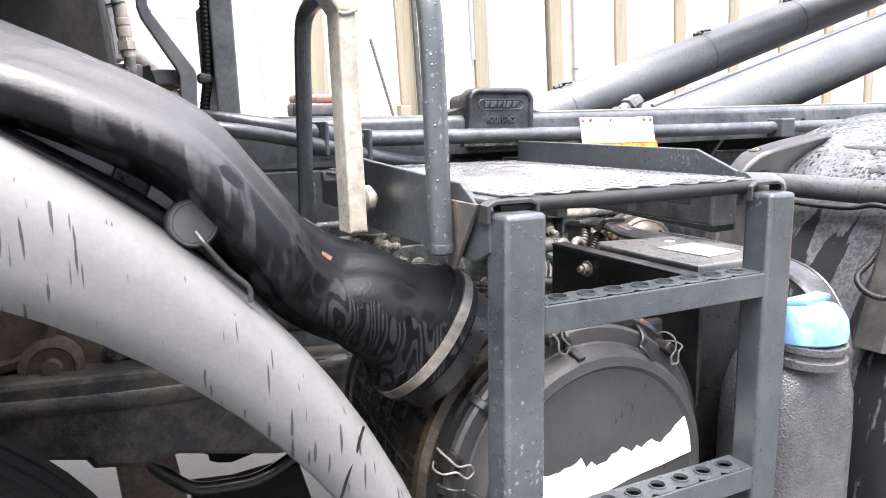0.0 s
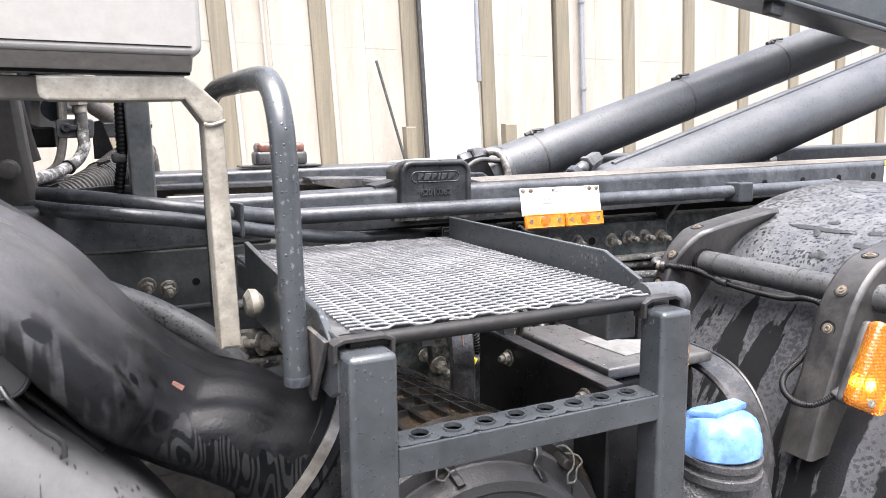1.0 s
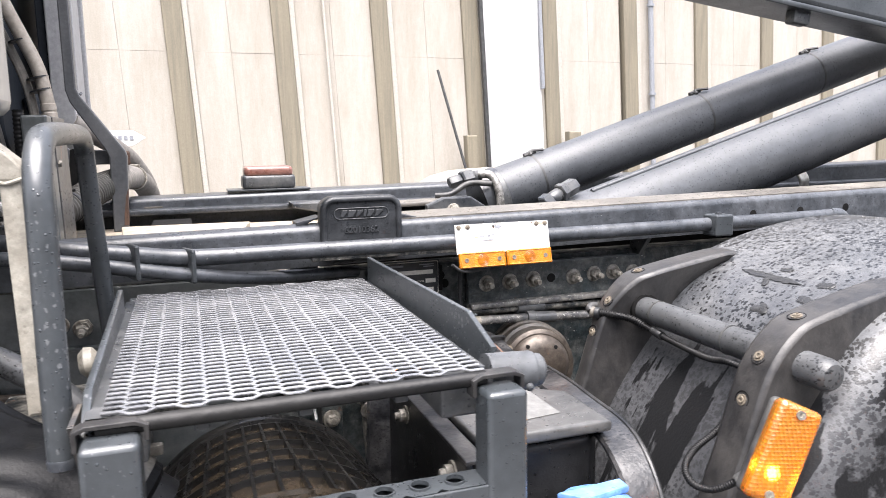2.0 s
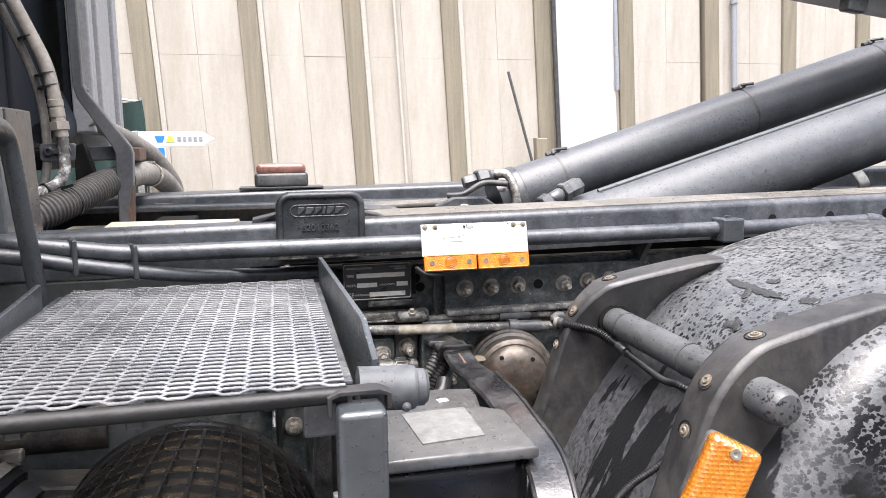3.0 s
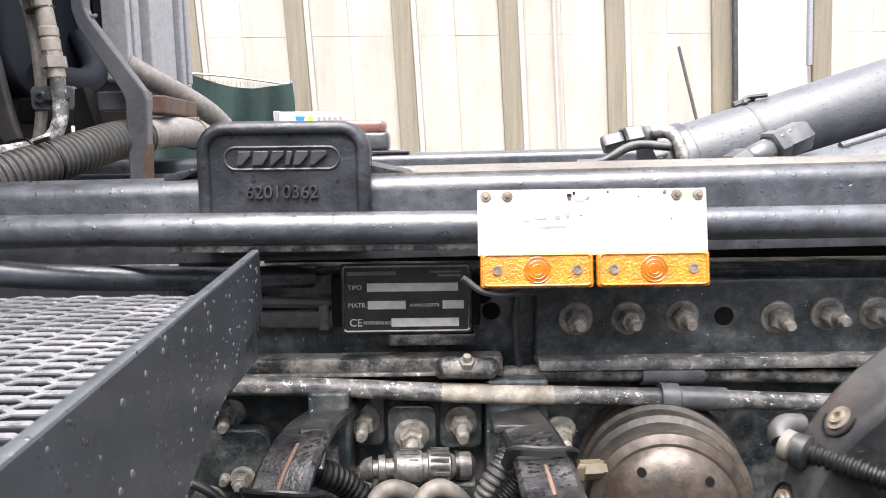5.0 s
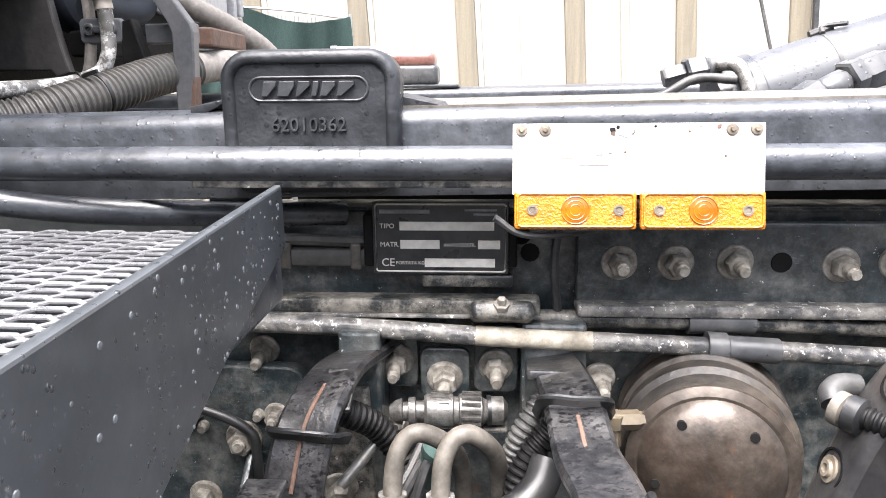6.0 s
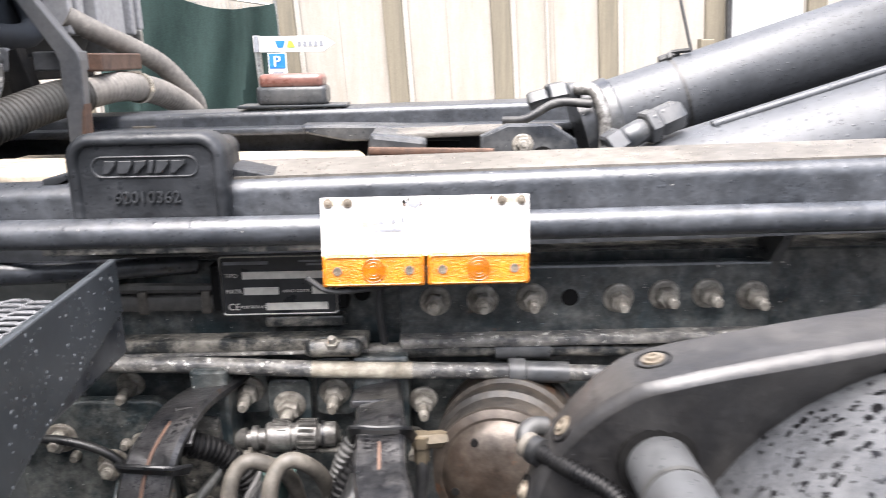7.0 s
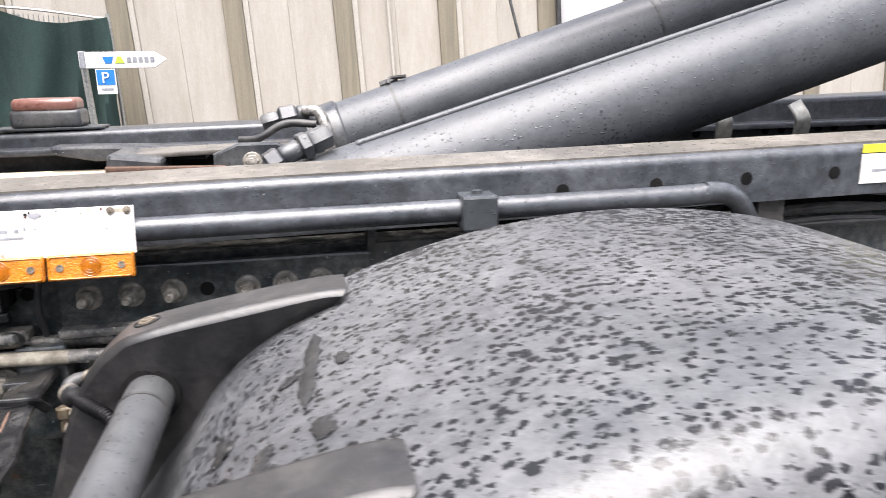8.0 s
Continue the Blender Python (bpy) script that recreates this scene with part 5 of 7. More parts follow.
hs = solo("rubber_sleeve", tube(new_bm(), [(1.15, 1.6, 0.895), (1.18, 1.6, 0.889), (1.216, 1.6, 0.883)], 0.0165, 20), HOSE_BLACK, "thick black sleeve lying between the straps", "hose", "black sleeves")
part("end_ring", lathe(new_bm(), (1.212, 1.6, 0.8835), (1, 0, -0.16), [(0, 0.0165), (0, 0.0185), (0.006, 0.0185), (0.006, 0.012), (0.001, 0.01)], 20), RUBBER_DRY, hs)
hs = solo("rubber_sleeve", tube(new_bm(), [(1.288, 1.6, 0.89), (1.31, 1.6, 0.898), (1.338, 1.605, 0.908), (1.362, 1.62, 0.925), (1.372, 1.635, 0.945)], 0.0165, 20), HOSE_BLACK, "thick black sleeve bending up to the strap", "hose", "black sleeves")
part("end_ring", lathe(new_bm(), (1.29, 1.6, 0.8905), (-1, 0, -0.35), [(0, 0.0165), (0, 0.0185), (0.006, 0.0185), (0.006, 0.012), (0.001, 0.01)], 20), RUBBER_DRY, hs)
solo("green_connector", lathe(new_bm(), (1.265, 1.68, 0.92), (0.3, -0.2, 1), [(-0.03, 0.018), (0, 0.018), (0.004, 0.02), (0.012, 0.02), (0.016, 0.012)], 18), NET, "small dark green connector among hoses", "connector")
solo("lever_rod", rod(new_bm(), (1.165, 1.67, 0.89), (1.215, 1.70, 0.945), 0.006), STEEL, "thin grey lever rod", "rod")
solo("yellow_tag", box(new_bm(), (1.163, 1.578, 0.9), (0.012, 0.004, 0.016), Matrix.Rotation(0.5, 3, "Y"), 0.002), YELLOW, "small yellow tag beside the strap", "tag")
for k in range(3):
    solo("thin_cable", tube(new_bm(), [(1.19 + 0.015 * k, 1.62, 0.83), (1.2 + 0.018 * k, 1.63, 0.87), (1.23 + 0.012 * k, 1.66, 0.9 + 0.01 * k), (1.25, 1.7, 0.93 - 0.02 * k)], 0.0055, 8), RUBBER_DRY, "thin black cable among the hoses", "cable", "cables")
valve = thing("brass_valve", (1.43, 1.68, 0.93), "small pale brass elbow on the strap's side", "valve")
part("elbow", lathe(new_bm(), (1.436, 1.675, 0.94), (0, 0, 1), [(0, 0.0095), (0.02, 0.0095), (0.021, 0.012), (0.034, 0.012)], 6), BRASS, valve)
part("nut", lathe(new_bm(), (1.432, 1.675, 0.967), (1, 0.1, 0), [(0, 0.01), (0.03, 0.01), (0.03, 0.008), (0.036, 0.008)], 6), BRASS, valve)
part("pipe", tube(new_bm(), [(1.436, 1.675, 0.945), (1.436, 1.67, 0.92), (1.43, 1.67, 0.86)], 0.008, 10), RUBBER_DRY, valve)

# ---- spring brake chamber ----
ch = thing("brake_chamber", (1.53, 1.66, 0.85), "round brown-black spring brake chamber with a worn steel face", "brake chamber")
CA, CD = Vector((1.562, 1.83, 0.908)), Vector((-0.2, -1, 0.12)).normalized()
part("drum", lathe(new_bm(), CA, CD, [(a, r * 0.88) for a, r in [(-0.02, 0.07), (0.0, 0.092), (0.03, 0.099), (0.04, 0.101), (0.045, 0.105), (0.052, 0.105), (0.056, 0.1), (0.085, 0.099), (0.09, 0.103), (0.098, 0.103), (0.102, 0.098), (0.12, 0.097), (0.126, 0.101), (0.138, 0.101), (0.143, 0.094), (0.165, 0.089), (0.172, 0.083)]], 56), CHAMBER, ch)
part("clamp_ring", lathe(new_bm(), CA + CD * 0.165, CD, [(a, r * 0.88) for a, r in [(0, 0.085), (0.004, 0.091), (0.012, 0.091), (0.016, 0.081)]], 56), BRONZE, ch, "rusty clamp ring")
part("face", lathe(new_bm(), CA + CD * 0.172, CD, [(a, r * 0.88) for a, r in [(0, 0.082), (0.008, 0.079), (0.02, 0.062), (0.026, 0.04), (0.028, 0.002)]], 56), BRONZE, ch, "worn steel face")
cu, cv, _ = frame_of(CD)
# hole and slot shade on the face is put on as near-black pieces
for a in (0.3, 1.5, 2.6, 4.0, 5.3):
    p = CA + CD * 0.1865 + (cu * math.cos(a) + cv * math.sin(a)) * 0.053
    part("hole_shade", lathe(new_bm(), p, CD, [(0.0, 0.005), (0.008, 0.0045)], 10), BLACK_AND_SHADE, ch)
part("slot_shade", box(new_bm(), CA + CD * 0.198 - Vector((-0.008, 0, 0.035)), (0.009, 0.006, 0.045), bev=0.002), BLACK_AND_SHADE, ch)

# ---- access platform with its ladder ----
plat = thing("access_platform", (0.91, 1.3, 0.4), "anthracite step platform with an expanded-metal grating and ladder posts", "platform")
GX0, GX1, GY0, GY1, GZ = 0.705, 1.124, 1.005, 1.625, 1.163
half, strands = 0.0265, 82
step = (GY1 - GY0) / strands
bm = new_bm()
for r in range(strands + 1):
    yc = GY0 + step * r
    pts = []
    k = 0
    x = GX0
    while x <= GX1 + 1e-6:
        s = 1 if (k + r) % 2 == 0 else -1
        pts.append((x, yc + s * step * 0.42, GZ + s * 0.0007))
        pts.append((min(x + half * 0.62, GX1), yc + s * step * 0.42, GZ + s * 0.0007))
        x += half
        k += 1
    for (xa, ya, za), (xb, yb, zb) in zip(pts, pts[1:]):
        if xb - xa < 1e-5:
            continue
        w, h = 0.0023, 0.0009
        lo = [bm.verts.new((xx, yy + dy, zz + dz)) for xx, yy, zz in ((xa, ya, za), (xb, yb, zb)) for dy, dz in ((-w, -h), (w, -h * 0.3), (w, h), (-w, h * 0.3))]
        a, b = lo[:4], lo[4:]
        for i in range(4):
            j = (i + 1) % 4
            bm.faces.new((a[i], a[j], b[j], b[i]))
part("grating", bm, GRATE, plat, "wet expanded-metal grating")
part("front_bar", rod(new_bm(), (0.70, 1.0, 1.151), (1.12, 1.0, 1.152), 0.009, 16), TYRE, plat, "dark round front bar")
part("edge_strip", box(new_bm(), (1.122, 1.32, 1.157), (0.014, 0.6, 0.006), bev=0.002), PAINT_WORN, plat)
part("edge_strip", box(new_bm(), (0.70, 1.3, 1.157), (0.025, 0.6, 0.006), bev=0.002), PAINT_WORN, plat)
part("rear_bar", box(new_bm(), (0.905, 1.632, 1.148), (0.43, 0.02, 0.02), bev=0.004), PAINT, plat)
for x in (0.8, 0.91, 1.02):
    part("cross_bar", box(new_bm(), (x, 1.32, 1.142), (0.016, 0.62, 0.022), bev=0.002), PAINT, plat)
part("side_plate", prism(new_bm(), [(1.151 - 0.0455 * (y - 1.14), y, z) for y, z in ((1.061, 1.169), (1.14, 1.2), (1.624, 1.206), (1.626, 1.15), (1.6, 1.146), (1.45, 1.113), (1.33, 1.082), (1.1, 1.07), (1.061, 1.08))], (0.008, 0, 0), 0.002), PAINT, plat, "side plate with a cut front corner")
part("side_plate", prism(new_bm(), yz([(0.99, 1.135), (1.06, 1.175), (1.36, 1.19), (1.5, 1.2), (1.5, 1.085), (1.3, 1.082), (1.02, 1.085), (0.99, 1.1)], 0.684), (0.009, 0, 0), 0.002), PAINT, plat, "side plate with a cut front corner")
bm = new_bm()
drop = random.Random(7)
for n in range(130):
    y = drop.uniform(1.12, 1.615)
    low = 1.078 if y < 1.33 else 1.078 + 0.25 * (y - 1.33)
    z = drop.uniform(low + 0.004, 1.198)
    r = drop.uniform(0.0009, 0.0024)
    lathe(bm, (1.1588 - 0.0455 * (y - 1.14), y, z), (1, 0, 0), [(0, r), (r * 0.35, r * 0.8), (r * 0.5, r * 0.1)], 8)
tagged(part("water_drops", bm, BEAD, plat, "rain drops on the side plate, sky glint painted pale"), kind="stuff")
part("bracket_arm", box(new_bm(), (0.72, 1.34, 1.12), (0.05, 0.62, 0.05), bev=0.004), PAINT_WORN, plat)
part("bracket_arm", box(new_bm(), (1.10, 1.34, 1.12), (0.05, 0.62, 0.05), bev=0.004), PAINT_WORN, plat)
part("tube_stub", lathe(new_bm(), (1.135, 1.035, 1.145), (1, 0, -0.05), [(0, 0.0245), (0.06, 0.0245), (0.063, 0.0235), (0.064, 0.021), (0.073, 0.0205), (0.077, 0.017), (0.078, 0.001)], 32), STUB, plat, "capped tube stub")
part("stub_nipple", rod(new_bm(), (1.185, 1.016, 1.13), (1.185, 1.008, 1.126), 0.005, 10, 0.002), STUB, plat)
POSTS = ((0.687, 0.742), (1.107, 1.157))
for x0, x1 in POSTS:
    xm = (x0 + x1) / 2
    part("ladder_post", box(new_bm(), (xm, 0.981, 0.723), (x1 - x0, 0.046, 0.846), bev=0.0065, seg=3), PAINT, plat, "square tube post")
    w = (x1 - x0) / 2
    part("post_bracket", prism(new_bm(), xz([(xm - w - 0.008, 1.134), (xm - w - 0.008, 1.154), (xm - w + 0.004, 1.16), (xm + w - 0.004, 1.16), (xm + w + 0.008, 1.154), (xm + w + 0.008, 1.138), (xm + w + 0.003, 1.138), (xm + w + 0.003, 1.152), (xm + w - 0.005, 1.155), (xm - w + 0.005, 1.155), (xm - w - 0.003, 1.152), (xm - w - 0.003, 1.134)], 0.985), (0, 0.022, 0), 0.001), BRACKET, plat, "bent clamp over the post")
part("gusset", prism(new_bm(), yz([(1.0, 1.155), (1.075, 1.155), (1.075, 1.075), (1.06, 1.07)], 0.674), (0.006, 0, 0), 0.001), RUSTY_PAINT, plat, "triangular gusset")


def rung(z, holes):
    x0, x1 = 0.742, 1.111
    n = len(holes)
    bm = new_bm()
    box(bm, ((x0 + x1) / 2, 0.9645, z - 0.018), (x1 - x0, 0.005, 0.034), bev=0.0015)
    box(bm, ((x0 + x1) / 2, 1.0055, z - 0.018), (x1 - x0, 0.005, 0.034), bev=0.0015)
    r = 0.0125
    xs = [x0] + [(a + b) / 2 for a, b in zip(holes, holes[1:])] + [x1]
    yc, w = 0.985, 0.0205
    for i, hx in enumerate(holes):
        xa, xb = xs[i], xs[i + 1]
        ring_i, ring_o = [], []
        for k in range(16):
            a = 2 * math.pi * k / 16 + math.pi / 16
            c, s = math.cos(a), math.sin(a)
            ring_i.append((hx + r * c, yc + r * s))
            t = min((xb - hx) / c if c > 1e-6 else ((xa - hx) / c if c < -1e-6 else 9), w / abs(s) if abs(s) > 1e-6 else 9)
            ring_o.append((hx + t * c, yc + t * s))
        # square the corners of the outer ring
        lev = []
        for ring, zz in ((ring_o, z), (ring_i, z), (ring_i, z + 0.003), ([(hx + (px - hx) * 0.86, yc + (py - yc) * 0.86) for px, py in ring_i], z + 0.003), ([(hx + (px - hx) * 0.86, yc + (py - yc) * 0.86) for px, py in ring_i], z - 0.002)):
            lev.append([(px, py, zz) for px, py in ring])
        rings(bm, lev, cap=False)
    bmesh.ops.recalc_face_normals(bm, faces=bm.faces)
    ob = part("rung", bm, PAINT, plat, "perforated step rung")
    # added near-black plate supplies the shade seen through the rung holes
    part("rung_shade", box(new_bm(), (0.933, 0.985, z - 0.03), (x1 - x0, 0.036, 0.01)), BLACK_AND_SHADE, ob)
    return ob


HOLES = [0.777 + 0.0425 * k for k in range(8)]
rung(1.037, HOLES)
rung(0.75, HOLES)
rung(0.46, HOLES)

# ---- grab rail and cream cab support ----
gr = solo("grab_rail", tube(new_bm(), [(0.658, 1.06, 1.098), (0.657, 1.065, 1.2), (0.657, 1.075, 1.34), (0.656, 1.085, 1.395), (0.655, 1.115, 1.43), (0.654, 1.17, 1.443), (0.652, 1.35, 1.448), (0.65, 1.48, 1.448), (0.648, 1.54, 1.435), (0.647, 1.565, 1.40), (0.65, 1.59, 1.28), (0.655, 1.62, 1.13), (0.656, 1.63, 1.07)], 0.0148, 18, 10), PAINT, "wet anthracite tube bent into a grab rail", "grab rail")
part("foot_cap", lathe(new_bm(), (0.658, 1.06, 1.09), (0, 0, 1), [(0, 0.01), (0.003, 0.0152), (0.012, 0.0156), (0.014, 0.0148)], 18), PAINT_WORN, gr, "foot of the rail")
part("rear_plate", box(new_bm(), (0.668, 1.632, 1.1), (0.012, 0.03, 0.08), bev=0.004), PAINT_WORN, gr, "rear weld plate")
sup = thing("cab_support", (0.62, 1.265, 1.09), "cream-painted bent steel support under the cab", "support")
part("leg", prism(new_bm(), [(0.598, 1.215, 1.1), (0.624, 1.215, 1.1), (0.6165, 1.215, 1.392), (0.592, 1.215, 1.392)], (0, 0.05, 0), 0.004), CREAM, sup)
part("arm", prism(new_bm(), xz([(0.414, 1.444), (0.4145, 1.424), (0.417, 1.419), (0.423, 1.4165), (0.5, 1.4165), (0.572, 1.419), (0.592, 1.391), (0.617, 1.391), (0.617, 1.408), (0.612, 1.415), (0.585, 1.44), (0.57, 1.447)], 1.2145), (0, 0.05, 0), 0.003), CREAM, sup, "bent cream arm with a knee")
part("weld", tube(new_bm(), [(0.592, 1.214, 1.39), (0.6, 1.2135, 1.3885), (0.61, 1.2135, 1.391), (0.618, 1.214, 1.394)], 0.0024, 8), CREAM, sup, "weld bead")
part("stop", lathe(new_bm(), (0.647, 1.31, 1.135), (1, 0, 0.1), [(0, 0.014), (0.008, 0.022), (0.018, 0.02), (0.026, 0.009)], 18), CREAM, sup, "round welded stop")

# ---- cab ----
cab = thing("truck_cab", (-0.5, 2.3, 1.4), "light grey truck cab with a dark rear wall", "truck cab")
part("side_wall", prism(new_bm(), xz(rounded(-1.9, 1.469, 0.592, 3.2, 0.012), 1.19), (0, 0.05, 0), 0.006, 3), CAB, cab, "light grey side panel")
part("sill", prism(new_bm(), [(-1.9, 1.193, 1.4685), (-1.9, 1.214, 1.4515), (-1.9, 1.29, 1.4515), (-1.9, 1.29, 1.4685)], (2.482, 0, 0), 0.003), CAB_LOW, cab, "grey sill turned under the side panel")
# thin near-black strip paints the shadow line below the sill
part("sill_gap_shade", prism(new_bm(), [(-1.9, 1.213, 1.4514), (-1.9, 1.216, 1.4485), (-1.9, 1.225, 1.4485), (-1.9, 1.225, 1.4514)], (2.48, 0, 0), 0.0006), BLACK_AND_SHADE, cab, "dark strip painted as the gap's shade under the sill")
part("under_panel", box(new_bm(), (-0.72, 1.29, 1.434), (2.36, 0.04, 0.028), bev=0.006), CAB_LOW, cab, "grey-brown panel under the sill")
part("sill_seam", box(new_bm(), (-0.66, 1.193, 1.479), (2.48, 0.008, 0.0012)), BLACK_AND_SHADE, cab, "dark seam over the sill")
part("rear_wall", prism(new_bm(), yz(rounded(2.72, 1.41, 3.5, 3.2, 0.12, 8), 0.24), (0.06, 0, 0), 0.012, 3), CAB_DARK, cab, "dark blue-grey rear wall with rounded corners")
part("rear_frame", box(new_bm(), (0.265, 2.5, 2.36), (0.045, 2.5, 1.68), bev=0.01), CAB_DARK, cab)
part("corner", box(new_bm(), (0.54, 1.29, 2.33), (0.1, 0.14, 1.72), bev=0.02, seg=3), CAB, cab, "light grey corner")
part("floor", box(new_bm(), (-0.9, 2.3, 1.47), (2.0, 2.05, 0.03)), BLACK_AND_SHADE, cab)
part("roof", box(new_bm(), (-0.65, 2.48, 3.23), (2.5, 2.56, 0.05), bev=0.02), CAB, cab)
part("far_wall", box(new_bm(), (-0.75, 3.75, 2.3), (2.25, 0.05, 1.8), bev=0.02), CAB, cab)
part("front_wall", box(new_bm(), (-1.9, 2.48, 2.3), (0.05, 2.5, 1.8), bev=0.02), CAB, cab)
part("lower_roll", tube(new_bm(), [(0.37, 2.73, 1.462), (0.37, 2.9, 1.462), (0.37, 2.98, 1.475), (0.365, 3.02, 1.51), (0.33, 3.03, 1.6)], 0.033, 16), CAB_DARK, cab, "rolled lower edge")
# added near-black sheet closes the bright gap with under-cab darkness
part("dark_backing", box(new_bm(), (0.05, 2.6, 1.2), (0.05, 1.7, 0.52)), BLACK_AND_SHADE, cab, "near-black sheet added for the darkness under the cab")
for y, w, h, z in ((3.04, 0.03, 0.07, 1.47), (3.12, 0.045, 0.06, 1.47), (3.32, 0.2, 0.06, 1.465), (3.47, 0.03, 0.07, 1.48), (3.515, 0.02, 0.055, 1.49), (3.56, 0.035, 0.06, 1.5)):
    part("rear_rib", prism(new_bm(), yz(rounded(y - w / 2, z, y + w / 2, 3.2, min(0.012, w * 0.3)), 0.39), (h, 0, 0), 0.005), GREY_PANEL, cab, "ribbed grey corner post")
part("corner_post", prism(new_bm(), yz(rounded(3.045, 1.475, 3.58, 3.2, 0.03), 0.36), (0.031, 0, 0), 0.004), CAB_DARK, cab, "dark corner behind the ribs")
part("latch", box(new_bm(), (0.44, 3.54, 1.47), (0.03, 0.02, 0.06), bev=0.006), STEEL, cab)
part("bracket", box(new_bm(), (0.588, 2.96, 1.395), (0.06, 0.34, 0.045), Matrix.Rotation(0.1, 3, "Z"), 0.005), RUST, cab, "rusty mounting block")
part("under_beam", box(new_bm(), (0.34, 3.03, 1.38), (0.06, 0.6, 0.06), bev=0.006), BLACK_AND_SHADE, cab)

arm = solo("lock_lever", prism(new_bm(), xz([(0.476, 2.4), (0.477, 1.6), (0.487, 1.565), (0.575, 1.422), (0.583, 1.398), (0.58, 1.17), (0.622, 1.17), (0.634, 1.4), (0.629, 1.42), (0.516, 1.583), (0.507, 1.605), (0.506, 2.4)], 2.68), (0, 0.035, 0), 0.004), LEVER, "dark bent lever bar with a rusty lower edge", "lever")
part("bend_weld", tube(new_bm(), [(0.503, 2.684, 1.601), (0.508, 2.69, 1.592), (0.515, 2.7, 1.589), (0.517, 2.715, 1.594)], 0.004, 8), LEVER, arm, "crease at the bend")
part("rust_edge", prism(new_bm(), xz([(0.622, 1.28), (0.629, 1.3), (0.6262, 1.25), (0.6235, 1.19), (0.611, 1.19), (0.614, 1.225)], 2.6775), (0, 0.039, 0), 0.0005), RUST, arm, "rusty edge")
upright = solo("upright_bar", box(new_bm(), (0.547, 1.775, 1.36), (0.044, 0.05, 0.26), Matrix.Rotation(-0.02, 3, "Y"), 0.004), WEB, "blue-grey double upright bar under the cab", "bar")
part("rear_bar", box(new_bm(), (0.551, 1.88, 1.36), (0.038, 0.15, 0.26), Matrix.Rotation(-0.02, 3, "Y"), 0.003), RUSTY_PAINT, upright, "rust-stained second bar")
part("bolt", lathe(new_bm(), (0.57, 1.82, 1.4), (1, 0, 0), [(0, 0.008), (0.005, 0.008), (0.006, 0.005)], 6), BOLT, upright)
solo("pipe_end_plate", prism(new_bm(), xz([(0.436, 1.235), (0.508, 1.24), (0.508, 1.279), (0.436, 1.275)], 1.9), (0, 0.02, 0), 0.003), PAINT_WORN, "small grey end plate behind two pipes", "plate")
cab_lead = solo("corrugated_cable", ribbed(new_bm(), [(0.518, 1.765, 1.5), (0.517, 1.765, 1.42), (0.515, 1.77, 1.34), (0.508, 1.775, 1.29), (0.5, 1.78, 1.22)], 0.0095), CORR, "black corrugated cable hanging beside a bar", "cable")
part("clip", box(new_bm(), (0.51, 1.772, 1.338), (0.026, 0.026, 0.02), bev=0.006), RUBBER_DRY, cab_lead, "grey clip")
beam = solo("side_beam", box(new_bm(), (0.4, 1.85, 1.185), (0.8, 0.06, 0.07), bev=0.006), WEB, "blue-grey beam of the frame below two pipes", "beam")
pan = thing("dusty_panel", (0.25, 2.58, 1.3), "dusty black moulded panel under the cab's rear", "panel")
part("panel", prism(new_bm(), xz([(0.1, 1.62), (0.27, 1.62), (0.297, 1.494), (0.312, 1.4), (0.324, 1.34), (0.33, 1.315), (0.295, 1.303), (0.284, 1.318), (0.1, 1.32)], 2.685), (0, 0.025, 0), 0.005), DUSTY, pan)
col = thing("air_snorkel", (0.3, 1.8, 1.1), "black tapered plastic column below the cab", "column")
part("column", prism(new_bm(), xz([(-0.3, 1.5), (0.346, 1.5), (0.35, 1.45), (0.357, 1.36), (0.368, 1.26), (0.36, 1.1), (-0.3, 1.1)], 1.8), (0, 0.1, 0), 0.012, 3), DUSTY, col)
part("disc", lathe(new_bm(), (0.326, 1.8, 1.318), (0, -1, 0), [(0, 0.02), (0.006, 0.02), (0.008, 0.016), (0.012, 0.015), (0.014, 0.006)], 24), HOSE_DARK, col, "dusty bolt head")

# hoses behind the cab
ch3 = solo("corrugated_hose", ribbed(new_bm(), [(0.1, 2.12, 1.19), (0.28, 2.28, 1.2), (0.38, 2.37, 1.217), (0.447, 2.45, 1.245), (0.499, 2.56, 1.274), (0.546, 2.68, 1.305), (0.583, 2.775, 1.318)], 0.043, 0.013, 0.1, 20), HOSE_DARK, "thick dusty corrugated hose behind the cab", "hose", "large hoses")
for c, d in (((0.36, 2.335, 1.213), (0.13, 0.15, 0.03)), ((0.482, 2.522, 1.264), (0.11, 0.2, 0.06))):
    tie = part("tie", lathe(new_bm(), c, d, [(0, 0.043), (0, 0.048), (0.006, 0.048), (0.006, 0.043)], 24), HOSE_BLACK, ch3, "black cable tie")
    part("tail", box(new_bm(), (c[0] + 0.01, c[1] - 0.04, c[2] + 0.045), (0.035, 0.008, 0.008), Matrix.Rotation(-0.3, 3, "Y"), 0.001), HOSE_BLACK, tie)
big = solo("rubber_hose", ribbed(new_bm(), [(0.578, 2.765, 1.317), (0.6, 2.83, 1.325), (0.615, 2.92, 1.33), (0.628, 3.03, 1.322), (0.645, 3.15, 1.3), (0.66, 3.3, 1.25), (0.665, 3.4, 1.2)], 0.0385, 0.016, 0.03, 20), HOSE, "thick pale dusty hose clamped to the corrugated one", "hose", "large hoses")
clamp = part("clamp", lathe(new_bm(), (0.626, 3.01, 1.324), (0.12, 0.95, -0.08), [(0, 0.0385), (0, 0.043), (0.02, 0.043), (0.02, 0.0385)], 24), BAND, big, "steel clamp")
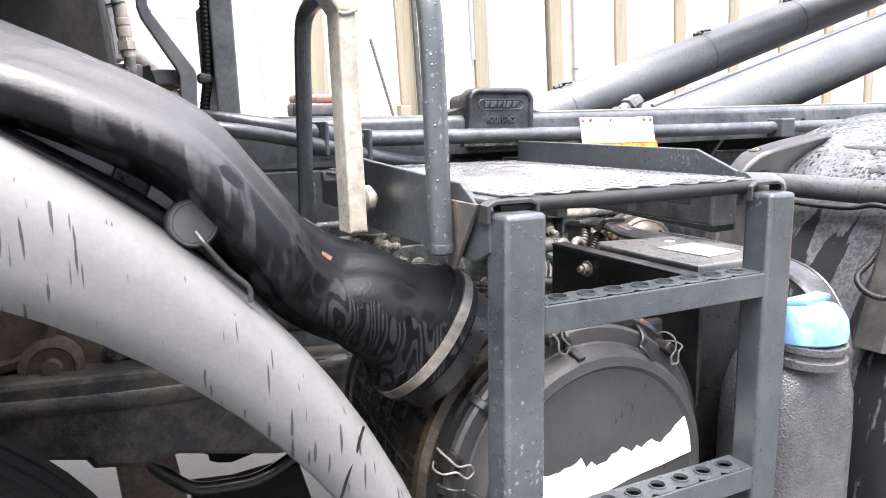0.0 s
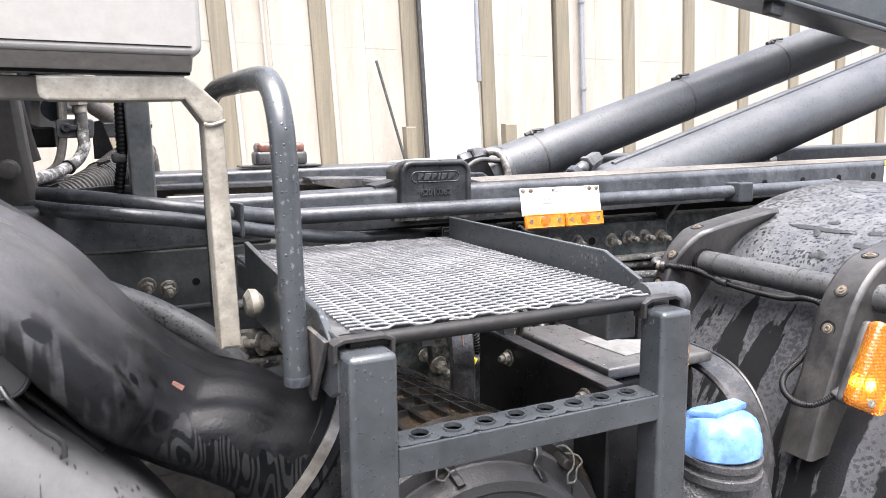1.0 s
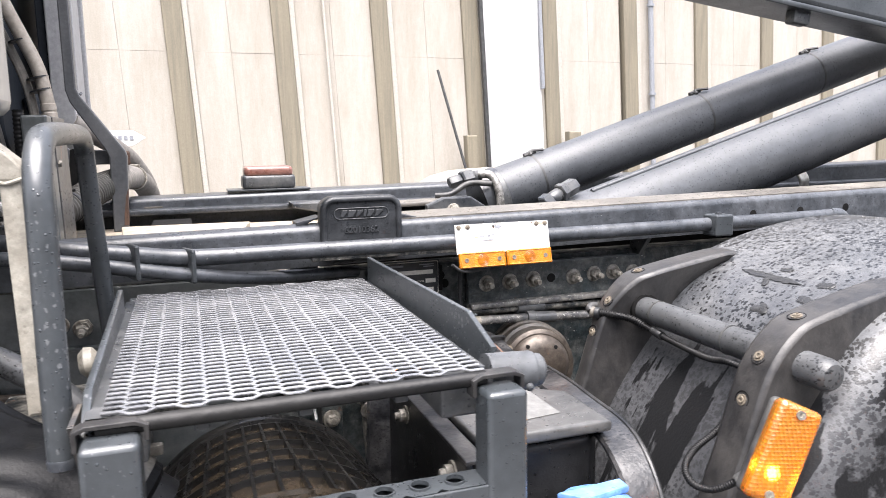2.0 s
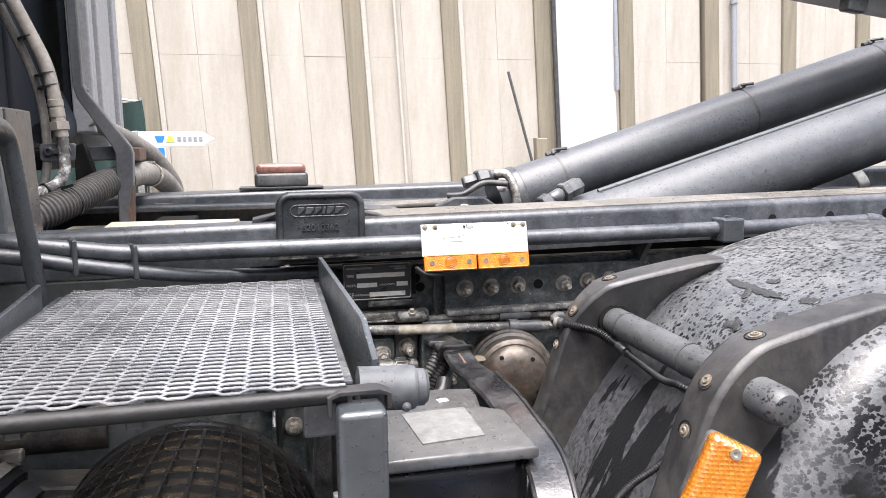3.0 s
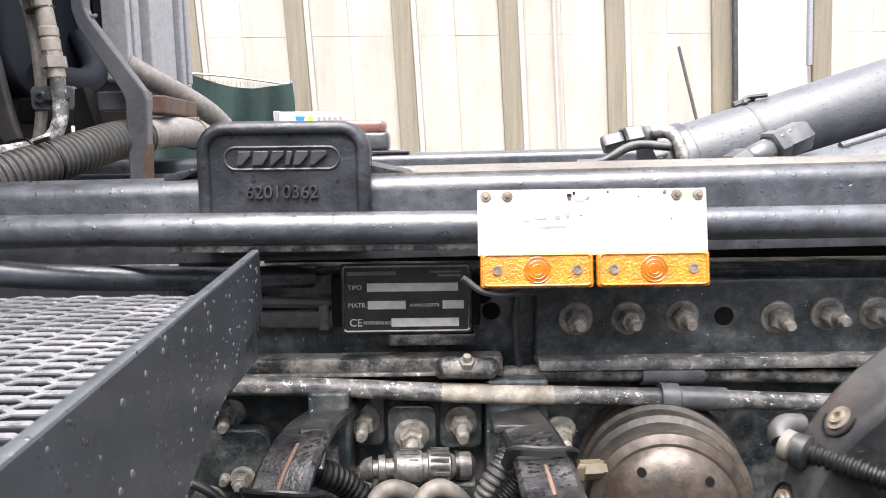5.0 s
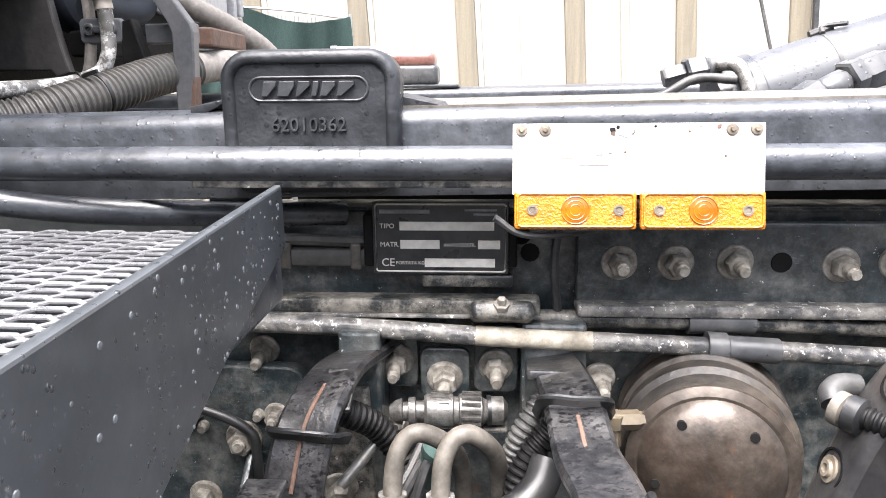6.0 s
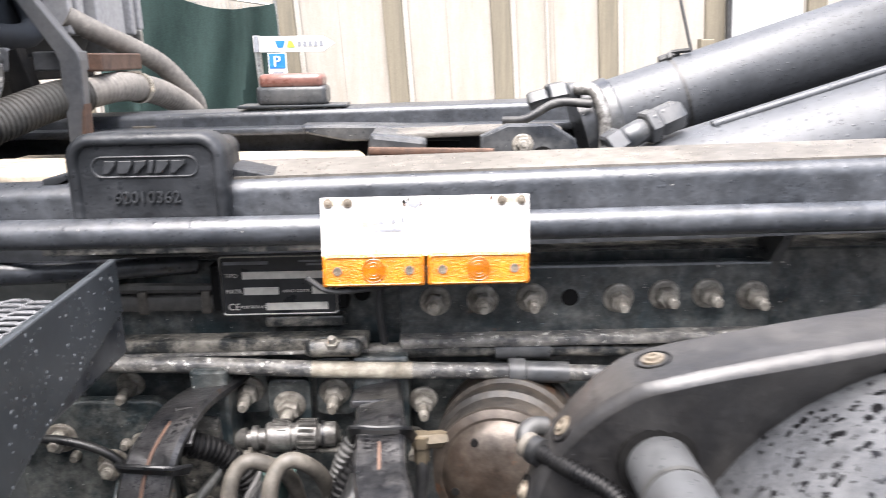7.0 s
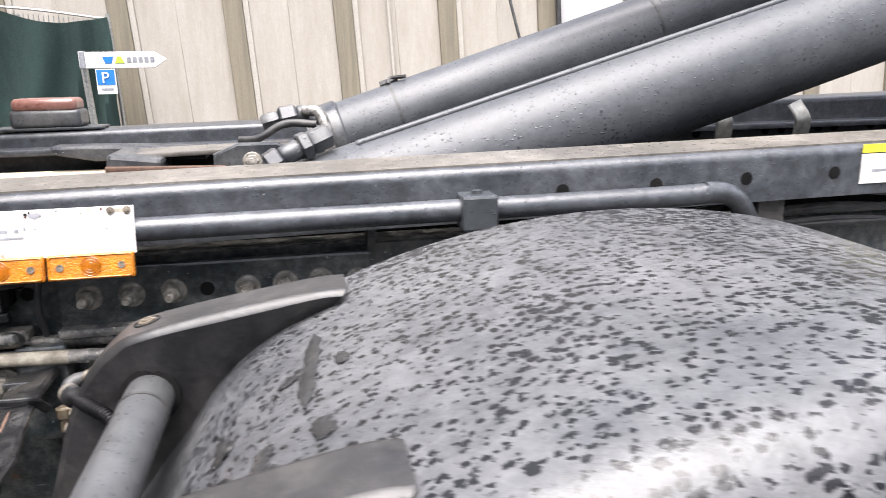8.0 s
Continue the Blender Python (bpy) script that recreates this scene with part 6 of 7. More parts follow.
part("clamp_bolt", rod(new_bm(), (0.58, 3.0, 1.366), (0.65, 2.99, 1.366), 0.005, 10), BAND, clamp)
solo("rubber_hose", ribbed(new_bm(), [(0.44, 3.04, 1.52), (0.5, 3.1, 1.475), (0.56, 3.18, 1.432), (0.605, 3.27, 1.385), (0.641, 3.337, 1.32), (0.66, 3.4, 1.26), (0.66, 3.42, 1.2)], 0.031, 0.02, 0.03, 18), HOSE, "pale dusty hose curving down behind the cab", "hose", "large hoses")
h = solo("hydraulic_line", tube(new_bm(), [(0.33, 2.64, 1.88), (0.353, 2.65, 1.818), (0.377, 2.655, 1.759), (0.415, 2.66, 1.66), (0.431, 2.66, 1.567), (0.437, 2.66, 1.504), (0.443, 2.66, 1.45)], 0.0195, 16), LINE_TAN, "pale tan hydraulic hose with a hexagon end", "hose")
part("ferrule", lathe(new_bm(), (0.432, 2.66, 1.56), (0.08, 0, -1), [(0, 0.02), (0.002, 0.0215), (0.02, 0.0215), (0.022, 0.0195), (0.026, 0.0195), (0.028, 0.0215), (0.052, 0.0215), (0.054, 0.019)], 24), LINE_TAN, h, "crimped sleeve")
part("fitting", lathe(new_bm(), (0.437, 2.66, 1.508), (0.08, 0, -1), [(0, 0.021), (0.012, 0.021), (0.013, 0.027), (0.037, 0.027), (0.04, 0.018)], 6), LINE_TAN, h, "hexagon fitting")
for z, x in ((1.6, 0.426), (1.635, 0.42), (1.74, 0.384)):
    part("tie", lathe(new_bm(), (x - 0.01, 2.665, z), (0.25, 0, -1), [(0, 0.026), (0, 0.031), (0.004, 0.031), (0.004, 0.026)], 18), HOSE_BLACK, h, "black cable tie")
h = solo("sleeved_hose", tube(new_bm(), [(0.442, 2.66, 1.47), (0.445, 2.66, 1.42), (0.445, 2.66, 1.385), (0.445, 2.65, 1.35), (0.425, 2.64, 1.312), (0.39, 2.58, 1.29), (0.37, 2.48, 1.282), (0.34, 2.38, 1.277), (0.2, 2.25, 1.25)], 0.0165, 16), FLAKY, "hose with flaking white paint bending under the cab", "hose")
part("tie", lathe(new_bm(), (0.4, 2.597, 1.294), (0.5, 0.8, 0.3), [(0, 0.0165), (0, 0.021), (0.005, 0.021), (0.005, 0.0165)], 18), HOSE_BLACK, h, "black cable tie")
solo("thin_line", tube(new_bm(), [(0.3, 2.68, 1.83), (0.348, 2.68, 1.708), (0.374, 2.68, 1.631), (0.389, 2.68, 1.553), (0.395, 2.68, 1.458), (0.391, 2.68, 1.378), (0.377, 2.68, 1.313), (0.352, 2.68, 1.281), (0.28, 2.66, 1.24)], 0.013, 10), HOSE, "thin pale line beside the hydraulic hose", "hose")
cl = thing("pipe_clamp", (0.43, 2.64, 1.38), "grey two-bolt pipe clamp on the cab frame", "clamp")
part("block", prism(new_bm(), xz(rounded(0.376, 1.377, 0.478, 1.432, 0.012), 2.665), (0, 0.02, 0), 0.004), LEVER, cl)
part("bridge", prism(new_bm(), xz(rounded(0.41, 1.399, 0.444, 1.415, 0.006), 2.653), (0, 0.016, 0), 0.004), PAINT_WORN, cl)
for x in (0.402, 0.452):
    part("bolt", lathe(new_bm(), (x, 2.665, 1.407), (0, -1, 0), [(0, 0.014), (0.008, 0.014), (0.01, 0.012), (0.01, 0.007), (0.004, 0.007), (0.004, 0.001)], 20), PAINT_WORN, cl)
part("stay", prism(new_bm(), xz([(0.478, 1.425), (0.498, 1.43), (0.53, 1.32), (0.51, 1.315), (0.47, 1.315), (0.47, 1.37)], 2.665), (0, 0.04, 0), 0.003), BLACK_AND_SHADE, cl, "black folded stay")
solo("lock_box", box(new_bm(), (0.56, 2.74, 1.4), (0.12, 0.03, 0.045), bev=0.004), LEVER, "grey cross bar under the cab's rear wall", "bar")
solo("fine_mesh_plate", box(new_bm(), (0.69, 2.865, 1.215), (0.06, 0.008, 0.03), bev=0.002), HOSE_TAN, "small worn label plate on the far rail", "plate")

# ---- air filter and its rubber intake duct ----
FC = Vector((0.895, 0, 0.735))
fil = thing("air_filter", (0.895, 1.3, 0.45), "black ribbed truck air filter housing with a torn white sticker", "air filter")


def fy(y):
    return Vector((FC.x, y, FC.z))


part("body", lathe(new_bm(), fy(1.56), (0, -1, 0), [(0.03, 0.16), (0.05, 0.198), (0.42, 0.24), (0.425, 0.252), (0.44, 0.252), (0.445, 0.24)], 64), FILTER_BODY, fil)
part("rear_flange", lathe(new_bm(), fy(1.53), (0, -1, 0), [(0, 0.19), (0.004, 0.212), (0.018, 0.216), (0.03, 0.213), (0.034, 0.2)], 64), FILTER, fil, "glossy rear flange")
for k in range(6):
    y = 1.22 + 0.055 * k
    h = 0.25 - 0.115 * (y - 1.14)
    part("hoop", lathe(new_bm(), fy(y), (0, -1, 0), [(0, h - 0.02), (0, h - 0.001), (0.002, h), (0.005, h), (0.007, h - 0.02)], 64), FILTER, fil)
for k in range(44):
    a = 2 * math.pi * k / 44
    part("rib", box(new_bm(), fy(1.32) + Vector((0.2215 * math.cos(a), 0, 0.2215 * math.sin(a))), (0.014, 0.36, 0.0045), Matrix.Rotation(-a, 3, "Y") @ Matrix.Rotation(0.113, 3, "Z"), 0.0), FILTER, fil)
part("ring", lathe(new_bm(), fy(1.13), (0, -1, 0), [(0, 0.225), (0, 0.243), (0.012, 0.243), (0.012, 0.232), (0.02, 0.232), (0.02, 0.24), (0.034, 0.24), (0.034, 0.225)], 64), FILTER, fil, "stepped joint ring")
part("cover", lathe(new_bm(), fy(1.11), (0, -1, 0), [(0.03, 0.204), (0.033, 0.2), (0.06, 0.196), (0.068, 0.19), (0.072, 0.178), (0.066, 0.172), (0.066, 0.08), (0.066, 0.002)], 64), COVER, fil, "domed front cover")
part("cover_rim", lathe(new_bm(), fy(1.11), (0, -1, 0), [(0, 0.226), (0.024, 0.226), (0.029, 0.222), (0.031, 0.203), (0.02, 0.2)], 64), COVER, fil, "grey cover rim")
for a in (48, 105, 162, 220, 280, 330):
    r = radians(a)
    d = Vector((math.cos(r), 0, math.sin(r)))
    clip = part("latch", box(new_bm(), fy(1.09) + d * 0.228, (0.016, 0.05, 0.03), Matrix.Rotation(-r, 3, "Y"), 0.004), FILTER, fil, "wire latch")
    e = Vector((-math.sin(r), 0, math.cos(r)))
    for w in (-1, 1):
        part("wire", tube(new_bm(), [fy(1.112) + d * 0.236 + e * 0.008 * w, fy(1.09) + d * 0.247 + e * 0.013 * w, fy(1.068) + d * 0.244 + e * 0.011 * w, fy(1.06) + d * 0.23 + e * 0.004 * w, fy(1.055) + d * 0.216 + e * 0.009 * w, fy(1.055) + d * 0.207], 0.0015, 6), WIRE, clip)
for a in (62, 100, 140, 172):
    r = radians(a)
    d = Vector((math.cos(r), 0, math.sin(r)))
    part("strap_clip", ribbon(new_bm(), [fy(1.112) + d * 0.236, fy(1.09) + d * 0.231, fy(1.075) + d * 0.22, fy(1.072) + d * 0.206, fy(1.06) + d * 0.202, fy(1.045) + d * 0.196], 0.012, 0.005, (-math.sin(r), 0, math.cos(r))), HOSE_BLACK, fil, "black strap clip")
bm = new_bm()
out = []
for k in range(12):
    x = 0.72 + 0.352 * k / 11
    out.append((x, 0.70 + 0.05 * k / 11 + 0.006 * noise.noise((k * 0.9, 2, 0))))
out.append((1.076, 0.765))
for k in range(40):
    s = k / 39
    x = 1.072 - 0.357 * s
    out.append((x, 0.805 - 0.03 * min(1, s * 3) + 0.022 * noise.noise((s * 9, 0, 0)) + 0.012 * noise.noise((s * 31, 5, 0))))
prism(bm, [(x, 1.0425, z) for x, z in out], (0, 0.003, 0))
part("torn_sticker", bm, TORN, fil, "torn white sticker")

duct = thing("intake_duct", (0.5, 1.2, 0.9), "thick black rubber intake duct with wet streaks, bending to the filter", "duct")
way = curve([(-0.35, 1.18, 1.36), (-0.1, 1.189, 1.354), (0.1, 1.214, 1.345), (0.22, 1.222, 1.306), (0.31, 1.195, 1.268), (0.385, 1.182, 1.222), (0.44, 1.18, 1.156), (0.492, 1.192, 1.088), (0.545, 1.188, 1.046), (0.598, 1.175, 1.02), (0.65, 1.165, 0.986), (0.68, 1.16, 0.962)], 10)
OVAL = ((0.0, 0.14, 0.055, 6), (0.25, 0.18, 0.045, 10), (0.5, 0.18, 0.045, 4), (0.72, 0.115, 0.054, 10), (0.86, 0.102, 0.07, 4), (0.95, 0.096, 0.094, 0), (1.0, 0.095, 0.094, 0))


def duct_section(s):
    """A flat oval that grows round towards the elbow, with soft folds along it."""
    k = max(n for n in range(len(OVAL) - 1) if OVAL[n][0] <= s)
    t = ease(s, OVAL[k][0], OVAL[k + 1][0])
    wide, thin, tip = (a + (b - a) * t for a, b in zip(OVAL[k][1:], OVAL[k + 1][1:]))
    c, d = math.cos(radians(tip)), math.sin(radians(tip))
    pts = []
    for n in range(72):
        a = 2 * math.pi * n / 72
        crease = 0.0045 * math.sin(9 * a + 5 * s) + 0.003 * math.sin(15 * a - 11 * s) + 0.003 * noise.noise((a * 2, s * 9, 3))
        crease *= 1 - ease(s, 0.7, 0.95)
        m, v = wide * math.cos(a), (thin + crease) * math.sin(a)
        pts.append((-m * c + v * d, m * d + v * c))
    return pts


def ease(s, a, b):
    t = max(0.0, min(1.0, (s - a) / (b - a)))
    return t * t * (3 - 2 * t)


part("duct", sweep(new_bm(), way, duct_section), RUBBER, duct)
RD = Vector((0.75, -0.12, -0.6)).normalized()
RC = Vector((0.65, 1.165, 0.986))
part("spout", lathe(new_bm(), RC, RD, [(0, 0.085), (0.012, 0.0962), (0.05, 0.097), (0.056, 0.09)], 48), RUBBER, duct)
part("clamp_band", lathe(new_bm(), RC + RD * 0.025, RD, [(0, 0.097), (0, 0.1), (0.014, 0.1), (0.014, 0.097)], 56), CLAMP, duct, "stainless hose clamp")
part("clamp_screw", box(new_bm(), RC + RD * 0.035 + Vector((0.06, 0.02, 0.085)), (0.03, 0.014, 0.014), bev=0.003), CLAMP, duct)
part("mark", box(new_bm(), (0.534, 1.125, 1.09), (0.014, 0.004, 0.006), Matrix.Rotation(0.6, 3, "Y")), REDCAP, duct, "small red mark")
part("inlet", lathe(new_bm(), RC + RD * 0.06, RD, [(-0.02, 0.09), (0.02, 0.09)], 40), PLASTIC, fil, "inlet spout")

# bolts and bracket behind the duct
brk = thing("mount_bracket", (0.66, 1.45, 1.02), "grey bracket with dirty bolts behind the intake duct", "bracket")
part("plate", box(new_bm(), (0.64, 1.53, 1.0), (0.3, 0.16, 0.02), bev=0.004), GRIME, brk)
part("upstand", box(new_bm(), (0.68, 1.475, 1.03), (0.2, 0.014, 0.05), bev=0.003), GRIME, brk)
for p in ((0.655, 1.46, 1.035), (0.697, 1.46, 1.032), (0.735, 1.46, 1.03)):
    bolt_set(brk, p, (0.7, -0.65, 0.15), 0.011, 0.025)

# ---- front fender, wheel and dark underbody ----
fen = thing("front_fender", (0.1, 1.05, 0.6), "light grey plastic front fender with dark water streaks", "fender")
bm = new_bm()
loops = []
for k in range(41):
    th = radians(-60 + 155 * k / 40)
    lo = Vector((-0.151 + 0.788 * math.sin(th), 0, 0.386 + 0.788 * math.cos(th)))
    th2 = radians(-60 + 160 * k / 40)
    hi = Vector((-0.324 + 1.018 * math.sin(th2), 0, 0.375 + 1.018 * math.cos(th2)))
    d = (hi - lo)
    n = d.normalized()
    sec = [(lo + n * 0.012, 1.06), (lo, 1.02), (lo + n * 0.004, 1.006), (lo + d * 0.3, 0.995), (lo + d * 0.6, 0.992), (lo + d * 0.8, 0.998), (lo + d * 0.92, 1.012), (hi, 1.04), (hi + n * 0.004, 1.08), (hi - n * 0.01, 1.22), (hi - n * 0.022, 1.22), (hi - n * 0.02, 1.06), (lo + d * 0.7, 1.02), (lo + n * 0.02, 1.03)]
    loops.append([Vector((p.x, y, p.z)) for p, y in sec])
rings(bm, loops)
part("shell", bm, FENDER, fen, sharp=1.2)
part("crack", tube(new_bm(), [(0.527, 0.9945, 0.922), (0.522, 0.9945, 0.908), (0.516, 0.9945, 0.89), (0.507, 0.9945, 0.87), (0.498, 0.9945, 0.845)], 0.0016, 6), BLACK_AND_SHADE, fen, "thin dark crack")
part("rear_edge", tube(new_bm(), [(0.2, 1.1, 1.25), (0.35, 1.1, 1.15), (0.45, 1.1, 1.04)], 0.012), PLASTIC, fen)

for wx, wy, wz in ((-0.2, 1.5, 0.386), (2.15, 1.5, 0.36)):
    r = wz - ROAD
    tread = [(0.0, r - 0.09), (0.03, r - 0.02)]
    for k in range(6):
        y = 0.05 + 0.045 * k
        tread += [(y, r), (y + 0.032, r), (y + 0.034, r - 0.014), (y + 0.043, r - 0.014)]
    tread += [(0.335, r), (0.35, r - 0.01), (0.38, r - 0.09), (0.38, 0.3)]
    wheel = part("wheel", lathe(new_bm(), (wx, wy, wz), (0, -1, 0), [(0, 0.3)] + tread, 72), TYRE, chassis, "black truck tyre")
    part("rim", lathe(new_bm(), (wx, wy - 0.02, wz), (0, -1, 0), [(0, 0.3), (0.34, 0.3), (0.34, 0.26), (0.2, 0.22), (0.2, 0.01)], 48), GRIME, wheel, "grimy steel rim")
und = thing("engine_underbody", (0.2, 1.9, 0.5), "dark grimy axle and spring parts under the cab", "underbody")
part("axle_beam", prism(new_bm(), xz([(-0.7, 0.72), (0.1, 0.673), (0.24, 0.641), (0.252, 0.622), (0.335, 0.607), (0.40, 0.617), (0.59, 0.573), (0.78, 0.56), (0.78, 0.76), (0.3, 0.8), (-0.7, 0.86)], 1.7), (0, 0.1, 0), 0.012), UNDER, und, "black axle beam")
part("spring_plate", prism(new_bm(), xz([(-0.7, 0.82), (0.3, 0.79), (0.46, 0.84), (0.5, 0.95), (-0.7, 1.02)], 1.79), (0, 0.02, 0), 0.004), UNDER_RUST, und, "brown rusty plate")
part("leaf_spring", tube(new_bm(), [(-0.6, 1.72, 0.8), (0.0, 1.72, 0.77), (0.35, 1.72, 0.745), (0.75, 1.72, 0.74)], 0.028, 12), UNDER, und)
part("bush", lathe(new_bm(), (0.2, 1.78, 0.815), (0, -1, 0), [(0, 0.055), (0.03, 0.055), (0.035, 0.04), (0.03, 0.036), (0.03, 0.018), (0.05, 0.016), (0.05, 0.002)], 28), UNDER_RUST, und, "rusty spring bush")
part("ring", lathe(new_bm(), (0.12, 1.78, 0.915), (0, -1, 0), [(0, 0.1), (0.02, 0.1), (0.024, 0.085), (0.01, 0.08), (0.01, 0.002)], 32), UNDER_RUST, und, "dusty round flange")
for x, z in ((0.06, 0.85), (0.02, 0.81), (0.3, 0.82), (0.38, 0.86)):
    part("bolt", lathe(new_bm(), (x, 1.79, z), (0, -1, 0), [(0, 0.014), (0.008, 0.014), (0.008, 0.009), (0.02, 0.008)], 6), UNDER, und)
part("hanger", prism(new_bm(), xz([(0.285, 0.64), (0.3, 0.45), (0.31, 0.3), (0.44, 0.3), (0.415, 0.5), (0.393, 0.63)], 1.76), (0, 0.06, 0), 0.008), UNDER_RUST, und, "brown hanger leg")
part("mud_flap", prism(new_bm(), xz([(0.43, 0.63), (0.446, 0.59), (0.455, 0.585), (0.457, 0.566), (0.468, 0.56), (0.47, 0.546), (0.486, 0.538), (0.515, 0.532), (0.564, 0.542), (0.61, 0.57), (0.62, 0.63)], 1.8), (0, 0.012, 0), 0.002), BLACK_AND_SHADE, und, "torn black flap")
part("hose", tube(new_bm(), [(0.33, 1.78, 0.6), (0.385, 1.76, 0.55), (0.43, 1.75, 0.518), (0.49, 1.75, 0.508), (0.56, 1.75, 0.508), (0.63, 1.76, 0.53), (0.72, 1.78, 0.57)], 0.014, 14), HOSE_BLACK, und, "sagging black hose")
# plain near-black block added to fill the dark area below the hose
part("dark_block", prism(new_bm(), xz([(0.43, 0.5), (0.52, 0.49), (0.66, 0.5), (0.7, 0.35), (0.43, 0.33)], 1.79), (0, 0.05, 0), 0.01), BLACK_AND_SHADE, und)
part("cross_tube", rod(new_bm(), (-0.9, 1.86, 0.86), (0.7, 1.86, 0.84), 0.06), UNDER, und)
part("sump", box(new_bm(), (-0.3, 2.3, 0.76), (1.5, 0.6, 0.4), bev=0.05), BLACK_AND_SHADE, und)
cap = solo("round_reservoir_cap", lathe(new_bm(), (0.374, 1.1, 1.146), (-0.02, -1, 0.1), [(-0.1, 0.02), (-0.02, 0.024), (0.0, 0.025), (0.052, 0.025), (0.057, 0.0243), (0.0595, 0.0225), (0.0595, 0.021), (0.058, 0.0205), (0.0585, 0.0195), (0.06, 0.002)], 36), CAPGREY, "round black cap behind the fender", "cap")
part("rod", tube(new_bm(), [(0.372, 1.03, 1.145), (0.38, 1.022, 1.132), (0.4, 1.02, 1.105), (0.418, 1.02, 1.086), (0.42, 1.02, 1.07)], 0.0028, 10), HOSE_BLACK, cap, "thin bent rod")
part("bracket", box(new_bm(), (0.33, 1.16, 1.2), (0.04, 0.03, 0.05), Matrix.Rotation(0.4, 3, "Y"), 0.004), PAINT_WORN, cap)
solo("spotted_hose", tube(new_bm(), [(0.41, 1.46, 1.185), (0.46, 1.44, 1.15), (0.53, 1.43, 1.115), (0.6, 1.41, 1.07), (0.65, 1.39, 1.02)], 0.02, 18), TUBE, "grey hose with dark water spots behind the duct", "hose")

# ---- equipment box with its lid ----
eb = thing("battery_box", (1.28, 1.3, 0.5), "black equipment box with a faded grey lid", "box")
part("body", box(new_bm(), (1.27, 1.275, 0.735), (0.23, 0.22, 0.5), bev=0.025, seg=4), PLASTIC, eb)
part("front_shield", prism(new_bm(), xz(rounded(1.0, 0.4, 1.372, 0.915, 0.07), 1.18), (0, 0.02, 0), 0.006), CAPGREY, eb, "black shield with a round corner")
for x, z in ((1.345, 0.74), (1.355, 0.64)):
    part("bolt", lathe(new_bm(), (x, 1.18, z), (0, -1, 0), [(0, 0.014), (0.008, 0.014), (0.012, 0.008)], 12), BOLT, eb)
part("side_beam", prism(new_bm(), [(1.133, 1.1, 1.0), (1.165, 1.1, 1.0), (1.165, 1.5, 1.0), (1.133, 1.5, 1.0)], (0, 0, -0.006), 0.002), STRAP, eb, "wet flange beam")
part("side_web", box(new_bm(), (1.138, 1.3, 0.89), (0.009, 0.4, 0.21), bev=0.002), PLASTIC, eb)
for y in (1.15, 1.383):
    part("bolt", lathe(new_bm(), (1.134, y, 0.966), (-1, 0, 0), [(0, 0.016), (0.004, 0.016), (0.004, 0.011), (0.014, 0.011), (0.014, 0.007), (0.022, 0.006)], 12), BOLT, eb)
lid = part("lid", prism(new_bm(), [(1.168, 1.14, 0.99), (1.385, 1.14, 0.99), (1.385, 1.28, 0.99), (1.352, 1.305, 0.99), (1.36, 1.36, 0.99), (1.36, 1.39, 0.99), (1.185, 1.42, 0.99), (1.168, 1.39, 0.99)], (0, 0, 0.02), 0.006, 3), LID, eb, "faded grey lid")
part("sticker", prism(new_bm(), [(1.226, 1.296, 1.0105), (1.324, 1.302, 1.0105), (1.325, 1.19, 1.0105), (1.235, 1.18, 1.0105)], (0, 0, 0.0012)), STICKER, lid, "faded sticker")
part("sticker", prism(new_bm(), [(1.29, 1.345, 1.0105), (1.306, 1.348, 1.0105), (1.308, 1.335, 1.0105), (1.292, 1.332, 1.0105)], (0, 0, 0.0012)), TORN, lid, "white fleck")

# frame plate and bar seen under the platform
vc = thing("frame_plate", (1.02, 1.79, 0.65), "grimy grey plate with bolts on the frame, below the platform", "plate")
part("plate", prism(new_bm(), xz(rounded(0.9, 0.66, 1.1, 0.97, 0.02), 1.785), (0, 0.02, 0), 0.003), FRAME, vc)
for x, z, r in ((1.024, 0.879, 0.012), (1.075, 0.82, 0.011), (1.065, 0.91, 0.008), (0.96, 0.92, 0.011), (0.97, 0.8, 0.011)):
    bolt_set(vc, (x, 1.785, z), (0.03, -1, 0.02), r, 0.012)
part("pipe", tube(new_bm(), [(0.9, 1.77, 0.93), (0.98, 1.765, 0.925), (1.035, 1.765, 0.9), (1.045, 1.765, 0.86), (1.04, 1.77, 0.7)], 0.006), HOSE_BLACK, vc)
bar = thing("hanger_bar", (1.16, 1.74, 0.6), "pale dusty hanger bar with two bolts behind a strap", "bracket")
part("bar", prism(new_bm(), xz([(1.132, 0.97), (1.185, 0.97), (1.19, 0.82), (1.2, 0.62), (1.15, 0.62), (1.138, 0.8)], 1.73), (0, 0.03, 0), 0.004), GRIME, bar)
for x, z in ((1.15, 0.851), (1.158, 0.772)):
    bolt_set(bar, (x, 1.73, z), (0.15, -1, -0.25), 0.0115, 0.034)

# ---- fluid tank with a blue cap ----
tk = thing("fluid_tank", (1.31, 1.06, 0.35), "grained black fluid tank with a blue screw cap", "tank")
bm = new_bm()
loops = []
for z, s in ((0.3, 0.85), (0.33, 0.97), (0.45, 1.0), (0.74, 1.0), (0.80, 0.97), (0.84, 0.87), (0.868, 0.74), (0.875, 0.68)):
    loops.append([(1.305 + (a - 1.305) * s, 1.065 + (b - 1.065) * s, z) for a, b in rounded(1.2, 0.985, 1.41, 1.145, 0.06, 6)])
rings(bm, loops)
part("body", bm, TANK, tk)
NX = (1.292, 1.032)
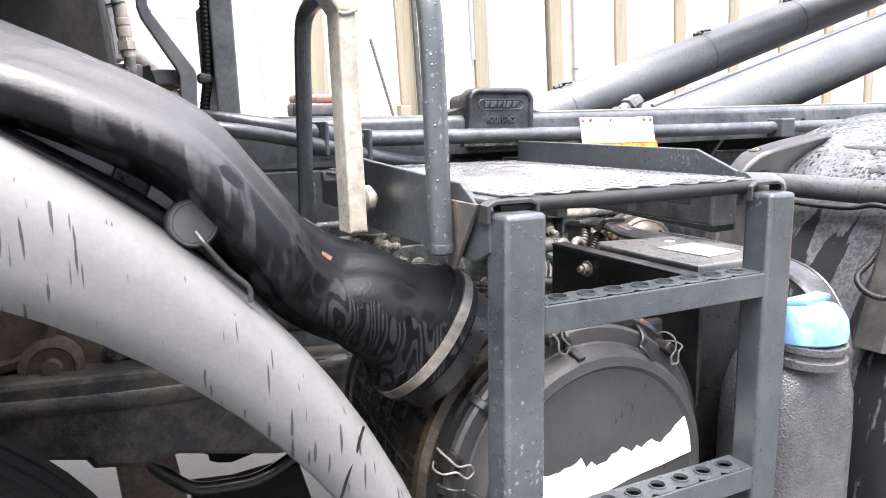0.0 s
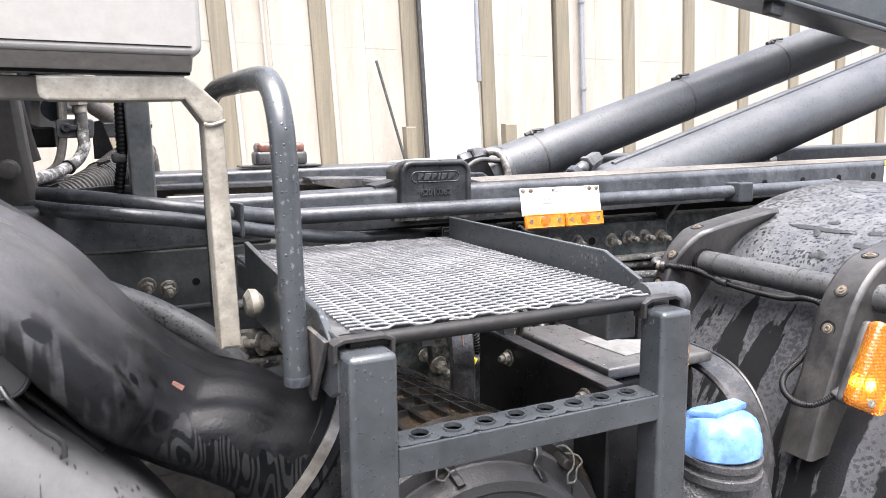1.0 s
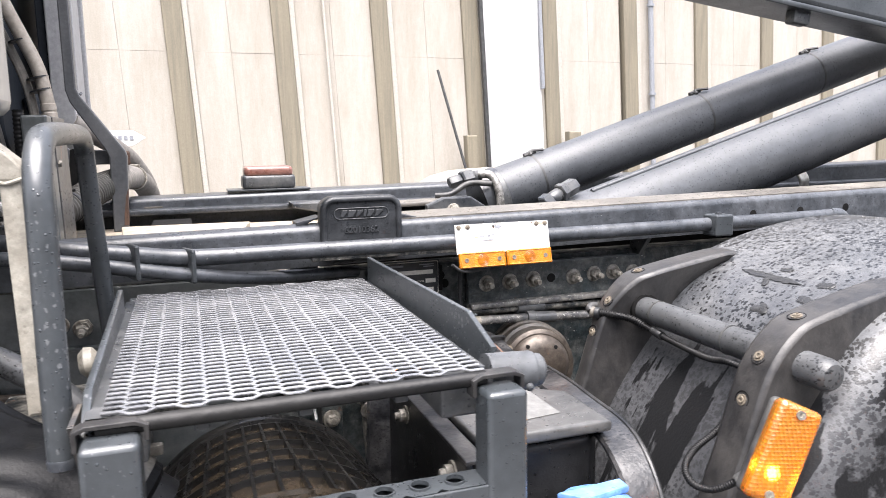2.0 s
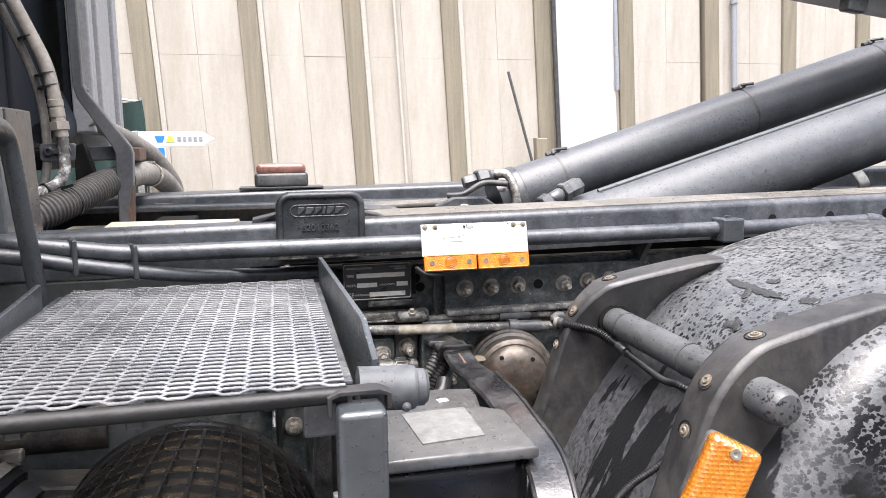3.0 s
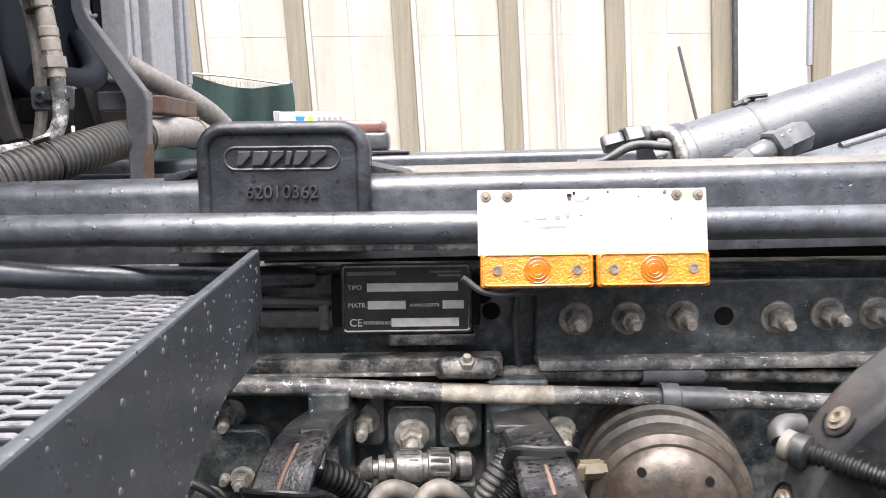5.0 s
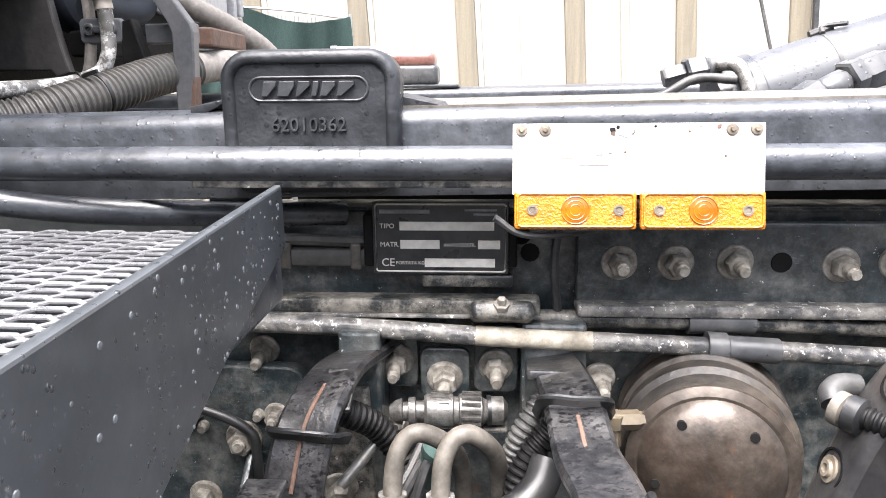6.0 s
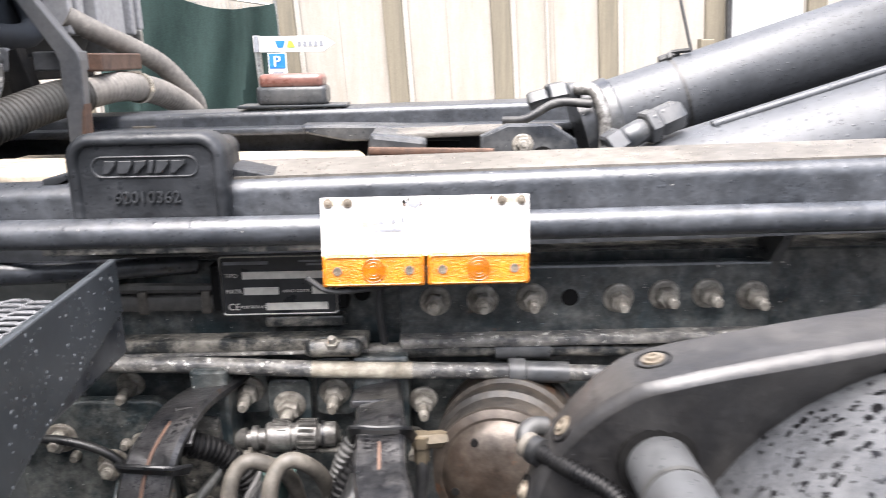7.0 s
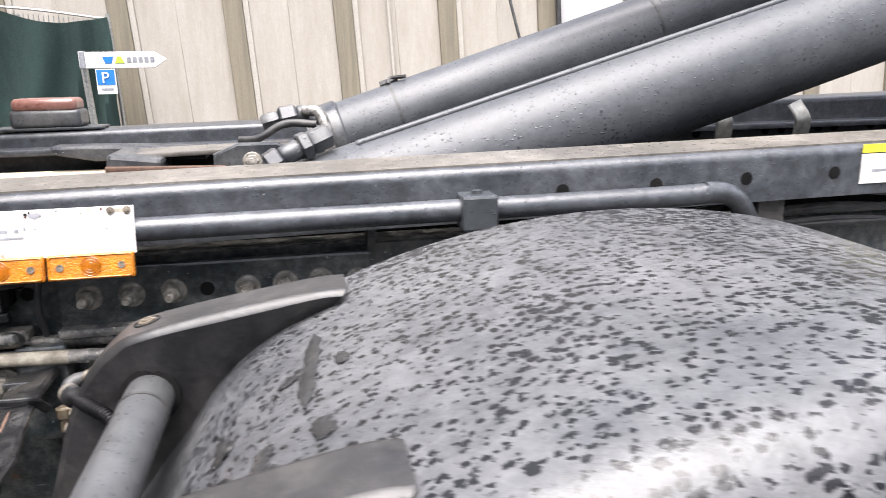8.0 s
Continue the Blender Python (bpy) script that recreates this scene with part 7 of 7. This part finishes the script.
part("neck", lathe(new_bm(), (NX[0], NX[1], 0.865), (0.02, -0.08, 1), [(0, 0.066), (0.012, 0.066), (0.014, 0.06), (0.022, 0.06), (0.024, 0.064), (0.034, 0.064), (0.036, 0.055)], 40), TANK, tk, "ringed neck")
bm = new_bm()
loops = []
for s, r, wob in ((0, 0.058, 0.0), (0.003, 0.062, 0.02), (0.018, 0.0635, 0.08), (0.036, 0.061, 0.13), (0.048, 0.055, 0.1), (0.056, 0.046, 0.03), (0.06, 0.03, 0.0), (0.061, 0.002, 0.0)):
    loops.append([(NX[0] + r * (1 - wob * abs(math.cos(4 * a)) ** 3) * math.cos(a), NX[1] - 0.003 + r * (1 - wob * abs(math.cos(4 * a)) ** 3) * math.sin(a), 0.897 + s - 0.05 * r * math.sin(a)) for a in (2 * math.pi * k / 80 for k in range(80))])
rings(bm, loops)
capo = part("cap", bm, BLUE, tk, "blue screw cap with scalloped grips")
part("grip", prism(new_bm(), [(NX[0] - 0.05, NX[1] + 0.012, 0.953), (NX[0] - 0.026, NX[1] - 0.022, 0.956), (NX[0] + 0.046, NX[1] - 0.01, 0.956), (NX[0] + 0.048, NX[1] + 0.016, 0.955)], (0, 0, 0.011), 0.003, 2), BLUE, capo, "raised grip")

# ---- rear mudguard with its brackets ----
MC, MR = (2.15, 0.35), 0.905


def guard_r(a):
    """The mudguard's radius at an angle in degrees: its front runs down flatter than a circle."""
    d = max(0.0, a - 115.0)
    return MR - 0.0037 * d * min(1.0, d / 10)


mud = thing("rear_mudguard", (2.15, 1.2, 0.7), "grey plastic mudguard covered with dark water spots", "mudguard")
bm = new_bm()
loops = []
prof = [(0.935, -0.16), (0.938, -0.08), (0.944, -0.048), (0.956, -0.022), (0.974, -0.006), (0.995, 0.0), (1.04, 0.001), (1.2, 0.004), (1.38, 0.0), (1.47, 0.0), (1.49, -0.006), (1.495, -0.02), (1.485, -0.02), (1.46, -0.012), (1.2, -0.008), (1.0, -0.012), (0.97, -0.03), (0.95, -0.08), (0.945, -0.16)]
for k in range(73):
    a = radians(168 - 150 * k / 72)
    loops.append([(MC[0] + (guard_r(168 - 150 * k / 72) + dr) * math.cos(a), y, MC[1] + (guard_r(168 - 150 * k / 72) + dr) * math.sin(a)) for y, dr in prof])
rings(bm, loops)
part("shell", bm, GUARD, mud, sharp=1.0)


def stain(a0, y0, a1, y1, half, n=26):
    """A thin film of water on the mudguard from one place (degrees, depth) to another, with ragged sides."""
    rows = []
    for k in range(n + 1):
        t = k / n
        w = half * min(1.0, 6 * t + 0.15, 6 * (1 - t) + 0.15)
        arc, dy = math.radians(a1 - a0) * MR, y1 - y0
        size = math.hypot(arc, dy)
        ring = []
        for side, lift in ((-1, 0.0004), (-0.55, 0.0013), (0.55, 0.0013), (1, 0.0004)):
            v = side * (w + half * 0.55 * noise.noise((k * 0.45, a0 * 3 + side * 5, y0 * 9)) + half * 0.3 * noise.noise((k * 1.3, side * 9, a1)))
            a = radians(a0) + (arc * t + v * dy / size) / MR
            y = y0 + dy * t - v * arc / size
            rr = guard_r(math.degrees(a)) + 0.0009 + lift + (0.001 + 0.003 * (y - 1.04) / 0.16 if y < 1.2 else 0.004 * (1.38 - y) / 0.18)
            ring.append((MC[0] + rr * math.cos(a), y, MC[1] + rr * math.sin(a)))
        rows.append(ring)
    return rings(new_bm(), rows)


for row in ((113.6, 1.325, 114.3, 1.175, 0.0075), (114.0, 1.255, 115.8, 1.235, 0.006), (118.4, 1.2, 119.6, 1.18, 0.007), (116.2, 1.15, 116.9, 1.115, 0.008), (113.6, 1.15, 113.2, 1.12, 0.008), (112.2, 1.25, 112.0, 1.225, 0.006), (119.4, 1.215, 118.7, 1.185, 0.0075)):
    part("water_film", stain(*row), WATER, mud, "dark wet stain")


def fin(y0, y1, dx, dz, tip, lean):
    """A bracket arm: stations from its foot to its tip, each a rounded section between the guard and the upper edge."""
    upper = curve([(x + dx, 0, z + dz) for x, z in ((1.455, 0.86), (1.474, 0.93), (1.496, 0.99), (1.518, 1.06), (1.534, 1.104), (1.554, 1.138), (1.582, 1.166), (1.612, 1.182), (1.70, 1.197 + tip * 0.5), (1.785, 1.2075 + tip), (1.817, 1.209 + tip))], 4)
    lower = curve([(MC[0] + (guard_r(math.degrees(a)) - 0.012) * math.cos(a), 0, MC[1] + (guard_r(math.degrees(a)) - 0.012) * math.sin(a)) for a in (radians(141 - 2.75 * k) for k in range(11))], 4)
    loops = []
    for k, (u, w) in enumerate(zip(upper, lower)):
        s = lean * min(1.0, max(0.0, (28 - k) / 12))
        d = (u - w).normalized()
        n = max((u - w).length, 0.02)
        c = min(0.008, n * 0.25)
        sec = [(y0 + lean * 0.9, 0), (y0 + lean * 0.8, c), (y0 + s, n - c), (y0 + s + c * 0.3, n - c * 0.3), (y0 + s + c, n), (y1 - c, n), (y1 - c * 0.3, n - c * 0.3), (y1, n - c), (y1, c), (y1 - 0.002, 0)]
        loops.append([(w.x + d.x * b, a, w.z + d.z * b) for a, b in sec])
    return rings(new_bm(), loops)


for y0, y1, dx, dz, tip, lean in ((1.378, 1.445, 0.004, -0.006, 0.004, 0.03), (1.008, 1.073, 0.02, -0.0145, 0.012, 0.0)):
    b = part("bracket", fin(y0, y1, dx, dz, tip, lean), BRACKET, mud, "dark moulded bracket arm", 1.4)
    ym = (y0 + y1) / 2 + 0.008
    for (x, z), n in (((1.549, 1.129), (-0.8, 0, 0.6)), ((1.614, 1.182), (-0.25, 0, 1)), ((1.521, 1.067), (-0.95, 0, 0.25))):
        p = Vector((x + dx, ym - 0.006 + lean * (0.5 if z < 1.1 else 0.15), z + dz))
        d = Vector(n).normalized()
        # near-black ring paints the shade of the screw pocket
        part("recess_shade", lathe(new_bm(), p - d * 0.002, d, [(0, 0.0135), (0.003, 0.0135), (0.003, 0.012), (0.001, 0.0115)], 24), BLACK_AND_SHADE, b)
        part("screw", lathe(new_bm(), p, d, [(0, 0.0085), (0.002, 0.0085), (0.002, 0.0055), (0.004, 0.005), (0.004, 0.003), (0.002, 0.0025), (0.002, 0.0005)], 20), SCREW, b, "rusty flange screw")
TA, TB = Vector((1.618, 1.45, 1.106)), Vector((1.619, 0.955, 1.102))
tu = part("cross_tube", lathe(new_bm(), TA, TB - TA, [(0, 0.02), (0, 0.024), (0.478, 0.024), (0.486, 0.0225), (0.492, 0.018), (0.4945, 0.01), (0.495, 0.0005)], 36), TUBE, mud, "grey round cross tube")
td = (TB - TA).normalized()
for s, w in ((0.1, 0.004), (0.29, 0.004)):
    part("groove", lathe(new_bm(), TA + td * s, td, [(0, 0.0239), (0, 0.025), (w, 0.025), (w, 0.0239)], 32), RUBBER_DRY, tu)
for y in (1.393, 1.012):
    p = TA + td * ((1.45 - y) / 0.5 * (TB - TA).length)
    part("socket", lathe(new_bm(), p, td, [(-0.012, 0.025), (-0.012, 0.03), (0.003, 0.03), (0.004, 0.025)], 32), BLACK_AND_SHADE, tu)

# ---- side marker lamp with its cable ----
ml = thing("side_marker_lamp", (1.5, 0.95, 0.95), "lit amber side marker lamp hanging on a cable", "lamp")
U = (Vector((1.538, 0.955, 1.068)) - Vector((1.486, 0.95, 0.966))).normalized()
O = Vector((-0.45, -0.85, 0.05)).normalized()
O = (O - U * O.dot(U)).normalized()
S = U.cross(O)
MROT = Matrix((S, O, U)).transposed()
LC = Vector((1.514, 0.945, 1.018))
part("base", box(new_bm(), LC - O * 0.012, (0.058, 0.018, 0.135), MROT, 0.008, 3), RUBBER_DRY, ml)
part("lens", box(new_bm(), LC + O * 0.01, (0.058, 0.03, 0.135), MROT, 0.009, 3), LENS, ml, "amber lens")
part("bulb", lathe(new_bm(), LC + O * 0.002 - U * 0.028, U, [(-0.008, 0.002), (-0.006, 0.005), (0, 0.007), (0.006, 0.005), (0.008, 0.002)], 16), GLOW, ml, "lit bulb")
for s in (-1, 1):
    part("screw", lathe(new_bm(), LC + O * 0.0245 + U * 0.055 * s, O, [(0, 0.006), (0.003, 0.006), (0.003, 0.003), (0.001, 0.002)], 12), BAND, ml, "screw")
lead = solo("corrugated_cable", ribbed(new_bm(), [(1.593, 1.36, 1.083), (1.599, 1.33, 1.076), (1.596, 1.27, 1.072), (1.581, 1.17, 1.075), (1.572, 1.112, 1.086), (1.582, 1.088, 1.078), (1.576, 1.082, 1.05), (1.562, 1.08, 1.022), (1.53, 1.08, 0.993), (1.485, 1.074, 0.972), (1.448, 1.046, 0.962), (1.441, 1.02, 0.952), (1.456, 1.003, 0.948), (1.47, 0.99, 0.956), (1.485, 0.975, 0.972)], 0.005, 0.0038, 0.14), CORR, "black corrugated cable looping to the marker lamp", "cable")
part("sleeve", ribbed(new_bm(), [(1.529, 1.432, 1.098), (1.541, 1.416, 1.099), (1.56, 1.395, 1.097), (1.58, 1.378, 1.092), (1.594, 1.358, 1.082)], 0.007, 0.0042, 0.18), CORR, lead, "thicker ribbed sleeve")
part("splice", ribbed(new_bm(), [(1.598, 1.338, 1.078), (1.599, 1.325, 1.0755), (1.598, 1.31, 1.074)], 0.0075, 0.004, 0.14), HOSE_BLACK, lead, "taped splice")
plug = thing("lamp_connector", (1.49, 0.965, 0.98), "black cable connector behind the marker lamp", "connector")
part("body", lathe(new_bm(), (1.478, 0.978, 0.966), (0.75, -0.3, 0.5), [(0, 0.008), (0.004, 0.01), (0.016, 0.01), (0.018, 0.012), (0.03, 0.012), (0.032, 0.009), (0.04, 0.009)], 10), RUBBER_DRY, plug)
part("clip", box(new_bm(), (1.492, 0.965, 0.984), (0.012, 0.008, 0.012), bev=0.002), RUBBER_DRY, plug)
g = thing("cable_gland", (1.5, 1.435, 1.09), "dusty black cable gland on the mudguard bracket", "gland")
part("elbow", tube(new_bm(), [(1.545, 1.45, 1.106), (1.534, 1.448, 1.107), (1.527, 1.443, 1.104), (1.5265, 1.437, 1.1)], 0.0078, 14), RUBBER_DRY, g, "grey rubber elbow")
part("ring", lathe(new_bm(), (1.5265, 1.436, 1.099), (0.55, -0.8, -0.1), [(0, 0.0085), (0.001, 0.0108), (0.007, 0.0108), (0.008, 0.0085)], 18), HOSE_TAN, g, "tan lock ring")
part("collar", lathe(new_bm(), (1.531, 1.43, 1.098), (0.6, -0.75, -0.05), [(0, 0.009), (0.001, 0.0115), (0.009, 0.0115), (0.011, 0.008)], 18), HOSE_BLACK, g, "black collar")

# ---- odds along the rear of the near rail ----
lab = solo("rail_label", box(new_bm(), (2.76, 1.7265, rail_z(2.76) - 0.042), (0.12, 0.0015, 0.05)), WHITE, "white label with a yellow head on the rail", "label")
part("head", box(new_bm(), (2.76, 1.726, rail_z(2.76) - 0.008), (0.12, 0.0015, 0.014)), YELLOW, lab, "yellow band")
part("bar", box(new_bm(), (2.745, 1.7255, rail_z(2.76) - 0.045), (0.05, 0.001, 0.004)), SIGNGREY, lab, "plain grey bar")
for x in (2.95, 3.2):
    solo("rail_hook", ribbon(new_bm(), [(x, 2.6, 1.30), (x + 0.02, 2.58, 1.25), (x + 0.03, 2.6, 1.18), (x + 0.08, 2.62, 1.16)], 0.05, 0.012, (1, 0, 0)), STEEL, "curved grey steel hook between the rails", "hook", "hooks")
for k in range(5):
    solo("loom_cable", tube(new_bm(), [(2.45, 1.80 + 0.01 * k, 1.13 + 0.008 * k), (2.7, 1.78, 1.15 + 0.012 * k - 0.02 * (k % 2)), (3.0, 1.79, 1.13 + 0.01 * k), (3.6, 1.8, 1.15)], 0.006, 6), RUBBER_DRY, "thin black cable of the loom under the rail", "cable", "loom cables")
solo("pale_bracket", box(new_bm(), (2.56, 1.76, 1.16), (0.05, 0.012, 0.1), bev=0.003), HOSE_DARK, "pale bracket under the rail's rear", "bracket")
